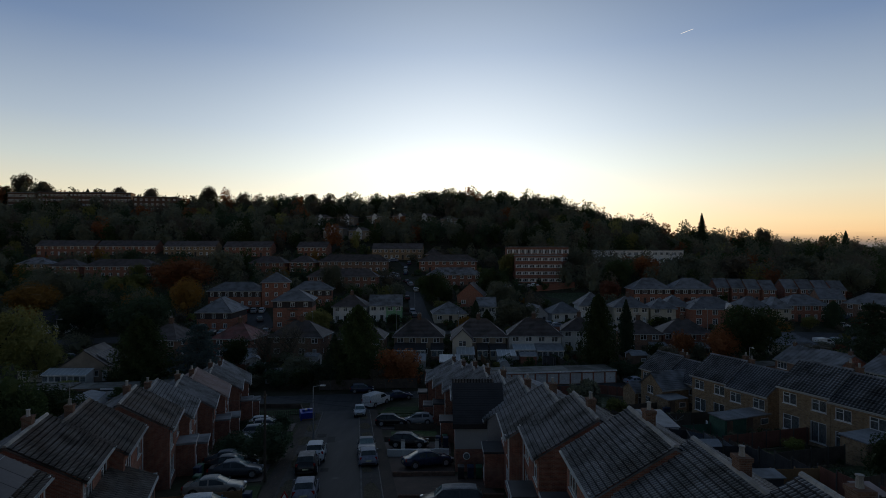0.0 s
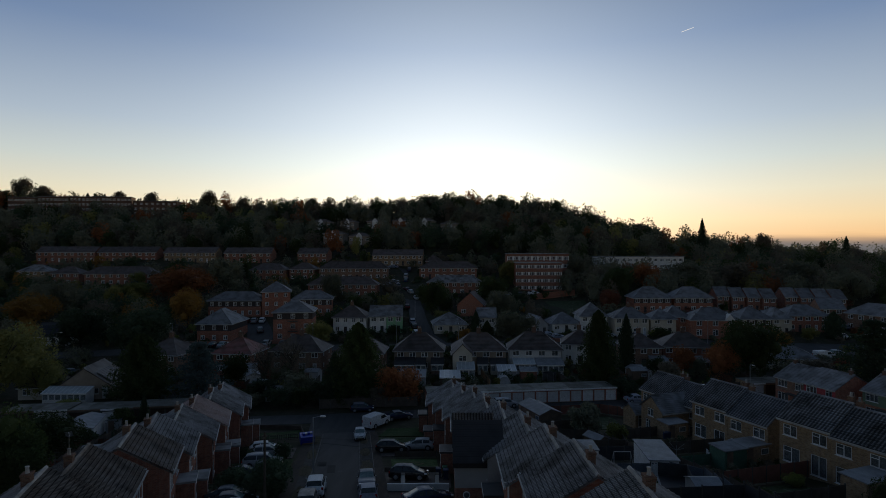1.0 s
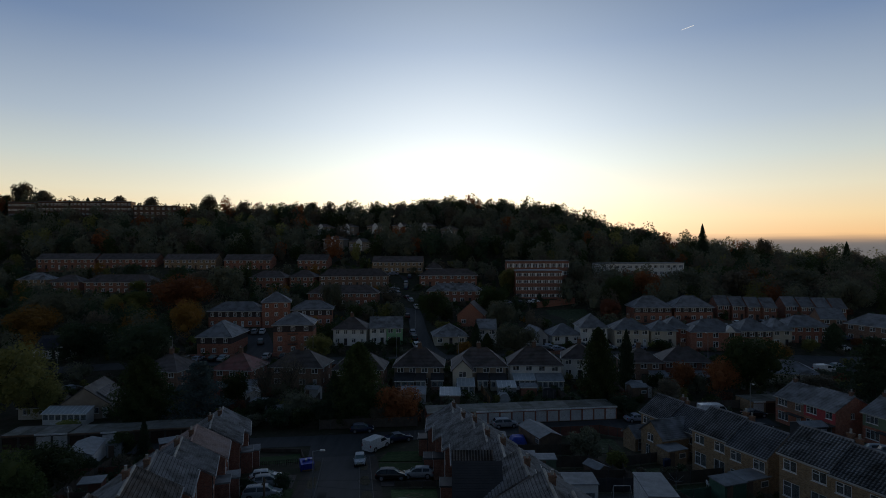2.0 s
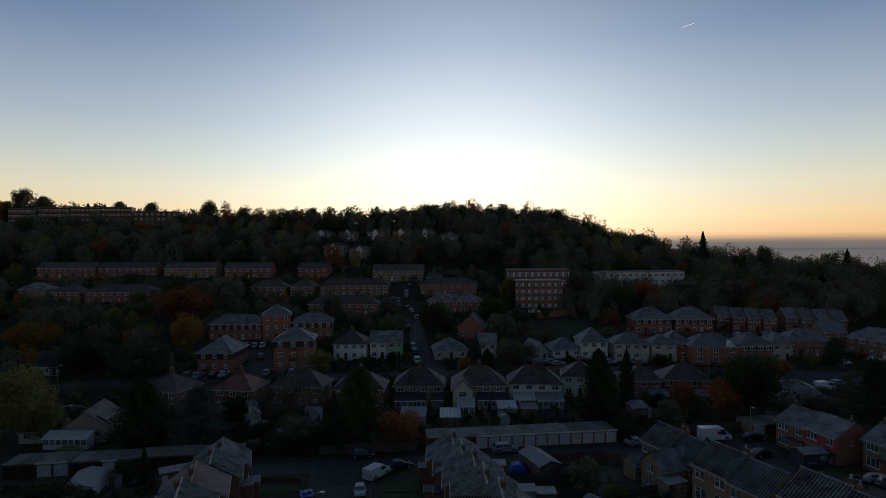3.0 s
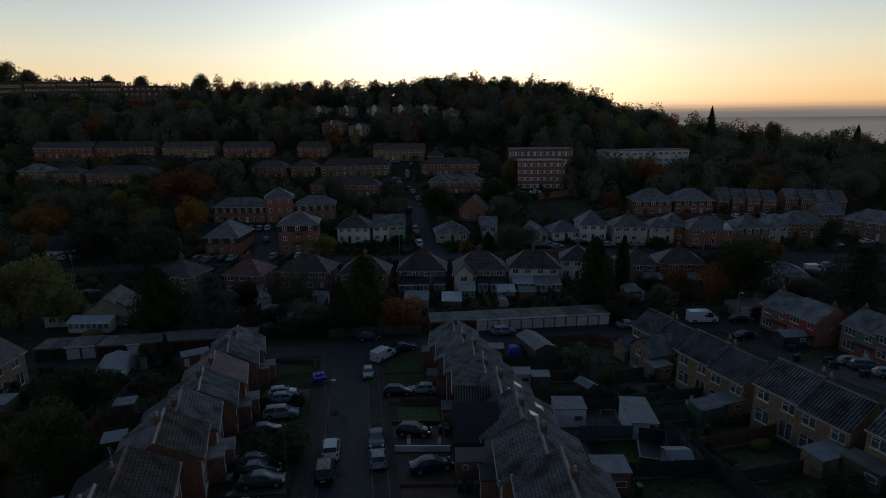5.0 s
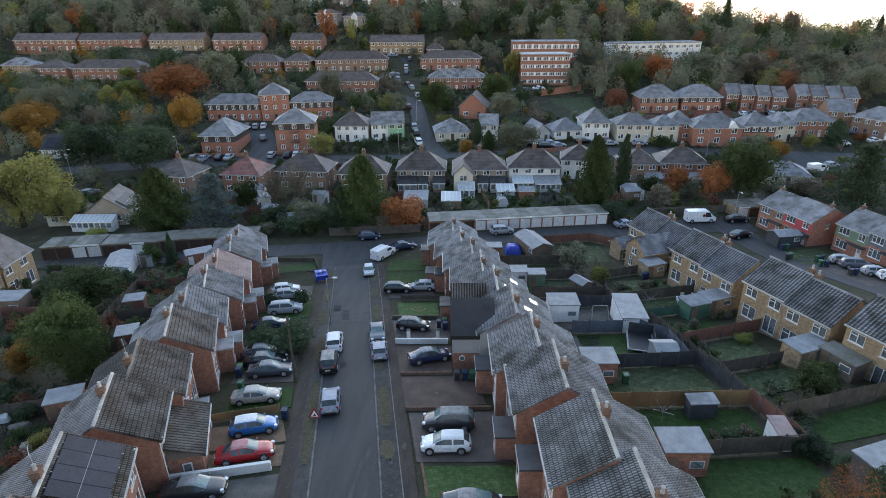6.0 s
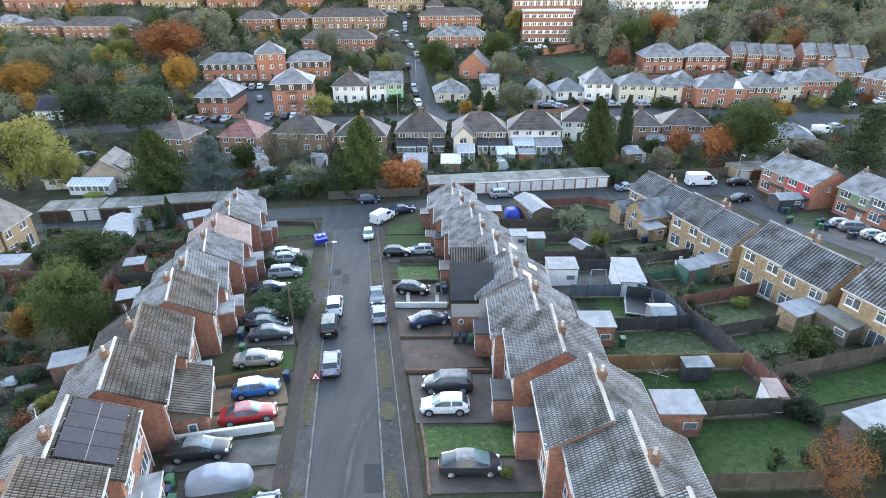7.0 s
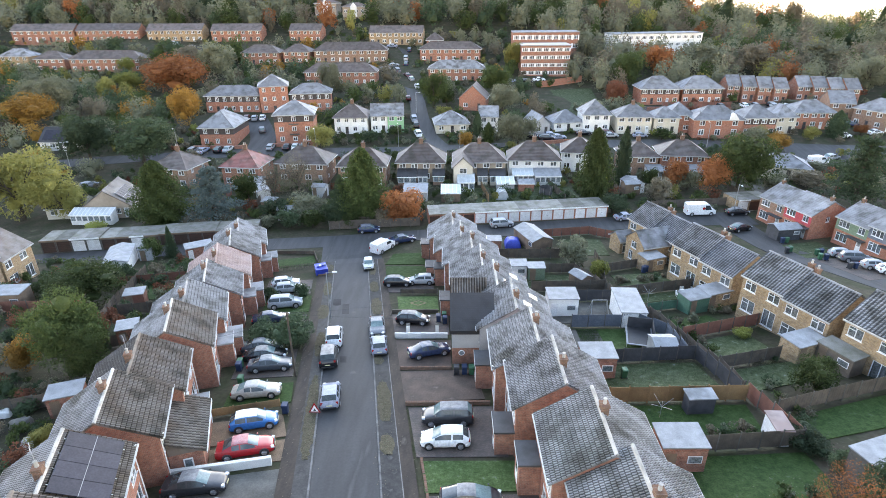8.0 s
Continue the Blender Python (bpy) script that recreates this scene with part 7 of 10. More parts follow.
fence([(15.2, 57.2), (22.9, 56.9), (25.2, 54.4), (25.3, 49.0)], BLUE_CLAD, 1.75, "slate-grey painted panel fence round a lawn")
fence([(16.8, 48.5), (26.1, 48.8)], FENCE_BLACK, 1.75, "charcoal panel fence with concrete posts")
fence([(26.1, 48.8), (26.5, 47.2), (27.3, 41.9)], FENCE_BLACK, 1.75, "charcoal panel fence with concrete posts")
fence([(15.2, 41.3), (27.5, 41.2)], FENCE_NEW, 1.75, "new golden wooden fence with feathered boards", post=FENCE_NEW)
fence([(27.7, 41.6), (28.6, 34.9)], FENCE_RED, 1.75, "red-brown panel fence with pale posts")
fence([(20.0, 34.2), (28.6, 34.7)], FENCE_GREY, 1.7, "grey weathered fence with bare rails")
fence([(16.8, 26.7), (28.4, 26.9)], FENCE_GREY, 1.5, "old brown fence below a lawn")
fence([(14.9, 65.4), (24.8, 64.5)], FENCE_BLACK, 1.75, "dark panel fence behind a shed")
fence([(12.2, 69.0), (22.2, 68.7), (22.5, 65.9)], FENCE_GREY, 1.7)
fence([(25.6, 57.5), (26.7, 50.0), (27.5, 46.7), (27.8, 42.2)], FENCE_GREY, 1.5, "weathered fence along a narrow garden lane")
fence([(22.3, 66.0), (25.6, 57.5)], FENCE_GREY, 1.6)
fence([(26.5, 53.3), (38.1, 56.9)], FENCE_RED, 1.7, "red-brown panel fence with pale posts between gardens")
fence([(27.6, 46.7), (34.6, 48.5)], FENCE_GREY, 1.6)
fence([(25.3, 61.0), (29.4, 61.9)], GREEN_PAINT, 1.3, "low green painted fence")
fence([(28.9, 38.8), (43.0, 43.1)], FENCE_GREY, 1.7)
fence([(22.3, 66.0), (35.2, 68.8)], FENCE_GREY, 1.6)
fence([(8.9, 84.4), (19.2, 83.6), (20.3, 89.9)], FENCE_GREY, 1.7)
fence([(12.4, 76.7), (19.6, 76.2), (21.9, 68.9)], FENCE_GREY, 1.6)
fence([(17.9, 93.9), (26.4, 95.2), (30.1, 92.4)], FENCE_RED, 1.6, "brown fence along the cross street")
fence([(23.8, 75.8), (30.1, 78.1)], FENCE_GREY, 1.5)
fence([(22.2, 68.0), (23.8, 75.8), (24.6, 83.6)], FENCE_GREY, 1.5)
fence([(-40.7, 40.2), (-35.8, 42.0)], FENCE_GREY, 1.6)
fence([(-57.3, 63.0), (-46.6, 63.7)], FENCE_RED, 1.7, "dark red fence across the back gardens")
fence([(-41.7, 62.6), (-33.0, 64.5)], FENCE_GREY, 1.6)
fence([(-47.9, 73.0), (-38.1, 76.2)], FENCE_RED, 1.4, "dark red fence across the back gardens")
fence([(-39.5, 52.9), (-32.8, 55.1)], FENCE_GREY, 1.6)
fence([(-41.6, 57.5), (-43.8, 65.7), (-46.0, 78.0)], FENCE_GREY, 1.6)
fence([(-21.6, 98.3), (-12.0, 99.4), (-4.6, 100.2)], FENCE_GREY, 1.8, "tall brown close-boarded fence along the cross street")
fence([(-20.7, 40.1), (-14.9, 41.6)], FENCE_NEW, 0.95, "low golden wooden fence beside a drive", post=FENCE_NEW)
fence([(-5.9, 69.1), (-0.8, 68.9)], FENCE_GREY, 0.8, "low slatted front fence")

# ---- sheds and outhouses ----
def shed(label, x, y, yaw, w, d, h, wall, roof, kind="flat", door=True, name="shed", glazed=False, rise=0.5, category="shed"):
    FOOT.append((x, y, max(w, d) / 2, w + 1.0, d + 1.0))
    z = min(ground(x - w / 3, y - d / 3), ground(x + w / 3, y + d / 3)) + 0.25
    root = thing(name, label, category, pose(x, y, z, 0, 0, yaw))
    bm = bmesh.new()
    n = max(4, int(h / 0.16))
    rings = []
    for i in range(n):
        for z_, o in ((-0.7 + (h + 0.7) * i / n, 0.018), (-0.7 + (h + 0.7) * (i + 0.96) / n, 0.0)):
            rings.append([(-w / 2 - o, -d / 2 - o, z_), (w / 2 + o, -d / 2 - o, z_), (w / 2 + o, d / 2 + o, z_), (-w / 2 - o, d / 2 + o, z_)])
    loft(bm, rings)
    if kind == "gable":
        prism(bm, [(-d / 2, h - 0.02), (d / 2, h - 0.02), (0, h + rise)], "x", -w / 2, w / 2)
    part("wall", bm, wall, root)
    rb = bmesh.new()
    if kind == "gable":
        prism(rb, [(-d / 2 - 0.15, h - 0.06), (0, h + rise + 0.02), (d / 2 + 0.15, h - 0.06), (d / 2 + 0.15, h + 0.02), (0, h + rise + 0.1), (-d / 2 - 0.15, h + 0.02)], "x", -w / 2 - 0.12, w / 2 + 0.12)
    else:
        prism(rb, [(-d / 2 - 0.15, h + 0.02), (d / 2 + 0.15, h + 0.14), (d / 2 + 0.15, h + 0.24), (-d / 2 - 0.15, h + 0.12)], "x", -w / 2 - 0.12, w / 2 + 0.12)
    part("roof", rb, roof, root)
    if door:
        part("door", boxed(-w / 2 + 0.25, -w / 2 + 1.05, -d / 2 - 0.05, -d / 2 - 0.008, -0.15, min(h - 0.1, 1.85)), UPVC if glazed else WOOD, root)
    if glazed or w > 3:
        win = part("window", boxed(w / 2 - 1.4, w / 2 - 0.3, -d / 2 - 0.04, -d / 2 - 0.008, 0.9, 1.6), UPVC, root)
        part("pane", boxed(w / 2 - 1.33, w / 2 - 0.37, -d / 2 - 0.055, -d / 2 - 0.042, 0.97, 1.53), GLASS, win)
    return root


shed("long white flat-roofed garden room with a frosted roof", 22.5, 59.7, -3, 2.9, 5.6, 2.3, WHITE_METAL, FROST_ROOF, glazed=True)
shed("grey metal shed with a frosted ridge roof", 23.2, 50.1, 0, 2.3, 2.4, 1.5, STEEL, FROST_ROOF, "gable", rise=0.4)
shed("brick kitchen extension with a white flat roof", 15.4, 46.7, 0, 3.2, 2.4, 2.4, RED_BRICK, FROST_ROOF, name="extension", category="extension")
shed("white kitchen extension with a frosted flat roof", 14.9, 61.9, 0, 3.6, 2.7, 2.4, WHITE_RENDER, FROST_ROOF, glazed=True, name="extension", category="extension")
shed("green painted shed with a frosted felt roof", 31.1, 61.5, 18, 2.9, 2.2, 1.9, GREEN_PAINT, FELT)
shed("cream brick outhouse with a frosted flat roof", 34.4, 63.2, 20, 3.6, 2.2, 1.9, YELLOW_BRICK, FROST_ROOF)
shed("small brick outhouse with a frosted flat roof", 37.0, 49.0, 20, 3.8, 2.2, 2.0, YELLOW_BRICK, FROST_ROOF)
shed("brick outhouse with a white flat roof", 18.1, 33.1, 0, 3.3, 2.3, 2.4, RED_BRICK, FROST_ROOF, name="extension", category="extension")
shed("black plastic garden store with a frosted lid", 22.6, 39.8, 2, 2.3, 1.1, 1.5, FENCE_BLACK, FELT, door=False)
shed("small pink-roofed metal store by the fence", 27.1, 35.7, -3, 1.2, 2.0, 1.5, WHITE_METAL, TILE_PINK, door=False)
shed("grey block garden room with a pale flat roof", 32.3, 30.3, 18, 4.8, 3.6, 2.2, CONCRETE, FROST_ROOF)
shed("timber carport with a white ridge roof", 15.5, 90.6, -70, 7.0, 3.8, 1.9, WOOD, FROST_ROOF, "gable", rise=0.7, name="carport", category="carport")
shed("white garden office with a flat roof", 11.1, 75.3, 0, 2.4, 2.0, 2.0, WHITE_METAL, FROST_ROOF, glazed=True)
shed("pale green garden shed", 13.6, 74.4, 0, 2.4, 1.7, 1.8, GREEN_CLAD, FROST_ROOF)
shed("small shed with a frosted ridge roof", 19.4, 71.3, -60, 2.6, 1.8, 1.4, WOOD, FROST_ROOF, "gable", rise=0.4)
shed("brick outhouse with a pale flat roof", 8.4, 87.9, 0, 2.6, 1.9, 2.0, RED_BRICK, FROST_ROOF)
shed("yellow-brick outhouse with a blue door and frosted roof", 31.4, 77.2, 20, 3.2, 2.2, 2.0, YELLOW_BRICK, FROST_ROOF)
shed("white garage with a frosted ridge roof", -52.1, 81.9, -72, 7.0, 3.6, 2.0, WHITE_METAL, FROST_ROOF, "gable", rise=0.5, name="garage", category="garage")
shed("small lean-to with a frosted roof", -49.6, 85.4, 10, 2.0, 1.8, 1.9, GREY_RENDER, FROST_ROOF)
shed("outhouse with a frosted flat roof", -34.1, 41.3, 20, 2.8, 2.0, 2.1, RED_BRICK, FROST_ROOF)
shed("outhouse with a frosted sheet roof", -36.0, 55.1, 20, 2.2, 2.0, 2.1, RED_BRICK, FROST_ROOF)
shed("brick outhouse with a pale blue roof", -41.1, 86.2, 30, 4.2, 2.2, 2.1, RED_BRICK, FROST_ROOF, glazed=True)
shed("brown garden shed with a pale roof", -41.3, 66.3, 15, 2.4, 1.8, 1.7, FENCE_RED, FROST_ROOF)
shed("low outhouse with a frosted flat roof", -57.8, 65.3, 5, 5.0, 2.6, 2.2, WOOD, FROST_ROOF)
r_s = random.Random(3)
for x, y in [(-27, 117), (-35.6, 108.6), (41.5, 121), (-31.3, 104.5), (40.5, 117.5)]:
    shed("garden outhouse with a frosted pale roof behind the semis", x, y, r_s.uniform(-20, 20), r_s.uniform(2.2, 3.6), r_s.uniform(1.8, 2.6), r_s.uniform(1.8, 2.3), r_s.choice([GREY_RENDER, WOOD, GREY_RENDER, WOOD]), r_s.choice([FROST_ROOF, FELT]), r_s.choice(["flat", "gable"]))
# rear wing of the end yellow house
house("yellow-brick rear wing with a tiled ridge roof", 33.0, 81.4, 17, 6.8, 4.6, 3.9, 5.6, YELLOW_BRICK, TILE_GREY, "gable", [("L", 1.4, 2.6, 1.3, 1.1), ("F", 4.6, 2.6, 0.8, 1.0), ("L", 1.0, 0.5, 1.0, 1.5)], [], name="extension", category="extension")
house("small yellow-brick lean-to with a white gable", 30.3, 87.4, 15, 3.2, 3.2, 2.6, 3.6, YELLOW_BRICK, TILE_GREY, "gable", [("F", 0.5, 0.3, 2.2, 1.8)], [], name="extension", category="extension")


def lean_block(label, x0, x1, y0, y1, z, lo, hi, wall, tile, lower=None, port=False):
    """A two-storey front extension with one roof slope falling towards the south."""
    root = thing("extension", label, "extension", pose((x0 + x1) / 2, (y0 + y1) / 2, z))
    w, d = x1 - x0, y1 - y0
    bm = bmesh.new()
    prism(bm, [(-d / 2, 2.3 if lower else -2.0), (d / 2, 2.3 if lower else -2.0), (d / 2, hi), (-d / 2, lo)], "x", -w / 2, w / 2)
    part("wall", bm, wall, root)
    if lower:
        part("lower_wall", boxed(-w / 2 + 0.02, w / 2 - 0.02, -d / 2 + 0.02, d / 2 - 0.02, -2.0, 2.3), lower, root)
    rb = bmesh.new()
    k = (hi - lo) / d
    slope(rb, (-w / 2 - 0.2, -d / 2 - 0.3, lo - 0.3 * k + 0.14), (w / 2, -d / 2 - 0.3, lo - 0.3 * k + 0.14), (w / 2, d / 2, hi + 0.14), (-w / 2 - 0.2, d / 2, hi + 0.14), 0.22, 0.3 if tile is TILE_BROWN else 0.0, 0.02)
    prism(rb, [(-d / 2 - 0.28, lo - 0.3 * k), (d / 2, hi), (d / 2, hi + 0.12), (-d / 2 - 0.28, lo - 0.3 * k + 0.12)], "x", -w / 2 - 0.18, w / 2)
    part("roof", rb, [tile, SHADED_PANS[tile.name]], root)
    part("fascia", boxed(-w / 2 - 0.2, w / 2, -d / 2 - 0.34, -d / 2 - 0.3, lo - 0.55, lo - 0.12), BLACK_TRIM, root)
    if port:
        bm = bmesh.new()
        tube(bm, (-w / 2 + 1.0, -d / 2 - 0.05, 1.7), (-w / 2 + 1.0, -d / 2 + 0.02, 1.7), 0.32, 0.32, 20)
        pw = part("window", bm, UPVC, root, "round white porthole window")
        bm = bmesh.new()
        tube(bm, (-w / 2 + 1.0, -d / 2 - 0.07, 1.7), (-w / 2 + 1.0, -d / 2 - 0.052, 1.7), 0.24, 0.24, 20)
        part("pane", bm, GLASS, pw)
    return root


lean_block("front extension with a black slate roof and porthole window", 1.05, 5.4, 49.1, 51.4, 4.75, 4.7, 7.4, GREY_RENDER, TILE_DARK, RED_BRICK, True)
lean_block("front extension with a brown tiled roof", 1.1, 5.0, 54.4, 56.2, 3.9, 5.4, 7.5, RED_BRICK, TILE_BROWN)

# ---- solar panels on two roofs ----
def solar_array(x, y, yaw, d, he, hr, cols, rows, pw, ph, label, z, side=-1, shift=0.0):
    run = math.hypot(d / 2, hr - he)
    tilt = math.degrees(math.atan2(hr - he, d / 2))
    root = thing("solar_array", label, "solar panels", pose(x, y, z, 0, 0, yaw))
    me = mesh_of("solar_panel", bevelled(boxed(-pw / 2 + 0.015, pw / 2 - 0.015, 0.015, ph - 0.015, 0.06, 0.10), 0.006), SOLAR)
    for c in range(cols):
        for r in range(rows):
            m = pose(shift + (c - (cols - 1) / 2) * pw, -d / 2, he, tilt, 0, 0) @ pose(0, 0.35 + r * ph, 0.05)
            part("solar_panel", me, None, root, at=m)
    if rows == 2 and cols == 4:
        part("rail", boxed(-cols * pw / 2, cols * pw / 2, -0.018, 0.018, 0.09, 0.108), FELT, root, "pale cover strip", at=pose(shift, -d / 2, he, tilt, 0, 0) @ pose(0, 0.35 + ph, 0.05))
    for c in range(cols):
        part("rail", boxed(-0.02, 0.02, 0.25, 0.45 + rows * ph, 0.02, 0.06), STEEL, root, at=pose(shift + (c - (cols - 1) / 2) * pw, -d / 2, he, tilt, 0, 0))


solar_array(-23.7, 25.9, 108, 7.2, 5.2, 7.4, 4, 2, 1.3, 1.72, "black solar panels on a brown tiled roof", 7.34, shift=0.35)
solar_array(-104.5, 153.25, -0.6, 8, 2.7, 5.6, 7, 2, 1.05, 1.7, "dark solar panels on a bungalow roof", ground(-104.5, 149.25))

# tile-roofed front wing of one terrace house
fw = thing("front_wing", "single-storey brick front wing with a mossy tiled roof", "extension", pose(-24.8, 33.6, 6.35, 0, 0, 108))
part("wall", boxed(-2.3, 3.7, -6.1, -3.61, -1.6, 2.3), RED_BRICK, fw)
bm = bmesh.new()
slope(bm, (-2.5, -6.4, 2.35), (3.9, -6.4, 2.35), (3.9, -3.62, 3.6), (-2.5, -3.62, 3.6), 0.32, 0.31)
prism(bm, [(-6.38, 2.2), (-3.62, 3.45), (-3.62, 3.56), (-6.38, 2.32)], "x", -2.48, 3.88)
prism(bm, [(-6.08, 2.3), (-3.64, 2.3), (-3.64, 3.44)], "x", -2.3, 3.7)
part("roof", bm, [TILE_BROWN, SHADED_PANS["brown_tile"]], fw)
part("fascia", boxed(-2.5, 3.9, -6.46, -6.4, 2.1, 2.33), UPVC, fw)
wv = part("window", boxed(-2.36, -2.3, -5.3, -4.6, 0.9, 1.8), UPVC, fw)
part("pane", boxed(-2.38, -2.362, -5.2, -4.7, 1.0, 1.7), GLASS, wv)

TAR = material("fresh_tar", (0.043, 0.042, 0.042), (0.053, 0.052, 0.052), 0.9, scale=3, fine=8, bump=0.1, spec=0.12, grain=0.15)


# ---- front gardens and drives ----
def strip(name, pts, mat, label, lift=0.05, category="ground"):
    return sheet(name, pts, mat, lift, label, 1.5, category)


strip("lawn", [(-1.1, 30.2), (5.6, 30.3), (5.8, 33.6), (-1.5, 33.7)], FRONT_LAWN, "small green front lawn", 0.07, "lawn")
strip("drive", [(-0.8, 26.7), (7.3, 26.8), (7.3, 30.0), (-1.0, 29.9)], DRIVE, "dark paved drive", 0.05, "drive")
strip("drive", [(-1.9, 34.2), (5.4, 34.1), (5.1, 41.1), (-3.0, 41.1)], DRIVE, "block-paved drive beside the houses", 0.06, "drive")
strip("drive", [(-3.5, 42.1), (4.1, 42.3), (3.3, 47.7), (-4.5, 47.7)], DRIVE_PLAIN, "worn reddish concrete drive", 0.05, "drive")
strip("drive", [(-4.5, 48.5), (1.0, 48.4), (1.0, 54.5), (-5.5, 54.9)], DRIVE_PLAIN, "curved worn concrete drive", 0.05, "drive")
strip("drive", [(-5.7, 56.1), (0.8, 55.9), (0.8, 61.8), (-6.7, 62.1)], DRIVE, "paved drive with bins", 0.05, "drive")
strip("lawn", [(-5.7, 63.3), (-0.5, 63.1), (-0.8, 67.9), (-6.3, 68.1)], FRONT_LAWN, "square lawn with a diamond flower bed", 0.07, "lawn")
strip("drive", [(-7.8, 69.8), (-1.2, 69.5), (-1.6, 74.8), (-8.4, 75.1)], DRIVE, "paved drive behind a slatted fence", 0.05, "drive")
strip("lawn", [(-8.6, 76.0), (-2.2, 75.7), (-2.6, 80.7), (-9.2, 80.9)], LAWN, "front lawn with a conifer", 0.07, "lawn")
strip("lawn", [(-9.4, 81.9), (-3.0, 81.7), (-3.4, 87.4), (-8.6, 87.0)], LAWN, "front lawn by the junction", 0.07, "lawn")
strip("drive", [(-20.0, 35.8), (-13.1, 37.2), (-14.3, 40.4), (-20.3, 39.3)], GRAVEL, "gravel drive with a golden fence", 0.06, "drive")
strip("drive", [(-18.2, 33.2), (-12.3, 34.1), (-13.0, 36.8), (-19.0, 35.5)], GRAVEL, "gravel drive", 0.06, "drive")
strip("drive", [(-20.2, 29.0), (-11.7, 29.8), (-12.3, 33.1), (-21.0, 31.6)], CONCRETE, "cracked concrete drive", 0.05, "drive")
strip("drive", [(-17.6, 24.8), (-11.1, 25.9), (-11.6, 29.4), (-18.6, 28.3)], DRIVE, "dark paved drive", 0.05, "drive")
strip("lawn", [(-20.3, 41.8), (-14.1, 42.4), (-14.8, 45.9), (-20.7, 45.3)], LAWN, "worn grass drive", 0.06, "lawn")
strip("drive", [(-21.4, 46.7), (-15.2, 47.1), (-16.2, 53.0), (-22.3, 53.1)], DRIVE, "dark drive under a hedge", 0.05, "drive")
strip("drive", [(-22.9, 58.5), (-16.9, 58.8), (-17.5, 62.8), (-23.6, 62.7)], DRIVE, "dark drive", 0.05, "drive")
strip("lawn", [(-23.6, 63.5), (-17.5, 63.6), (-18.4, 69.3), (-24.5, 68.9)], LAWN, "front lawn with small conifers", 0.07, "lawn")
strip("drive", [(-25.3, 69.8), (-18.8, 70.0), (-19.7, 75.7), (-26.2, 75.3)], DRIVE, "paved drive", 0.05, "drive")
strip("lawn", [(-26.4, 80.9), (-20.7, 82.6), (-22.1, 86.8), (-27.8, 84.7)], LAWN, "corner lawn at the junction", 0.07, "lawn")
r_v = random.Random(21)
blades, litter = [], []


def verge(side, a, b, o0, o1):
    """A ragged strip of worn grass between kerb and path, thin at both ends."""
    bm, rows = bmesh.new(), []
    n = max(4, int((b - a) / 0.35))
    for i in range(n + 1):
        y, f = a + (b - a) * i / n, math.sin(math.pi * min(0.97, max(0.03, i / n))) ** 0.3
        mid = (o0 + o1) / 2 + r_v.uniform(-0.08, 0.08)
        half = (o1 + 0.3 - o0) / 2 * f
        row = []
        for k in range(4):
            o = side * (mid + half * (k / 1.5 - 1) + r_v.uniform(-0.07, 0.07))
            x = street_x(y) + o
            row.append(bm.verts.new((x, y, ground(x, y) + (0.10 if k in (0, 3) else 0.15 + r_v.uniform(0, 0.02)))))
            blades.extend((x + r_v.uniform(-0.2, 0.2), y + r_v.uniform(-0.2, 0.2)) for _ in range(3 if k in (1, 2) else 1))
        rows.append(row)
    for p, q in zip(rows, rows[1:]):
        for k in range(3):
            bm.faces.new((p[k], p[k + 1], q[k + 1], q[k]))
    bmesh.ops.recalc_face_normals(bm, faces=bm.faces[:])
    tagged(new("verge", mesh_of("verge", bm, VERGE, True)), "ragged worn grass verge beside the kerb", "verge", kind="structure")


for a, b, o in [(22, 27, 3.9), (34, 47, 3.7), (51, 57, 3.8), (61, 65.5, 4.2), (69, 74, 3.9), (77, 82, 3.7)]:
    verge(-1, a, b, 2.85, o)
for a, b, o in [(24, 29, 3.7), (34.5, 37, 3.9), (39, 45.5, 4.0), (49, 51, 3.6), (62, 67.5, 4.1), (70, 74, 4.0), (77, 82.5, 3.8)]:
    verge(1, a, b, 2.85, o)
for o in (4.22,):
    ribbon("kerb", STREET[:-1] + [(street_x(84), 84)], o - 0.04, o + 0.04, KERB, 0.122, "thin concrete edging beside the footpath", "kerb")
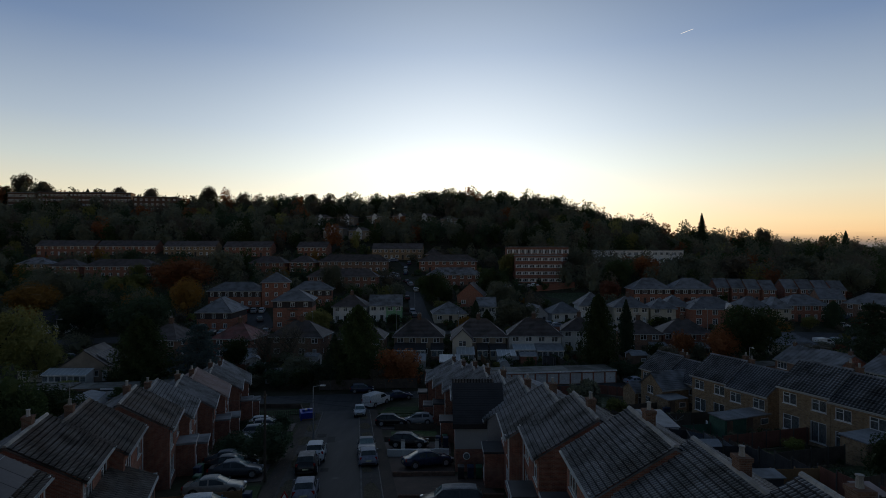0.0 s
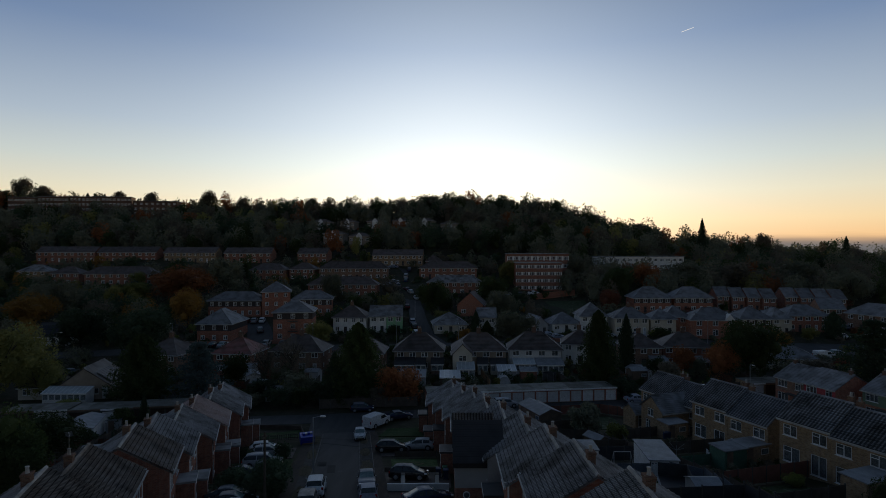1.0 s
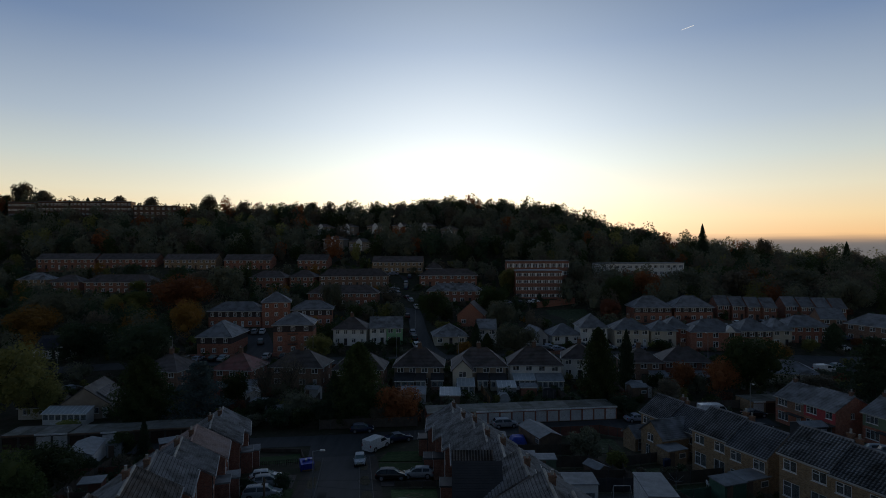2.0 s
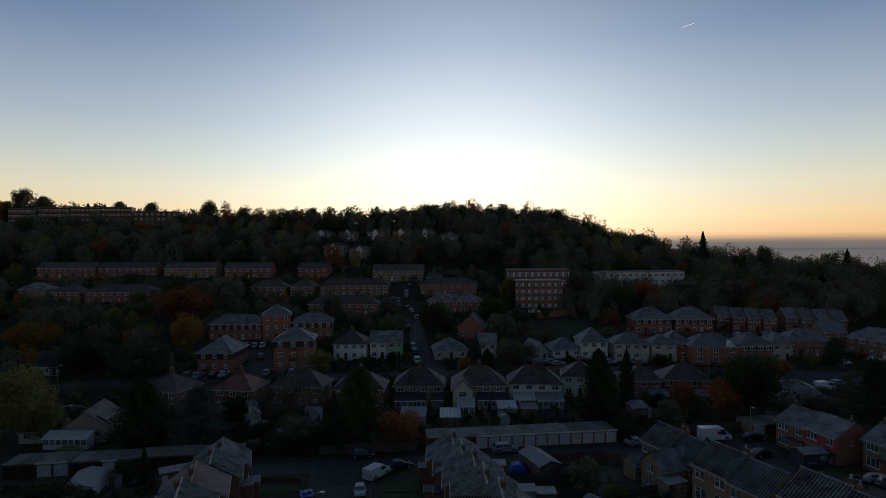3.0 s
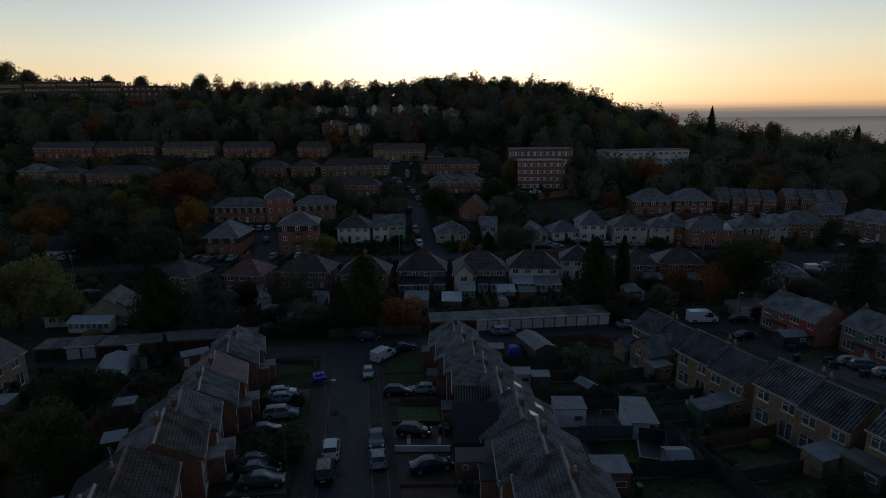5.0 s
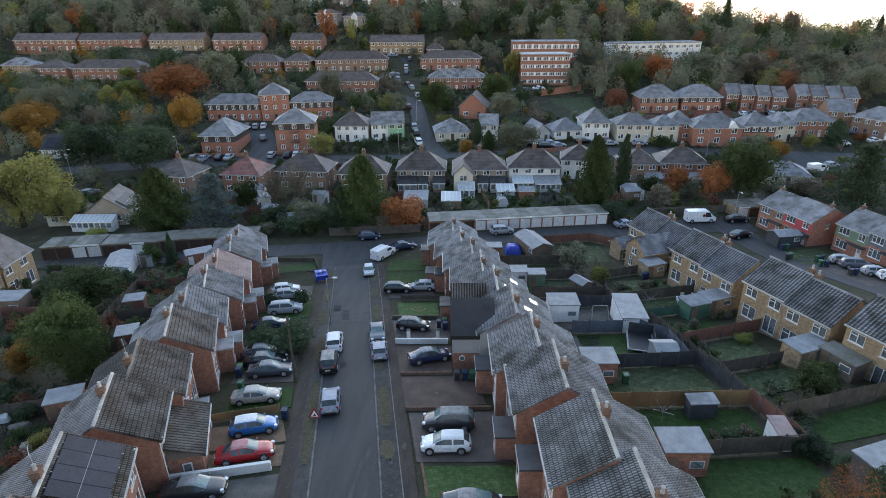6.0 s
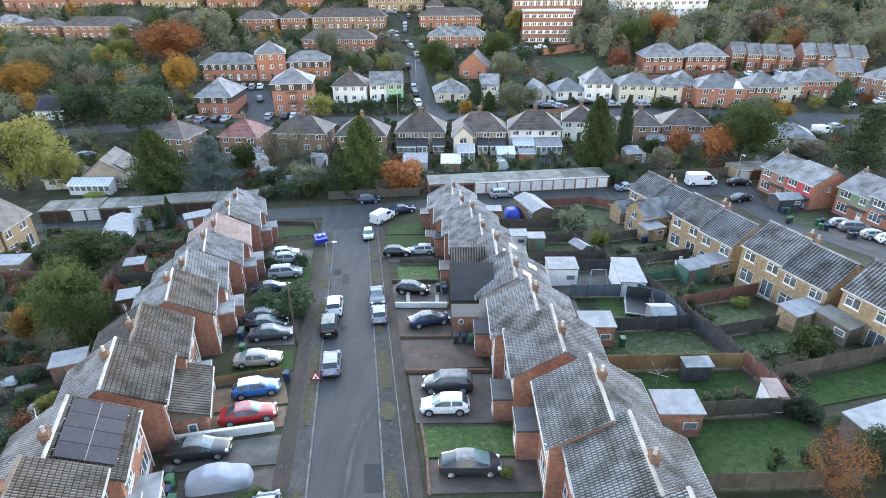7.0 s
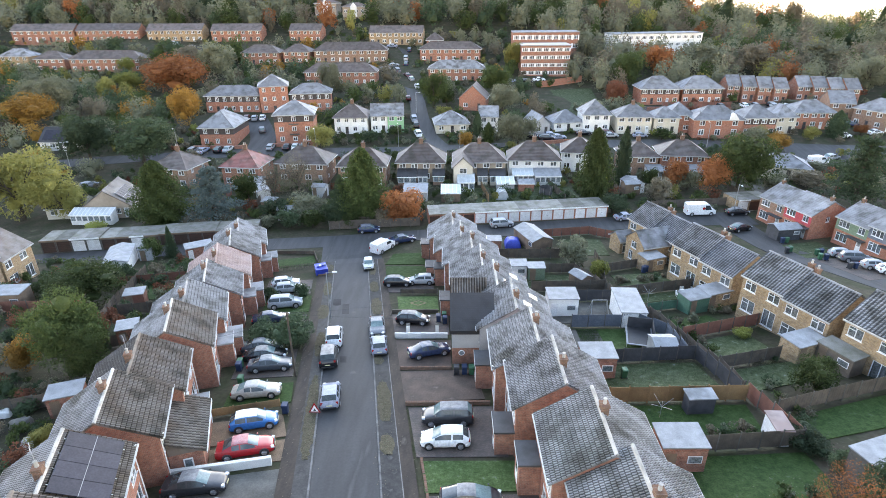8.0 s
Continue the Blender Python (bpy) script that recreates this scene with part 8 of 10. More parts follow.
# back gardens on the east side
for pts, m, lab in [
    ([(15.5, 49.7), (24.9, 49.6), (24.7, 56.2), (15.6, 56.7)], LAWN, "green back lawn with a patio"),
    ([(14.5, 49.9), (18.0, 49.8), (18.0, 56.4), (14.6, 56.6)], CONCRETE, "concrete patio behind a house"),
    ([(15.0, 42.0), (26.7, 41.9), (25.8, 48.2), (15.5, 48.1)], GRASS, "frosty unkempt back garden"),
    ([(15.2, 35.1), (26.6, 35.3), (27.2, 40.5), (15.2, 40.8)], LAWN, "dark green back lawn"),
    ([(16.8, 27.3), (28.4, 27.6), (28.4, 33.9), (17.3, 33.5)], LAWN, "wide green back lawn"),
    ([(27.1, 54.1), (34.3, 56.1), (32.2, 59.6), (26.2, 58.3)], LAWN, "pale green back lawn"),
    ([(27.3, 47.6), (35.1, 49.9), (34.3, 54.7), (26.8, 52.3)], GRASS, "frosted back lawn"),
    ([(28.4, 42.4), (39.8, 45.5), (36.0, 48.0), (27.9, 46.2)], GRASS, "frosted back lawn"),
    ([(29.4, 35.0), (44.4, 38.7), (42.1, 42.2), (29.2, 38.1)], LAWN, "long mown back lawn"),
    ([(25.0, 68.5), (33.2, 70.5), (31.5, 75.0), (24.7, 74.5)], GRASS, "frosty back garden"),
    ([(24.2, 63.5), (32.7, 65.5), (31.8, 67.8), (23.3, 66.0)], GRASS, "frosty back garden"),
    ([(20.8, 85.0), (27.5, 84.6), (27.8, 92.4), (20.9, 92.6)], GRASS, "frosty corner garden"),
    ([(12.7, 58.5), (21.3, 58.0), (21.4, 64.5), (12.7, 65.0)], CONCRETE, "paved back yard"),
    ([(11.8, 69.8), (20.5, 69.2), (19.6, 75.3), (10.9, 75.9)], GRASS, "frosty back garden"),
    ([(-45.8, 66.7), (-36.0, 69.0), (-37.1, 75.2), (-46.4, 72.4)], LAWN, "green back lawn"),
    ([(-46.0, 76.9), (-37.1, 79.2), (-40.1, 84.2), (-47.0, 82.6)], LAWN, "green back lawn"),
    ([(2.0, 106.5), (30.0, 109.5), (28.0, 122.0), (-2.0, 121.0)], GRASS, "frosty back gardens of the semis"),
    ([(18.0, 176.0), (55.0, 172.0), (55.0, 186.0), (20.0, 192.0)], GRASS, "frosty rough grass slope"),
]:
    strip("lawn", pts, m, lab, 0.04, "lawn")

# ---- low walls, posts, street furniture ----
def low_wall(line, mat, h, label, thick=0.2, cap=None):
    ax, ay = line[0]
    root = thing("garden_wall", label, "wall", pose(ax, ay, ground(ax, ay)))
    for (x0, y0), (x1, y1) in zip(line, line[1:]):
        n = max(1, int(math.hypot(x1 - x0, y1 - y0) / 1.5))
        yaw = math.degrees(math.atan2(y1 - y0, x1 - x0))
        for i in range(n):
            px, py = x0 + (x1 - x0) * i / n, y0 + (y1 - y0) * i / n
            ln = math.hypot(x1 - x0, y1 - y0) / n
            z = ground(px, py) - ground(ax, ay)
            part("wall_section", boxed(0, ln - 0.004, -thick / 2, thick / 2, -0.4, h), mat, root, at=pose(px - ax, py - ay, z, 0, 0, yaw))
            if cap:
                part("coping", boxed(0, ln - 0.004, -thick / 2 - 0.04, thick / 2 + 0.04, h, h + 0.06), cap, root, at=pose(px - ax, py - ay, z, 0, 0, yaw))
    return root


low_wall([(-5.5, 55.4), (0.6, 55.2)], WHITE_RENDER, 0.7, "low white rendered garden wall")
for x in (-4.2, -0.8):
    low_wall([(x, 56.3), (x + 0.4, 56.3)], WHITE_RENDER, 1.35, "white rendered gate pier", 0.4, CONCRETE)
low_wall([(-21.8, 32.0), (-13.3, 33.7)], WHITE_RENDER, 0.8, "low white rendered wall beside a drive", 0.3)
low_wall([(-3.3, 41.6), (4.5, 41.5)], SOOT_BRICK, 0.4, "low dark brick edging of a planted bed", 0.25)
low_wall([(-4.3, 48.1), (1.0, 48.0)], SOOT_BRICK, 0.35, "low dark brick retaining wall", 0.2)
low_wall([(-1.5, 33.9), (-0.9, 30.0), (-0.6, 26.5)], SOOT_BRICK, 0.28, "low dark crumbling brick front wall", 0.2)
low_wall([(-6.5, 62.7), (-0.6, 62.5)], FENCE_GREY, 0.5, "low timber sleeper edging")
low_wall([(-28.5, 87.7), (-22.1, 87.5), (-20.3, 82.6)], FENCE_GREY, 0.6, "low dark timber edging round the corner lawn", 0.12)
low_wall([(-60, 182.5), (-38, 183.0)], RED_BRICK, 0.1, "low brick kerb by the flats", 0.3)
low_wall([(-47.5, 151.6), (-34.5, 151.6)], ORANGE_BRICK, 0.9, "low orange brick wall before the flats", 0.25)
low_wall([(-68.0, 150.2), (-54.8, 150.2)], ORANGE_BRICK, 0.9, "low orange brick wall before the flats", 0.25)
low_wall([(34.3, 207.8), (50.0, 214.3)], ORANGE_BRICK, 2.2, "tall orange brick retaining wall below the flats", 0.4)
low_wall([(64.0, 181.5), (91.0, 181.5)], RED_BRICK, 1.0, "red brick retaining wall on the estate", 0.3)
low_wall([(26.0, 152.0), (36.0, 153.6)], RED_BRICK, 1.0, "red brick wall by parked cars", 0.3)


def railing(x0, y0, x1, y1, label):
    root = thing("railing", label, "railing", pose(x0, y0, ground(x0, y0)))
    n = int(math.hypot(x1 - x0, y1 - y0) / 0.25)
    for i in range(n + 1):
        px, py = x0 + (x1 - x0) * i / n, y0 + (y1 - y0) * i / n
        part("paling", boxed(-0.04, 0.04, -0.012, 0.012, 0, 0.9), FENCE_GREY, root, at=pose(px - x0, py - y0, ground(px, py) - ground(x0, y0), 0, 0, math.degrees(math.atan2(y1 - y0, x1 - x0))))
    bm = bmesh.new()
    tube(bm, (0, 0, 0.7), (x1 - x0, y1 - y0, 0.7 + ground(x1, y1) - ground(x0, y0)), 0.03, 0.03, 5)
    part("rail", bm, FENCE_GREY, root)


railing(-26.5, 79.4, -20.5, 81.3, "low dark timber paling fence beside a drive")


def lamp_post(x, y, label, h=6.2, yaw=90, wood=False):
    root = thing("street_lamp" if not wood else "telegraph_pole", label, "street lamp" if not wood else "pole", pose(x, y, ground(x, y), 0, 0, yaw))
    bm = bmesh.new()
    tube(bm, (0, 0, -0.3), (0, 0, h), 0.12 if wood else 0.08, 0.09 if wood else 0.05, 10)
    part("pole", bm, BARK if wood else STEEL, root)
    if wood:
        part("crossbar", boxed(-0.5, 0.5, -0.05, 0.05, h - 0.5, h - 0.4), BARK, root)
    else:
        bm = bmesh.new()
        tube(bm, (0, 0, h - 0.05), (0.9, 0, h + 0.12), 0.035, 0.03, 8)
        part("bracket", bm, STEEL, root)
        part("lantern", bevelled(boxed(0.75, 1.35, -0.13, 0.13, h + 0.03, h + 0.17, taper=0.03), 0.02), WHITE_METAL, root)


lamp_post(-14.9, 47.1, "tall wooden telegraph pole by the pavement", 7.6, 90, True)
for x, y, yaw in [(-14.2, 61.6, 0), (-34.0, 147.0, -90), (-12.5, 151.0, -90), (57.0, 104.6, -90), (4.0, 146.0, 90), (-71.0, 147.5, -90), (70.0, 149.0, 90), (-94.0, 137.0, 0), (-9.0, 180.0, 0)]:
    lamp_post(x, y, "slim grey steel street lamp beside the road", 6.4, yaw)


def wheelie_bin(x, y, yaw, mat, label):
    root = thing("wheelie_bin", label, "bin", pose(x, y, ground(x, y) + 0.05, 0, 0, yaw), "wheelie bins")
    bm = bmesh.new()
    prism(bm, [(-0.2, 0.06), (0.2, 0.06), (0.29, 0.98), (-0.29, 0.98)], "x", -0.25, 0.25)
    b = part("body", bm, mat, root)
    part("lid", bevelled(boxed(-0.29, 0.29, -0.34, 0.34, 0.98, 1.06, taper=0.03), 0.015), mat, root)
    for s in (-1, 1):
        wb = bmesh.new()
        tube(wb, (s * 0.22, 0.24, 0.1), (s * 0.28, 0.24, 0.1), 0.1, 0.1, 12)
        part("wheel", wb, RUBBER, root)
    hb = bmesh.new()
    tube(hb, (-0.24, 0.36, 0.98), (0.24, 0.36, 0.98), 0.02, 0.02, 6)
    part("handle", hb, mat, b)


for x, y, m, lab in [(-14.1, 40.6, PLASTIC_BLUE, "blue"), (-21.2, 49.1, PLASTIC_GREEN, "green"), (-21.1, 48.4, PLASTIC_BLUE, "dark blue"), (-19.9, 45.6, PLASTIC_GREEN, "green"), (1.5, 46.9, PLASTIC_DARK, "dark grey"), (2.3, 46.9, PLASTIC_BLUE, "dark blue"), (3.0, 46.8, PLASTIC_GREEN, "green"), (0.3, 59.0, PLASTIC_BLUE, "blue"), (-0.5, 59.6, PLASTIC_BLUE, "dark blue"), (0.2, 60.2, PLASTIC_GREEN, "green"),
                    (-18.5, 26.6, PLASTIC_BLUE, "blue"), (-18.8, 27.6, PLASTIC_GREEN, "green"), (-19.2, 28.4, PLASTIC_DARK, "dark"), (-17.8, 25.8, PLASTIC_GREEN, "green"), (17.9, 45.6, PLASTIC_GREEN, "green"), (30.2, 75.6, PLASTIC_BLUE, "blue"), (29.7, 75.2, PLASTIC_BLUE, "blue"), (60.3, 80.8, PLASTIC_BLUE, "dark blue"), (59.6, 81.2, PLASTIC_GREEN, "green"), (56.6, 85.0, PLASTIC_DARK, "dark"), (57.5, 85.6, PLASTIC_GREEN, "green"), (-1.6, 74.4, PLASTIC_GREEN, "green"), (-2.4, 74.7, PLASTIC_DARK, "dark")]:
    wheelie_bin(x, y, 180, m, lab + " plastic wheelie bin standing by a drive")

# road works sign, a red triangle on a white board
rs = thing("road_sign", "red-bordered triangular road works sign on the verge", "sign", pose(-11.4, 40.3, ground(-11.4, 40.3) + 0.12, -12, 0, 0) @ Matrix.Scale(1.25, 4))
bm = bmesh.new()
prism(bm, [(-0.42, 0.1), (0.42, 0.1), (0.0, 0.85)], "y", 0, 0.02)
part("border", bm, PAINTS["red"], rs)
bm = bmesh.new()
prism(bm, [(-0.28, 0.18), (0.28, 0.18), (0.0, 0.68)], "y", -0.006, -0.002)
part("panel", bm, WHITE_METAL, rs)
bm = bmesh.new()
prism(bm, [(-0.1, 0.22), (0.12, 0.22), (0.02, 0.42)], "y", -0.012, -0.008)
part("symbol", bm, BLACK_TRIM, rs)
part("leg", boxed(-0.3, 0.3, 0.02, 0.3, 0.0, 0.06), BLACK_TRIM, rs)

# heap of blue crates and a yellow box by the junction
cr = thing("recycling_skip", "blue metal skip of frosted recycling by the junction", "skip", pose(-19.0, 78.5, ground(-19.0, 78.5), 0, 0, 20))
bm = bmesh.new()
prism(bm, [(-0.9, 0.1), (0.9, 0.1), (1.2, 1.2), (-1.2, 1.2)], "x", -0.9, 0.9)
part("body", bm, TARP_BLUE, cr)
for i in range(4):
    part("crate", bevelled(boxed(-0.6 + 0.35 * i, -0.3 + 0.35 * i, -0.4 + 0.1 * i, 0.3, 1.2, 1.45), 0.02), PAINTS["paleblue"] if i % 2 else TARP_BLUE, cr)
part("base", boxed(-0.7, 0.7, -1.2, -0.9, 0.0, 0.35), FENCE_NEW, cr)

# blue tarpaulin over a heap
tp = bmesh.new()
bmesh.ops.create_grid(tp, x_segments=14, y_segments=14, size=1.4)
for v in tp.verts:
    rr_ = max(abs(v.co.x), abs(v.co.y)) / 1.4
    v.co.z = 1.25 * (1 - rr_ ** 5) + 0.12 * noise.noise(v.co * 2.1) - (0.1 if rr_ > 0.95 else 0)
tm = new("tarpaulin", mesh_of("tarpaulin", tp, TARP_BLUE, True))
tm.matrix_world = pose(12.0, 90.3, ground(12.0, 90.3) + 0.12)
tagged(tm, "bright blue tarpaulin over a heap in a yard", "tarpaulin")

# covered car: a grey sheet drawn over a car
cv = bmesh.new()
bmesh.ops.create_grid(cv, x_segments=36, y_segments=18, size=1.0)
for v in cv.verts:
    u, w_ = v.co.x, v.co.y
    prof = float(np.interp(u, [-1, -0.9, -0.7, -0.36, 0.12, 0.42, 0.8, 0.93, 1], [0.62, 0.84, 0.98, 1.40, 1.44, 1.04, 0.88, 0.76, 0.55]))
    skirt = min(1.0, (1 - abs(u)) / 0.05) ** 0.5 * min(1.0, (1 - abs(w_)) / 0.20) ** 0.55
    wide = (0.97 - 0.26 * max(0.0, prof * skirt - 0.8)) * (1 - 0.20 * abs(u) ** 5)
    v.co = Vector((u * 2.3 * (1 - 0.07 * w_ * w_), w_ * wide, prof * skirt * (1 - 0.05 * w_ * w_) + 0.03 * noise.noise(Vector((u * 9, w_ * 5, 0))) * skirt))
bmesh.ops.smooth_vert(cv, verts=[v for v in cv.verts if not v.is_boundary], factor=0.5, use_axis_x=True, use_axis_y=True, use_axis_z=True)
COVER = material("car_cover", (0.3034, 0.3239, 0.369), (0.2706, 0.2911, 0.3362), 0.6, scale=1.2, fine=3, bump=0.15, grain=0.06)
cvo = new("covered_car", mesh_of("covered_car", cv, COVER, True))
cvo.matrix_world = pose(-15.5, 27.9, ground(-15.5, 27.9) + 0.12, 0, 0, 10)
tagged(cvo, "car under a crumpled grey fabric cover on a drive", "car")

# trampoline, garden table, swing frame
tr = thing("trampoline", "black rectangular trampoline with a white padded rim and dark netting", "trampoline", pose(21.9, 53.3, ground(21.9, 53.3), 0, 0, -14))
part("mat", boxed(-1.25, 1.25, -1.7, 1.7, 0.62, 0.66), BLACK_TRIM, tr)
for x0, x1, y0, y1 in ((-1.45, -1.25, -1.9, 1.9), (1.25, 1.45, -1.9, 1.9), (-1.25, 1.25, -1.9, -1.7), (-1.25, 1.25, 1.7, 1.9)):
    part("rim", bevelled(boxed(x0, x1, y0, y1, 0.6, 0.7), 0.03), FROST_ROOF if x0 == -1.45 or y0 == -1.9 else BLACK_TRIM, tr)
for sx in (-1.4, 1.4):
    for sy in (-1.8, 1.8):
        bm = bmesh.new()
        tube(bm, (sx, sy, -0.2), (sx, sy, 0.62), 0.035, 0.035, 6)
        part("leg", bm, STEEL, tr)
part("net", boxed(-1.25, 1.42, 1.86, 1.89, 0.7, 1.9), FENCE_BLACK, tr)
part("net", boxed(1.39, 1.42, -1.8, 1.86, 0.7, 1.9), FENCE_BLACK, tr)
gt_ = thing("garden_table", "white plastic garden table behind a house", "table", pose(32.0, 66.0, ground(32.0, 66.0)))
bm = bmesh.new()
tube(bm, (0, 0, 0.7), (0, 0, 0.74), 0.55, 0.55, 16)
part("tabletop", bm, UPVC, gt_)
for i in range(4):
    bm = bmesh.new()
    tube(bm, (0.35 * math.cos(i * 1.57), 0.35 * math.sin(i * 1.57), 0), (0.3 * math.cos(i * 1.57), 0.3 * math.sin(i * 1.57), 0.7), 0.03, 0.03, 6)
    part("leg", bm, UPVC, gt_)


def garden_chair(x, y, yaw):
    root = thing("garden_chair", "white plastic garden chair round a table", "chair", pose(x, y, ground(x, y), 0, 0, yaw), "chairs round the garden table")
    part("seat", boxed(-0.25, 0.25, -0.25, 0.25, 0.4, 0.44), UPVC, root)
    part("backrest", boxed(-0.25, 0.25, 0.22, 0.27, 0.44, 0.9), UPVC, root)
    for sx in (-0.22, 0.22):
        for sy in (-0.22, 0.22):
            part("leg", boxed(sx - 0.02, sx + 0.02, sy - 0.02, sy + 0.02, 0, 0.4), UPVC, root)


for x, y, yaw in [(31.1, 65.8, 90), (32.1, 67.0, 0), (31.4, 65.2, 140), (32.8, 66.0, -90)]:
    garden_chair(x, y, yaw)
sw = thing("swing_frame", "bare metal swing frame in a back yard", "swing", pose(19.3, 60.7, ground(19.3, 60.7)))
for s in (-1, 1):
    for t_ in (-1, 1):
        bm = bmesh.new()
        tube(bm, (s * 1.1, t_ * 0.8, 0), (s * 0.9, 0, 2.1), 0.035, 0.035, 6)
        part("leg", bm, STEEL, sw)
bm = bmesh.new()
tube(bm, (-0.9, 0, 2.1), (0.9, 0, 2.1), 0.035, 0.035, 6)
part("crossbar", bm, STEEL, sw)

# vapour trail high in the sky, glowing by itself in place of sunlight
bm = bmesh.new()
prism(bm, [(-56, -22), (50, 17), (58, 23), (50, 21), (-54, -18)], "y", 0, 2)
TRAIL = bpy.data.materials.new("vapour_trail")
TRAIL.use_nodes = True
TRAIL.node_tree.nodes["Principled BSDF"].inputs["Emission Color"].default_value = (0.95, 0.92, 0.9, 1)
TRAIL.node_tree.nodes["Principled BSDF"].inputs["Emission Strength"].default_value = 0.8
ct = new("vapour_trail", mesh_of("vapour_trail", bm, TRAIL))
ct.matrix_world = pose(1907, 4400, 1726) @ Matrix.Scale(0.9, 4)
tagged(ct, "short white vapour trail high in the sky", "backdrop", kind="structure")

# banks of morning mist far beyond the hill
def mist_bank(corners, low, high, colour, label):
    """An upright bank of mist, solid below the height low and thinning out to nothing at high (shares of its own height)."""
    m = bpy.data.materials.new("morning_mist")
    m.use_nodes = True
    n, l = m.node_tree.nodes, m.node_tree.links
    n.remove(n["Principled BSDF"])
    # the pale haze is emitted by the sheet itself, in place of scattered daylight
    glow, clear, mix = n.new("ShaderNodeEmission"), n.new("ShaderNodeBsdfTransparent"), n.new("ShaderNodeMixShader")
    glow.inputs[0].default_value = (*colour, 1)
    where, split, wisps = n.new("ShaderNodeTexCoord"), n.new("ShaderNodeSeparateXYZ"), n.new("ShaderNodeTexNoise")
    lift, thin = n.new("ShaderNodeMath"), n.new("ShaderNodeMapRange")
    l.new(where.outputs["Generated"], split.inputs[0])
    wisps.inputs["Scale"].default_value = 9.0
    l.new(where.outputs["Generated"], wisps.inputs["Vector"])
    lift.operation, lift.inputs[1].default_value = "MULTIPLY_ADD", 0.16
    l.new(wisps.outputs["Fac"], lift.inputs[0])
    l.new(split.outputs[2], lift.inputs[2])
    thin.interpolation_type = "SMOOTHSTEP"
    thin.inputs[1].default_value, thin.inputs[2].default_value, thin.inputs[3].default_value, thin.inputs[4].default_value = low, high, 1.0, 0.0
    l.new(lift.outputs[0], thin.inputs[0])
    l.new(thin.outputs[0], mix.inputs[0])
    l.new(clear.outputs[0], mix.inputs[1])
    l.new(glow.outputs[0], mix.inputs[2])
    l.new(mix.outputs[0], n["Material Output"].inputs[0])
    bm = bmesh.new()
    quad(bm, *corners)
    tagged(new("mist_bank", mesh_of("mist_bank", bm, m)), label, "backdrop", kind="structure")


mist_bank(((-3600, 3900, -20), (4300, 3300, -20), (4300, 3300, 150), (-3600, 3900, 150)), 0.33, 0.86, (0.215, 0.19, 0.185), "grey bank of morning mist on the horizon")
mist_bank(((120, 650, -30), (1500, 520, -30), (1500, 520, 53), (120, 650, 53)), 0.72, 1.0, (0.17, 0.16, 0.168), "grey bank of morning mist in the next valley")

# repaired patches and covers in the tarmac
r_p = random.Random(9)
for k in range(5):
    y = r_p.uniform(22, 82)
    off = r_p.choice([-3.9, -1.8, -0.6, 0.8, 1.9, 3.9])
    w_, l_ = r_p.uniform(0.5, 1.3), r_p.uniform(0.8, 3.6)
    x = street_x(y) + off
    lift_ = 0.028 if abs(off) < 2.5 else 0.118
    sheet("road_patch", [(x - w_ / 2, y), (x + w_ / 2, y), (x + w_ / 2 - 0.154 * l_, y + l_), (x - w_ / 2 - 0.154 * l_, y + l_)], TAR, lift_, "rectangular repair patch in the tarmac", 1.0, "road")
for y in (34.0, 47.5, 63.0, 74.0):
    bm = bmesh.new()
    x = street_x(y) + 0.5
    tube(bm, (x, y, ground(x, y) - 0.05), (x, y, ground(x, y) + 0.032), 0.32, 0.32, 18)
    tagged(new("manhole_cover", mesh_of("manhole_cover", bm, BLACK_TRIM)), "round dark iron manhole cover in the road", "manhole cover")


shed("dilapidated timber lean-to with a sagging mossy roof", 39.3, 46.7, -68, 3.6, 1.9, 2.0, FENCE_GREY, GARAGE_FELT, name="shed")


strip("slope", [(31.6, 181.4), (50.5, 183.0), (52.0, 206.5), (33.0, 204.5)], GRASS, "open frosted grass slope below the flats", 0.05, "grass")


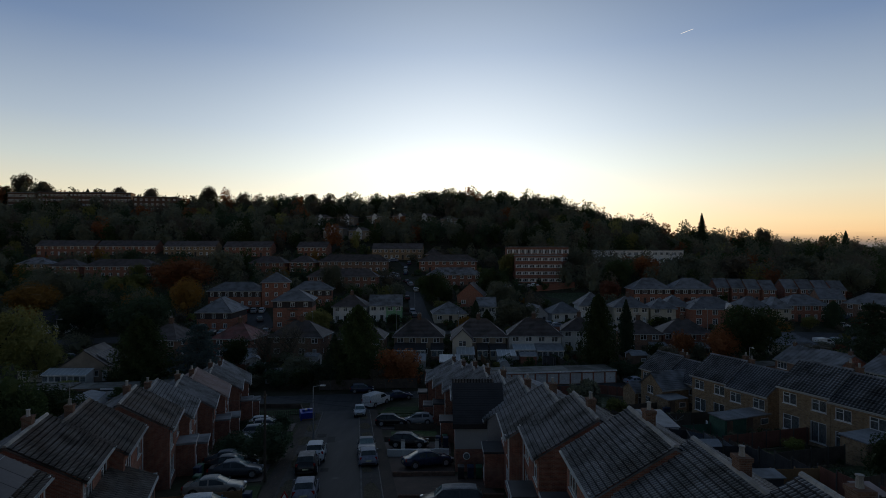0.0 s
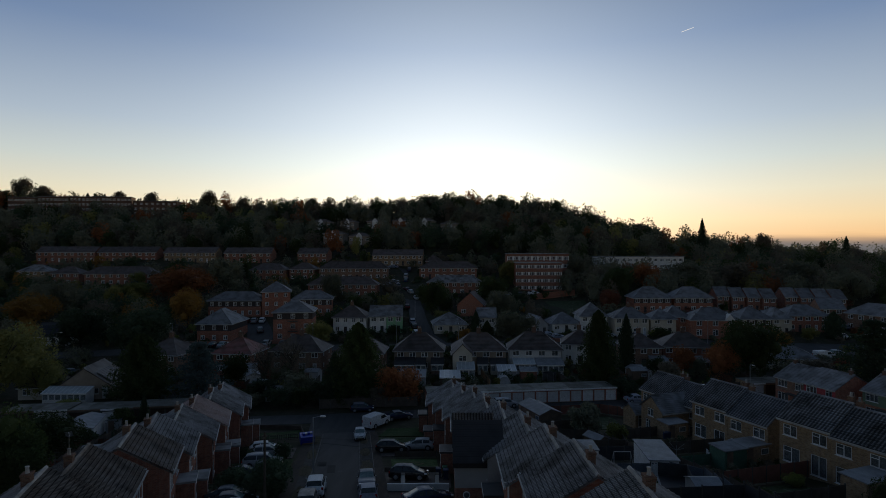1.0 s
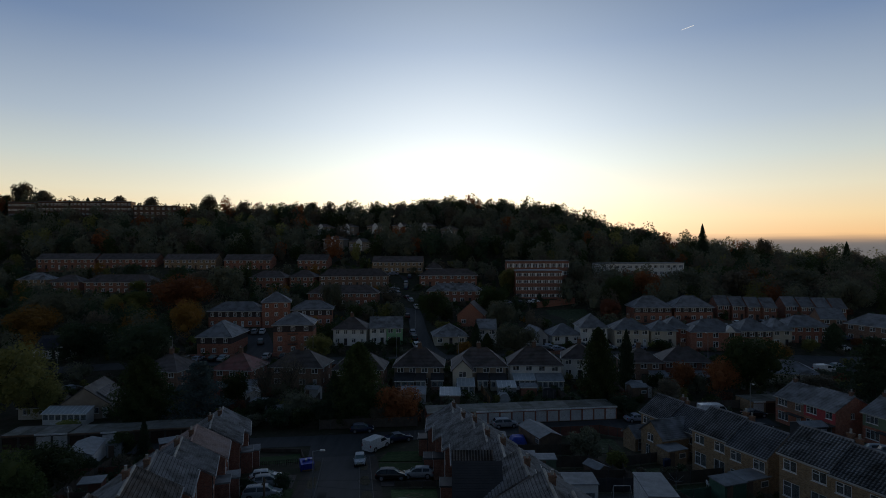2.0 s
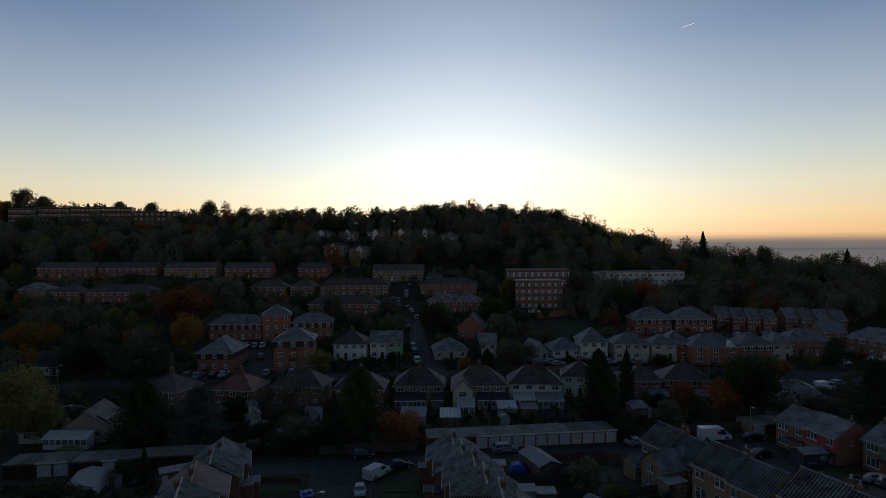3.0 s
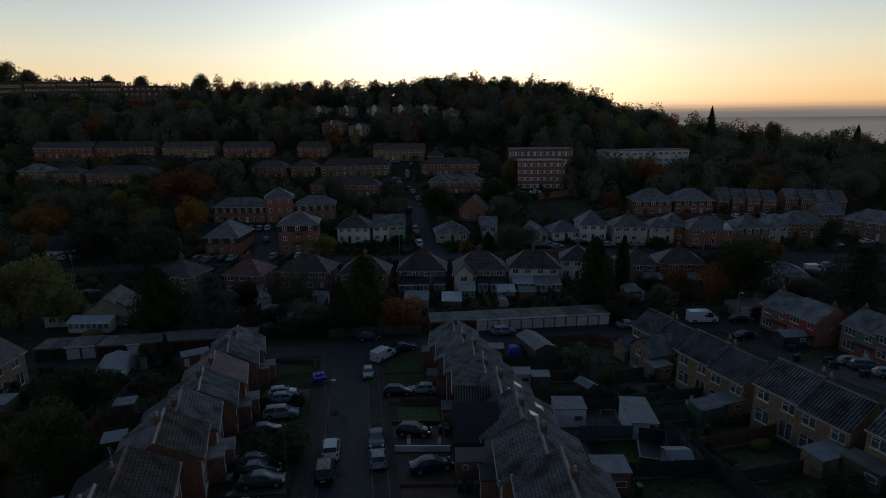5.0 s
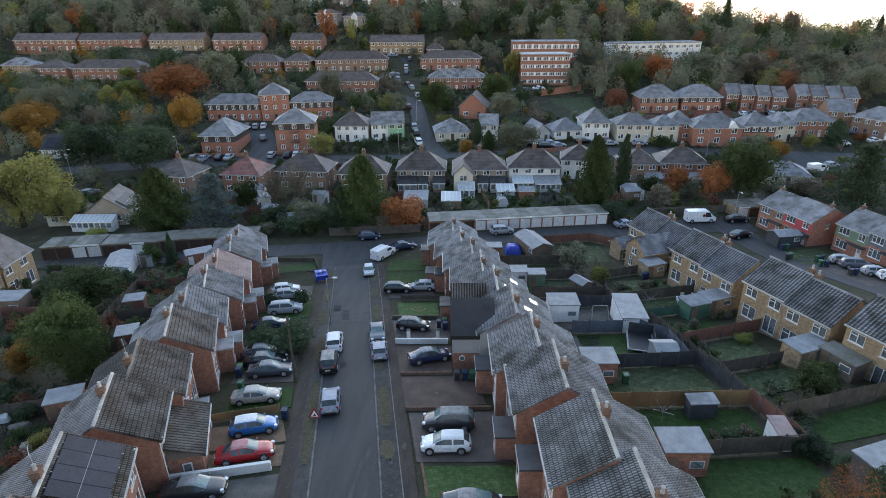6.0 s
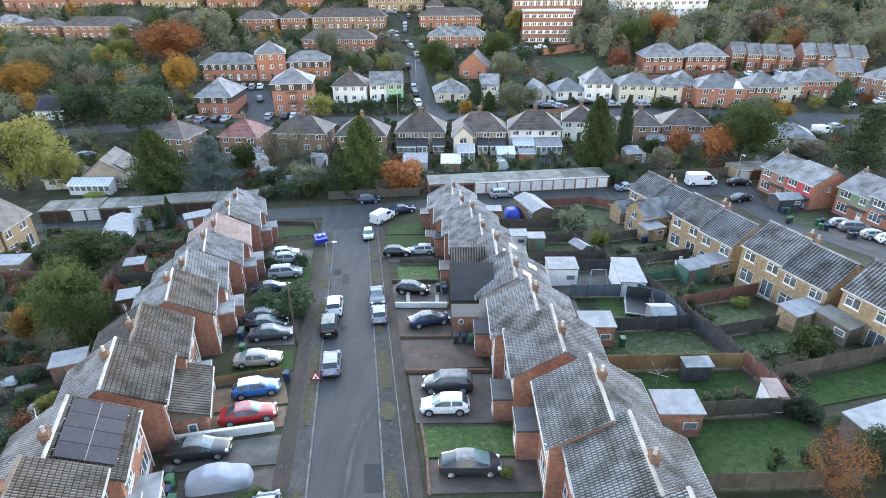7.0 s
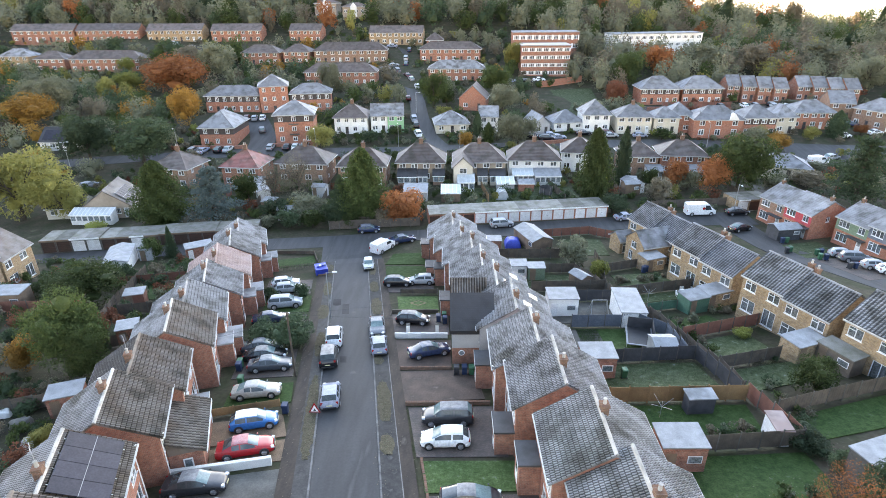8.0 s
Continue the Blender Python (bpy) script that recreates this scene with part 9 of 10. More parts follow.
# ---- behind the semis: porches, conservatories, canopies ----
def lean_to(label, x0, x1, y0, y1, lo, hi, wall, roof, glazed=True, name="extension"):
    """A one-storey extension whose roof falls towards the garden (-y)."""
    FOOT.append(((x0 + x1) / 2, (y0 + y1) / 2, (x1 - x0) / 2, x1 - x0 + 0.8, y1 - y0 + 0.8))
    w, d, cx, cy = x1 - x0, y1 - y0, (x0 + x1) / 2, (y0 + y1) / 2
    root = thing(name, label, "extension", pose(cx, cy, ground(cx, cy)))
    bm = bmesh.new()
    prism(bm, [(-d / 2, -0.6), (d / 2, -0.6), (d / 2, hi), (-d / 2, lo)], "x", -w / 2, w / 2)
    part("wall", bm, wall, root)
    rb = bmesh.new()
    k = (hi - lo) / d
    prism(rb, [(-d / 2 - 0.25, lo - 0.25 * k + 0.02), (d / 2, hi + 0.02), (d / 2, hi + 0.12), (-d / 2 - 0.25, lo - 0.25 * k + 0.12)], "x", -w / 2 - 0.15, w / 2 + 0.15)
    rf_ = part("roof", rb, roof, root)
    ribs = bmesh.new()
    for i in range(int(w / 0.8) + 1):
        x = -w / 2 + w * i / int(w / 0.8)
        prism(ribs, [(-d / 2 - 0.25, lo - 0.25 * k + 0.122), (d / 2, hi + 0.122), (d / 2, hi + 0.15), (-d / 2 - 0.25, lo - 0.25 * k + 0.15)], "x", x - 0.03, x + 0.03)
    part("glazing_bar" if roof is POLY else "batten", ribs, UPVC if roof is POLY else roof, rf_)
    part("fascia", boxed(-w / 2 - 0.15, w / 2 + 0.15, -d / 2 - 0.3, -d / 2 - 0.252, lo - 0.25 * k - 0.06, lo - 0.25 * k + 0.13), UPVC, root)
    if glazed:
        n = max(2, int(w / 1.1))
        for i in range(n):
            f = part("window", boxed(-w / 2 + w * i / n + 0.06, -w / 2 + w * (i + 1) / n - 0.06, -d / 2 - 0.05, -d / 2 - 0.004, 0.75, lo - 0.2), UPVC, root)
            part("pane", boxed(-w / 2 + w * i / n + 0.13, -w / 2 + w * (i + 1) / n - 0.13, -d / 2 - 0.06, -d / 2 - 0.052, 0.82, lo - 0.27), GLASS, f)
    return root


POLY = material("polycarbonate_sheet", (0.50, 0.54, 0.56), (0.40, 0.44, 0.46), 0.35, scale=4, fine=12, bump=0.02)
lean_to("slate-roofed rear extension with white windows", -10.6, -6.4, 123.0, 125.75, 2.2, 3.3, BROWN_BRICK, TILE_DARK)
lean_to("small slate-roofed back porch", -6.0, -3.9, 123.2, 125.75, 2.2, 3.2, WHITE_RENDER, TILE_DARK)
lean_to("small dark rear extension", -2.6, 0.0, 123.6, 125.55, 2.2, 3.2, BROWN_BRICK, TILE_DARK)
lean_to("white conservatory with a polycarbonate roof", 3.0, 6.6, 118.9, 121.75, 2.2, 3.2, WHITE_METAL, POLY, name="conservatory")
lean_to("brick back porch with a slate roof", 7.6, 9.8, 123.4, 125.75, 2.2, 3.2, CREAM_RENDER, TILE_DARK)
lean_to("low brick rear extension with a dark roof", 10.4, 13.8, 123.2, 125.75, 2.2, 3.1, CREAM_RENDER, TILE_DARK)
lean_to("white veranda with a pale sheet roof", 15.6, 20.2, 123.6, 126.6, 2.2, 2.9, WHITE_METAL, POLY, name="veranda")
lean_to("white lean-to with a pale blue roof", 20.6, 26.4, 123.0, 126.4, 2.1, 3.0, WHITE_METAL, FROST_ROOF, name="veranda")
lean_to("low outbuilding with a frosted sheet roof", 11.6, 15.4, 118.6, 122.0, 1.9, 2.5, GREY_RENDER, POLY, False, "outhouse")
lean_to("small brick outhouse with a pale roof", 16.4, 19.8, 119.0, 121.0, 1.8, 2.2, ORANGE_BRICK, FROST_ROOF, False, "outhouse")
lean_to("white canopy roof on posts behind the house", -8.6, -3.6, 113.4, 117.4, 2.0, 2.6, GREY_RENDER, FROST_ROOF, False, "carport")
lean_to("garden room with a pale sheet roof", -0.6, 3.4, 112.8, 117.0, 1.9, 2.5, WOOD, POLY, False, "outhouse")
lean_to("white sunroom with a frosted roof", 47.0, 50.6, 126.2, 128.9, 2.2, 2.9, WHITE_METAL, FROST_ROOF, name="sunroom")
lean_to("white sunroom with a frosted roof", 53.0, 59.6, 125.8, 128.7, 2.2, 2.9, WHITE_METAL, FROST_ROOF, name="sunroom")
lean_to("white sunroom behind the red-tiled house", -44.6, -40.2, 119.2, 121.9, 2.2, 2.9, WHITE_METAL, FELT, name="sunroom")
lean_to("white veranda along a bungalow", -72.4, -64.4, 101.6, 103.8, 2.0, 2.7, WHITE_METAL, POLY, name="veranda")
shed("white garden workshop with a frosted ridge roof", 41.4, 119.4, -70, 4.6, 3.0, 1.9, WHITE_METAL, FROST_ROOF, "gable", rise=0.6)
shed("white garden shed with a pale ridge roof", -39.2, 115.8, -65, 4.4, 2.6, 1.9, WHITE_METAL, FROST_ROOF, "gable", rise=0.5)
house("dark-roofed wing beside the bungalow", -75.6, 107.6, 5, 7.0, 6.0, 2.4, 4.0, CREAM_RENDER, TILE_DARK, "gable", [("F", 0.8, 0.8, 1.4, 1.1), ("F", 3.6, 0.8, 1.4, 1.1)], [], name="bungalow", category="bungalow")
house("gabled rear wing with cream walls", 4.2, 123.8, 0, 4.2, 4.6, 5.0, 7.0, CREAM_RENDER, TILE_UMBER, "gable_y", [("F", 1.3, 3.3, 1.6, 1.2), ("F", 0.6, 0.5, 1.3, 1.6)], [("F", 2.6, 0.05, 0.9, 2.05, UPVC)], name="extension", category="extension")

# panels on the bungalow roof, on the slope that looks east
sa = thing("solar_array", "blue-grey solar panels with pale frames on a bungalow roof", "solar panels", pose(-67.5, 109.0, ground(-67.5, 109.0), 0, 0, 10))
tl = math.degrees(math.atan2(3.2, 4.5))
sp_me = mesh_of("solar_panel", bevelled(boxed(0.03, 0.97, 0.03, 1.57, 0.08, 0.13), 0.008), SOLAR)
fr_me = mesh_of("panel_frame", boxed(0.0, 1.0, 0.0, 1.6, 0.03, 0.09), STEEL)
for i in range(6):
    for j in range(2):
        m = pose(4.7, -3.6 + i * 1.01, 2.55, 0, 0, 90) @ pose(0, 0.5 + j * 1.62, 0.12, tl, 0, 0)
        sp = part("solar_panel", sp_me, None, sa, at=pose(4.7, -3.6 + i * 1.01, 2.55, 0, 0, 90) @ pose(0, 0, 0, tl, 0, 0) @ pose(0, 0.5 + j * 1.62, 0.10))
        part("panel_frame", fr_me, None, sp)

# polytunnel and a netted trampoline
pt = thing("polytunnel", "small pale polytunnel in a back garden", "greenhouse", pose(12.4, 115.4, ground(12.4, 115.4)))
bm = bmesh.new()
prism(bm, [(1.3 * math.cos(math.pi * i / 10), 1.9 * math.sin(math.pi * i / 10)) for i in range(11)], "y", -1.6, 1.6)
part("cover", bm, POLY, pt)
for k in range(4):
    hb = bmesh.new()
    for i in range(10):
        a, b = math.pi * i / 10, math.pi * (i + 1) / 10
        tube(hb, (1.32 * math.cos(a), -1.6 + k * 1.067, 1.93 * math.sin(a)), (1.32 * math.cos(b), -1.6 + k * 1.067, 1.93 * math.sin(b)), 0.025, 0.025, 4)
    part("hoop", hb, STEEL, pt)
nt = thing("trampoline", "round dark netted trampoline in a back garden", "trampoline", pose(21.8, 115.6, ground(21.8, 115.6)))
bm = bmesh.new()
tube(bm, (0, 0, 0.78), (0, 0, 0.86), 1.35, 1.35, 20)
part("mat", bm, BLACK_TRIM, nt)
bm = bmesh.new()
for i in range(20):
    a, b = 2 * math.pi * i / 20, 2 * math.pi * (i + 1) / 20
    quad(bm, (1.3 * math.cos(a), 1.3 * math.sin(a), 0.88), (1.3 * math.cos(b), 1.3 * math.sin(b), 0.88), (1.3 * math.cos(b), 1.3 * math.sin(b), 2.3), (1.3 * math.cos(a), 1.3 * math.sin(a), 2.3))
part("net", bm, FENCE_BLACK, nt)
for i in range(6):
    a = math.pi * i / 3
    bm = bmesh.new()
    tube(bm, (1.36 * math.cos(a), 1.36 * math.sin(a), -0.1), (1.36 * math.cos(a), 1.36 * math.sin(a), 2.4), 0.03, 0.03, 5)
    part("post", bm, STEEL, nt)

# garden boundaries behind and in front of the semis
for line, m in [([(-12.2, 111.0), (-12.2, 124.5)], FENCE_GREY), ([(1.1, 110.5), (1.1, 125.0)], FENCE_GREY), ([(9.4, 112.0), (8.2, 122.0)], FENCE_NEW), ([(25.4, 112.5), (23.4, 122.5)], FENCE_GREY), ([(-46.4, 103.5), (-46.8, 118.0)], FENCE_RED), ([(-25.4, 106.0), (-25.6, 122.0)], FENCE_GREY), ([(-38.8, 106.5), (-39.2, 121.0)], FENCE_GREY), ([(37.6, 113.0), (38.2, 127.0)], FENCE_GREY), ([(50.6, 116.5), (50.4, 127.0)], FENCE_NEW), ([(62.6, 115.0), (62.4, 128.0)], FENCE_GREY), ([(-20, 100.2), (-4, 102.4)], FENCE_GREY), ([(42, 108.4), (58, 110.2)], FENCE_GREY), ([(-22, 174.5), (-10.5, 174.0)], FENCE_GREY), ([(28, 172.0), (66, 171.0)], FENCE_GREY), ([(70, 184.8), (92, 184.4)], FENCE_RED)]:
    fence(line, m)

# hard standing at the estate corner, a concrete drive, and the brick wall below the red flats
strip("forecourt", [(84, 137.0), (104, 134.0), (112, 144.0), (86, 148.5)], ASPHALT, "worn asphalt forecourt by the estate road", 0.05, "road")
strip("drive", [(66.3, 115.5), (74.0, 114.5), (75.0, 119.5), (69.5, 122.5)], CONCRETE, "pale concrete drive behind the garages", 0.05, "drive")
van(92.4, 136.6, 10, "white van with a red cab parked on the forecourt", high=2.0, long=4.8)
car("hatch", "silver", 97.5, 139.5, 15, "silver hatchback parked on the forecourt", far=True)
car("hatch", "grey", -81.4, 123.2, 62, "grey hatchback on a drive behind the bungalow", far=True)
for k, (cx, cy, col) in enumerate([(96, 184.6, "white"), (99.4, 184.8, "grey"), (105, 184.4, "silver"), (108.6, 184.2, "white"), (118, 183.0, "blue"), (88, 184.2, "black")]):
    car("hatch", col, cx, cy, 90 + 5 * (k % 3), "parked hatchback in the estate car park", far=True, group="cars in the estate car park")
strip("forecourt", [(62, 178.5), (135, 180.0), (135, 186.0), (62, 186.2)], DRIVE, "brick-paved estate car park", 0.05, "road")

# gazebo and bins on the estate drives
shed("dark canvas gazebo with a pale sheet roof", 60.3, 92.9, 8, 4.4, 3.0, 2.0, FENCE_BLACK, FROST_ROOF, "gable", door=False, name="gazebo", rise=0.5, category="gazebo")
for x, y, m, lab in [(58.6, 89.9, PLASTIC_BLUE, "blue"), (59.4, 90.0, PLASTIC_GREEN, "green"), (60.7, 83.7, PLASTIC_GREEN, "green"), (61.5, 83.9, PLASTIC_BLUE, "blue"), (60.9, 76.3, PLASTIC_DARK, "dark grey"), (61.7, 76.3, PLASTIC_BLUE, "blue")]:
    wheelie_bin(x, y, 100, m, lab + " plastic wheelie bin beside an estate drive")
strip("drive", [(58.1, 81.9), (65.2, 83.9), (65.0, 90.7), (58.1, 89.0)], GRASS, "frosted front lawns of the panelled houses", 0.05, "lawn")
strip("drive", [(60.1, 71.2), (66.8, 72.8), (65.4, 82.6), (58.6, 81.0)], DRIVE, "reddish paved drives of the panelled houses", 0.05, "drive")

# diamond bed cut into a front lawn
bm = bmesh.new()
for a, b in (((-1.15, 0), (0, 0.85)), ((0, 0.85), (1.15, 0)), ((1.15, 0), (0, -0.85)), ((0, -0.85), (-1.15, 0))):
    quad(bm, (a[0], a[1], 0.09), (b[0], b[1], 0.09), (b[0] * 0.78, b[1] * 0.78, 0.10), (a[0] * 0.78, a[1] * 0.78, 0.10))
bmesh.ops.recalc_face_normals(bm, faces=bm.faces[:])
fbd = new("flower_bed", mesh_of("flower_bed", bm, GRAVEL))
fbd.matrix_world = pose(-3.3, 65.6, ground(-3.3, 65.6), -6.7, 0, 0)
tagged(fbd, "diamond-shaped bare flower bed in a lawn", "flower bed", kind="structure")

# rotary airers in two back gardens
for x, y in ((19.0, 38.9), (26.7, 64.5)):
    ra = thing("rotary_airer", "thin metal rotary washing line in a garden", "washing line", pose(x, y, ground(x, y), 0, 0, 20))
    bm = bmesh.new()
    tube(bm, (0, 0, -0.2), (0, 0, 1.75), 0.025, 0.025, 6)
    part("pole", bm, STEEL, ra)
    for k in range(4):
        a = math.pi / 2 * k
        bm = bmesh.new()
        tube(bm, (0, 0, 1.2), (1.15 * math.cos(a), 1.15 * math.sin(a), 1.8), 0.015, 0.015, 5)
        part("arm", bm, STEEL, ra)

MUD = material("muddy_yard", (0.034, 0.0323, 0.0221), (0.0527, 0.0493, 0.0289), 0.95, scale=3, fine=6, bump=0.8, third=(0.07225, 0.08075, 0.0425), spec=0.2)
strip("yard", [(-44.4, 35.2), (-30.0, 37.4), (-31.7, 49.5), (-45.7, 47.2)], MUD, "dark muddy back yards with weeds", 0.03, "ground")
strip("yard", [(-42.7, 17.5), (-27.9, 19.6), (-29.8, 36.4), (-44.4, 34.2)], MUD, "dark muddy back yards with weeds", 0.03, "ground")

# rubble sacks and sheets in the yards behind the west row
r_j = random.Random(31)
for k, (x, y) in enumerate([(-34.5, 44.2), (-36.1, 45.3), (-37.4, 42.7), (-33.6, 47.0), (-36.9, 38.7), (-34.7, 36.5), (-39.7, 40.3), (-33.1, 40.6)]):
    bm = boxed(-0.6, 0.6, -0.45, 0.45, 0, 0.6, taper=0.12)
    bmesh.ops.subdivide_edges(bm, edges=bm.edges[:], cuts=3, use_grid_fill=True)
    for v in bm.verts:
        v.co += Vector((noise.noise(v.co * 2 + Vector((k * 7, 0, 0))), noise.noise(v.co * 2 + Vector((0, k * 5, 3))), noise.noise(v.co * 3 + Vector((k, 9, 0))) * 0.6)) * 0.22
    ob = new("rubble_sack", mesh_of("rubble_sack", bm, (WHITE_RENDER, CONCRETE, GREY_RENDER)[k % 3], True))
    ob.matrix_world = pose(x, y, ground(x, y) - 0.1, 0, 0, r_j.uniform(0, 360)) @ Matrix.Scale(r_j.uniform(0.8, 1.6), 4)
    tagged(ob, "slumped pale sack of rubble in a yard", "sack", group="sacks in the west yards")

# wires from the telegraph pole to the houses
wb = bmesh.new()
for ex, ey, ez in [(-23.2, 45.8, 10.4), (-24.0, 52.6, 9.8), (-24.9, 59.6, 9.0), (3.2, 57.4, 9.2), (4.4, 51.4, 9.6)]:
    p0, p1 = Vector((-15.1, 47.8, ground(-15.1, 47.8) + 7.15)), Vector((ex, ey, ez))
    last = p0
    for i in range(1, 9):
        t = i / 8
        q = p0.lerp(p1, t) - Vector((0, 0, 0.5 * 4 * t * (1 - t)))
        tube(wb, last, q, 0.008, 0.008, 4)
        last = q
tagged(new("telephone_wire", mesh_of("telephone_wire", wb, BLACK_TRIM)), "thin black telephone wires slung from a pole", "wire", kind="stuff")


# grass tufts and fallen leaves
def litter_mesh(name, pts, mat, size, stand, label, category):
    n = len(pts)
    c = np.array([(x, y, ground(x, y) + 0.05 + (0.12 if abs(x - street_x(y)) < 5.2 and y < 84 and abs(x - street_x(y)) > 2.7 else 0.02)) for x, y in pts])
    a = rng.normal(size=(n, 3))
    a[:, 2] *= stand
    a /= np.linalg.norm(a, axis=1)[:, None]
    if stand > 1:
        a[:, 2] = np.abs(a[:, 2])
    b = np.cross(a, np.array([0.2, 0.1, 1.0])) if stand < 1 else np.cross(a, rng.normal(size=(n, 3)))
    b /= np.linalg.norm(b, axis=1)[:, None] + 1e-9
    s = size * rng.uniform(0.5, 1.4, (n, 1))
    v = np.stack([c - a * s * (0.0 if stand > 1 else 1), c + b * s * 0.4, c + a * s, c - b * s * 0.4], 1).reshape(-1, 3)
    me = bpy.data.meshes.new(name)
    me.from_pydata(v.tolist(), [], np.arange(4 * n).reshape(-1, 4).tolist())
    me.materials.append(mat)
    tagged(new(name, me), label, category, kind="stuff")


litter_mesh("grass_tufts", blades, LEAF["olive"], 0.08, 2.0, "tufts of rough grass on the verges", "grass")
lawn_pts = [(r_v.uniform(x0, x1), r_v.uniform(y0, y1)) for x0, x1, y0, y1, k in ((16.5, 26.5, 44.2, 49.6, 900), (29.5, 38, 45.5, 49, 500), (-44, -33, 20, 60, 2500)) for _ in range(k)]
litter_mesh("grass_tufts", lawn_pts, LEAF["olive"], 0.10, 2.0, "uneven tufts of lawn grass", "grass")
for side in (-1, 1):
    for _ in range(420):
        y = r_v.uniform(18, 86)
        litter.append((street_x(y) + side * (r_v.choice([2.5, 2.9, 3.6, 4.6, 5.2]) + r_v.gauss(0, 0.22)), y))
for cx, cy, sp_, k in [(25.8, 28.2, 3.2, 260), (-38, 48, 5, 300), (-19, 55, 3.5, 160), (31, 33, 3, 120), (-24, 38, 6, 60)]:
    litter += [(cx + r_v.gauss(0, sp_ / 2), cy + r_v.gauss(0, sp_ / 2)) for _ in range(k)]
litter_mesh("fallen_leaves", litter, LEAF["brown"], 0.06, 0.12, "scattered fallen autumn leaves", "leaves")


# ---- woods on the hill, too many to count ----
ROADS = [STREET, CROSS, [(-130, 132), (-96, 140), (-50, 147), (2, 149), (60, 152), (105, 147), (150, 143)], [(-1, 150), (-7.5, 175), (-11.5, 207), (-17, 230), (-17, 247), (-45, 256), (-190, 254)], [(55.5, 101), (57.5, 83), (67, 56), (84, 18)], [(-50, 149), (-60, 178)]]


def clear_of_road(x, y, gap):
    for line in ROADS:
        for (ax, ay), (bx, by) in zip(line, line[1:]):
            t = max(0, min(1, ((x - ax) * (bx - ax) + (y - ay) * (by - ay)) / ((bx - ax) ** 2 + (by - ay) ** 2)))
            if math.hypot(x - ax - t * (bx - ax), y - ay - t * (by - ay)) < gap:
                return False
    return True


LOW = [(29, 54, 181, 208), (4.5, 34, 97, 110), (-72, -32, 85, 99), (18, 42, 148.5, 158.5), (-62, -48, 146, 182), (56, 72, 98, 112), (-12, 0, 92, 106)]


def free_spot(x, y, r, h):
    if not clear_of_road(x, y, 3.2 + r * 0.6):
        return False
    if any(x0 < x < x1 and y0 < y < y1 for x0, x1, y0, y1 in LOW):
        return False
    for fx, fy, fr, w, d in FOOT:
        if abs(x - fx) < w / 2 + r * 0.75 and abs(y - fy) < d / 2 + r * 0.75:
            return False
        if h < 4.2 or (y > 197 and x > 44):
            continue
        if d > 6 and not (fx > 20 and fy > 232) and abs(x - fx) < w / 2 + r * 0.8 and 0 < fy - y < d / 2 + h * 1.1:
            return False
    return True


def woods(name, label, leaf, spots, n, size, kind="broad"):
    """Many trees as one object: spots are (x, y, height, width)."""
    vs, fs, off = [], [], 0
    for x, y, h, w in spots:
        s = min(0.22 * h, 0.0017 * max(y, 70))
        k = min(1000 if y > 265 else 700, max(60, int(n * w * h * 2.2 / (s * s))))
        p, hearts = crown_points(kind, k, 9 if h > 4 else 5)
        v, f = foliage(p, hearts, s, (w, w, h), (x, y, ground(x, y) - 0.08 * h), True)
        vs.append(v)
        fs += [tuple(i + off for i in face) for face in f]
        off += len(v)
    me = bpy.data.meshes.new(name)
    me.from_pydata(np.concatenate(vs).tolist(), [], fs)
    me.materials.append(LEAF[leaf])
    tagged(new(name, me), label, "woodland", kind="stuff")


r_w = random.Random(11)
SPOTS = {k: [] for k in ("olive", "brown", "green", "orange", "darkgreen", "rust", "yellow", "amber", "lime")}
taken = []


def scatter(n, x0, x1, y0, y1, h0, h1, mix, sparse=0.55, dense=False):
    for _ in range(n):
        x, y, h = r_w.uniform(x0, x1), r_w.uniform(y0, y1), r_w.uniform(h0, h1)
        w = h * (r_w.uniform(0.6, 0.95) if h > 7.5 else r_w.uniform(0.85, 1.3))
        if abs(x) > 0.84 * y + 30:
            continue
        if any(abs(x - a) < (w + b) * sparse * 0.5 and abs(y - c) < (w + b) * sparse * 0.5 for a, c, b in taken) or not free_spot(x, y, w * 0.45, h):
            continue
        taken.append((x, y, w))
        SPOTS[r_w.choice(mix)].append((x, y, h, w))


HILL_MIX = ["olive"] * 11 + ["brown"] * 5 + ["green"] * 3 + ["orange", "darkgreen", "darkgreen", "yellow"]
MIXED = ["olive"] * 6 + ["green"] * 5 + ["brown"] * 3 + ["darkgreen"] * 3 + ["yellow", "amber"]
GARDEN = ["olive"] * 3 + ["green"] * 4 + ["brown"] * 2 + ["darkgreen"] * 3 + ["lime", "yellow", "rust"]
scatter(160, -300, -150, 371, 402, 10, 14, HILL_MIX, 0.45)
scatter(4200, -340, 340, 272, 392, 11, 18, HILL_MIX, 0.5)
scatter(3000, 44, 300, 197, 275, 10, 18, HILL_MIX, 0.46)
scatter(500, -330, -60, 266, 345, 8, 13, ["darkgreen", "olive", "green", "brown"], 0.5)
scatter(900, -260, -50, 150, 262, 5, 12, MIXED, 0.5)
scatter(300, -60, 60, 165, 262, 5, 9, MIXED, 0.55)
scatter(700, -260, -82, 60, 150, 5, 11, MIXED, 0.5)
scatter(900, -240, -60, 130, 250, 4.3, 7.5, MIXED, 0.5)
scatter(1900, -240, -50, 130, 262, 1.6, 4.1, MIXED, 0.55)
scatter(1300, -60, 60, 165, 262, 1.2, 4.1, MIXED, 0.62)
scatter(800, -70, 62, 258, 332, 2.2, 4.1, HILL_MIX, 0.6)
scatter(3400, -82, 82, 104, 165, 0.9, 3.4, GARDEN, 0.52)
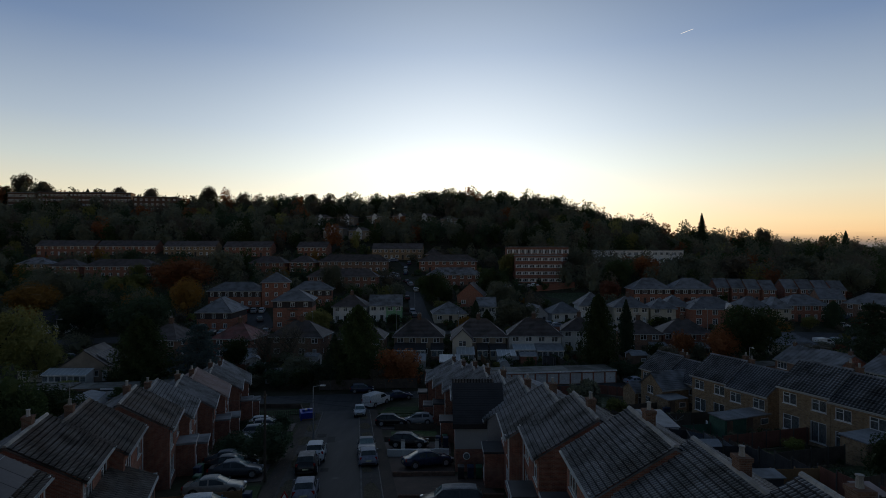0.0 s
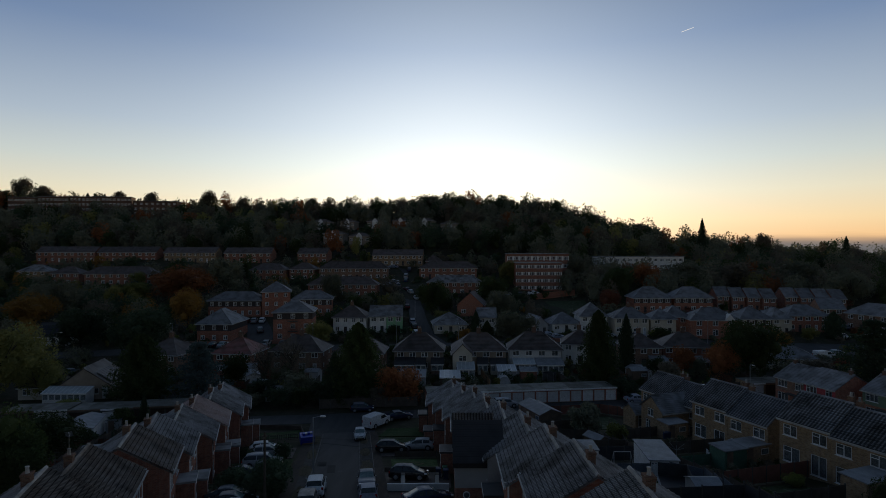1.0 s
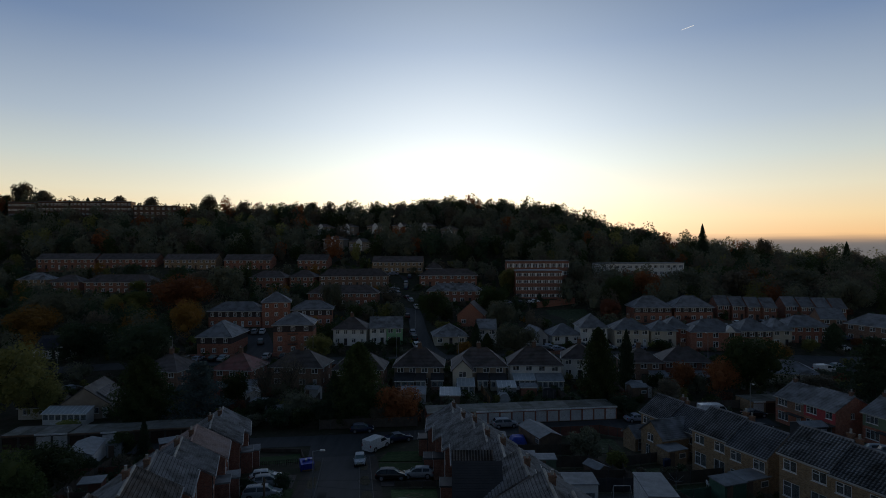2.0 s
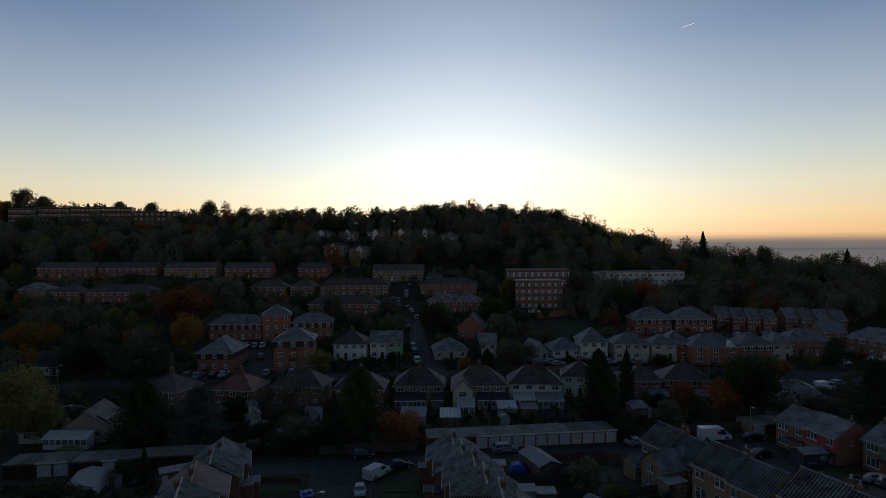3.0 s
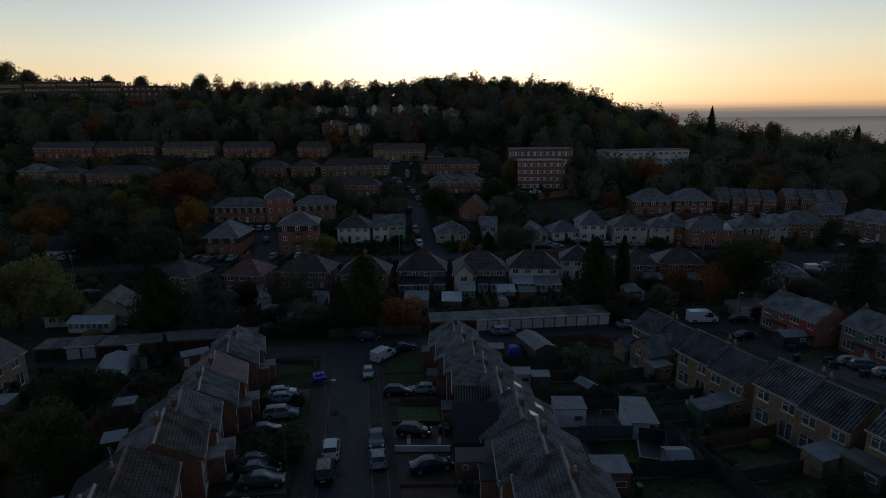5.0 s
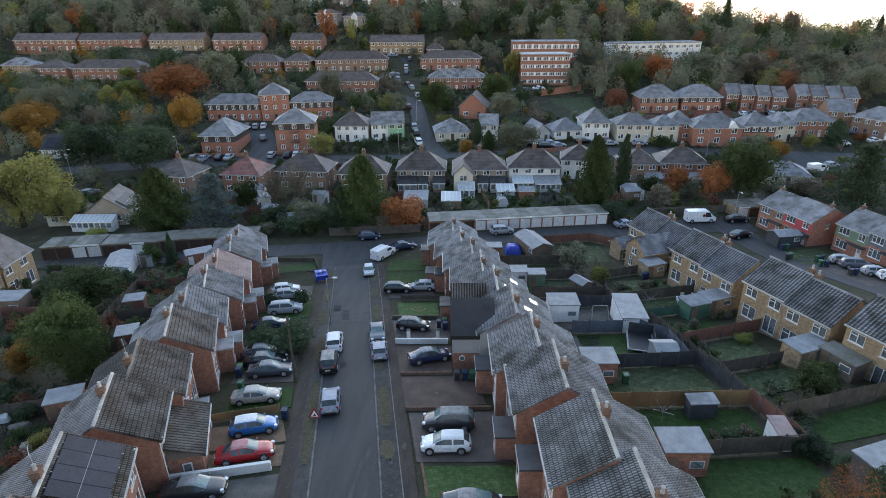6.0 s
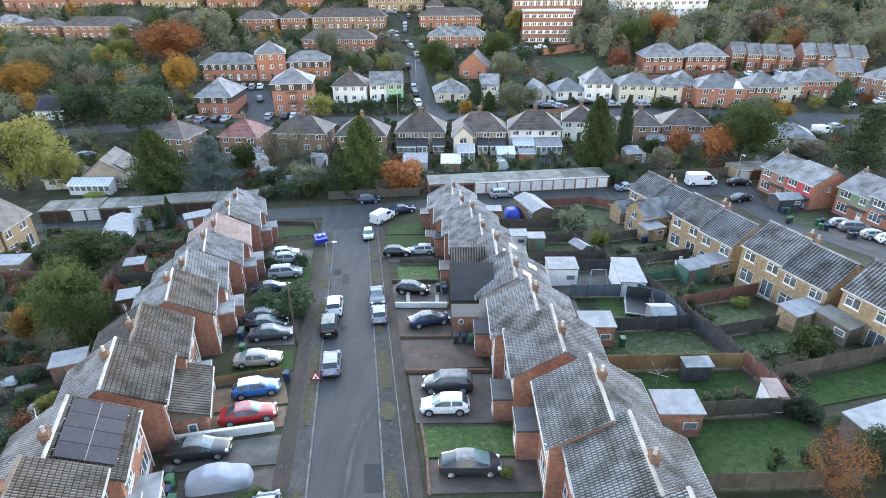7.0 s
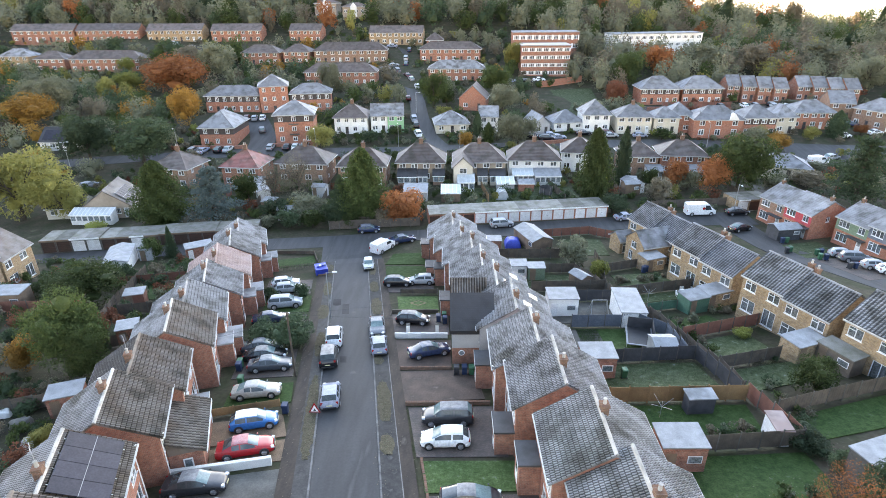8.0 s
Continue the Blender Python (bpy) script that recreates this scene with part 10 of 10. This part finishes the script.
scatter(1100, 60, 260, 100, 200, 1.6, 4.1, GARDEN, 0.55)
scatter(260, 60, 300, 100, 200, 4.3, 9, GARDEN, 0.5)
scatter(1300, -64, -33, 12, 84, 0.7, 3.2, ["green"] * 3 + ["darkgreen"] * 4 + ["brown", "olive", "rust"], 0.5)
for i in range(230):  # undergrowth along the brow of the hill
    SPOTS[r_w.choice(["olive", "brown", "darkgreen"])].append((-330 + 2.9 * i, 368 + r_w.uniform(-3, 5), r_w.uniform(4, 6.5), r_w.uniform(6, 8)))
# low hedges and shrubs along the garden fences
for ax, ay, bx, by in [(27.6, 59, 28.6, 50), (30.6, 44.2, 31.2, 37.4), (23, 29, 30, 29.3), (24, 71, 34, 73), (31, 47.6, 40, 50), (33, 60, 38, 62), (-46, 60, -36, 62), (-46, 52, -36, 54), (-46, 76, -38, 78.5), (-60, 84, -72, 82), (16, 79, 22, 79), (14, 86, 21, 86.5), (-44, 44, -36, 46), (33, 31, 38, 34), (21, 36.2, 28, 36.9)]:
    for k in range(9):
        t = (k + r_w.random()) / 9
        h = r_w.uniform(0.5, 1.5)
        SPOTS[r_w.choice(["olive", "green", "darkgreen", "brown"])].append((ax + (bx - ax) * t + r_w.uniform(-0.4, 0.4), ay + (by - ay) * t + r_w.uniform(-0.4, 0.4), h, h * r_w.uniform(0.9, 1.5)))
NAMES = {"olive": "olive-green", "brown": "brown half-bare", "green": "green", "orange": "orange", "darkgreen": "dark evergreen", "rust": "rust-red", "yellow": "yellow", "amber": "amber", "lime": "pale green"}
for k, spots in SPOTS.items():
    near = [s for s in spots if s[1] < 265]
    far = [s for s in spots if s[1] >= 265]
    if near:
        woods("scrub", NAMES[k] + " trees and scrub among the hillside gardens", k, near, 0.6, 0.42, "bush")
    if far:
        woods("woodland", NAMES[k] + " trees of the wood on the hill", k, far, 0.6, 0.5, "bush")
# single trees that stand out along the skyline
for x, y, h, w, kind in [(-276, 370, 19, 15, "broad"), (-262, 370, 16, 12, "broad"), (-214, 372, 16, 11, "broad"), (-193, 372, 17, 12, "broad"), (-153, 368, 18, 12, "broad"), (-86, 368, 15, 11, "broad"), (112, 322, 16.5, 14, "broad"), (137, 300, 14, 10, "bare"), (130.6, 284, 20.5, 10, "conifer"), (160, 282, 18.5, 11, "broad"), (196, 274, 15, 9, "conifer"), (-8, 372, 12, 14, "broad"), (-236, 374, 10, 9, "conifer"), (-225, 374, 10, 8, "conifer"), (-175, 372, 9, 6, "conifer")]:
    tree(kind, "brown" if kind != "conifer" else "darkgreen", x, y, h, w, "tree standing up on the skyline of the wooded hill", group="skyline trees")
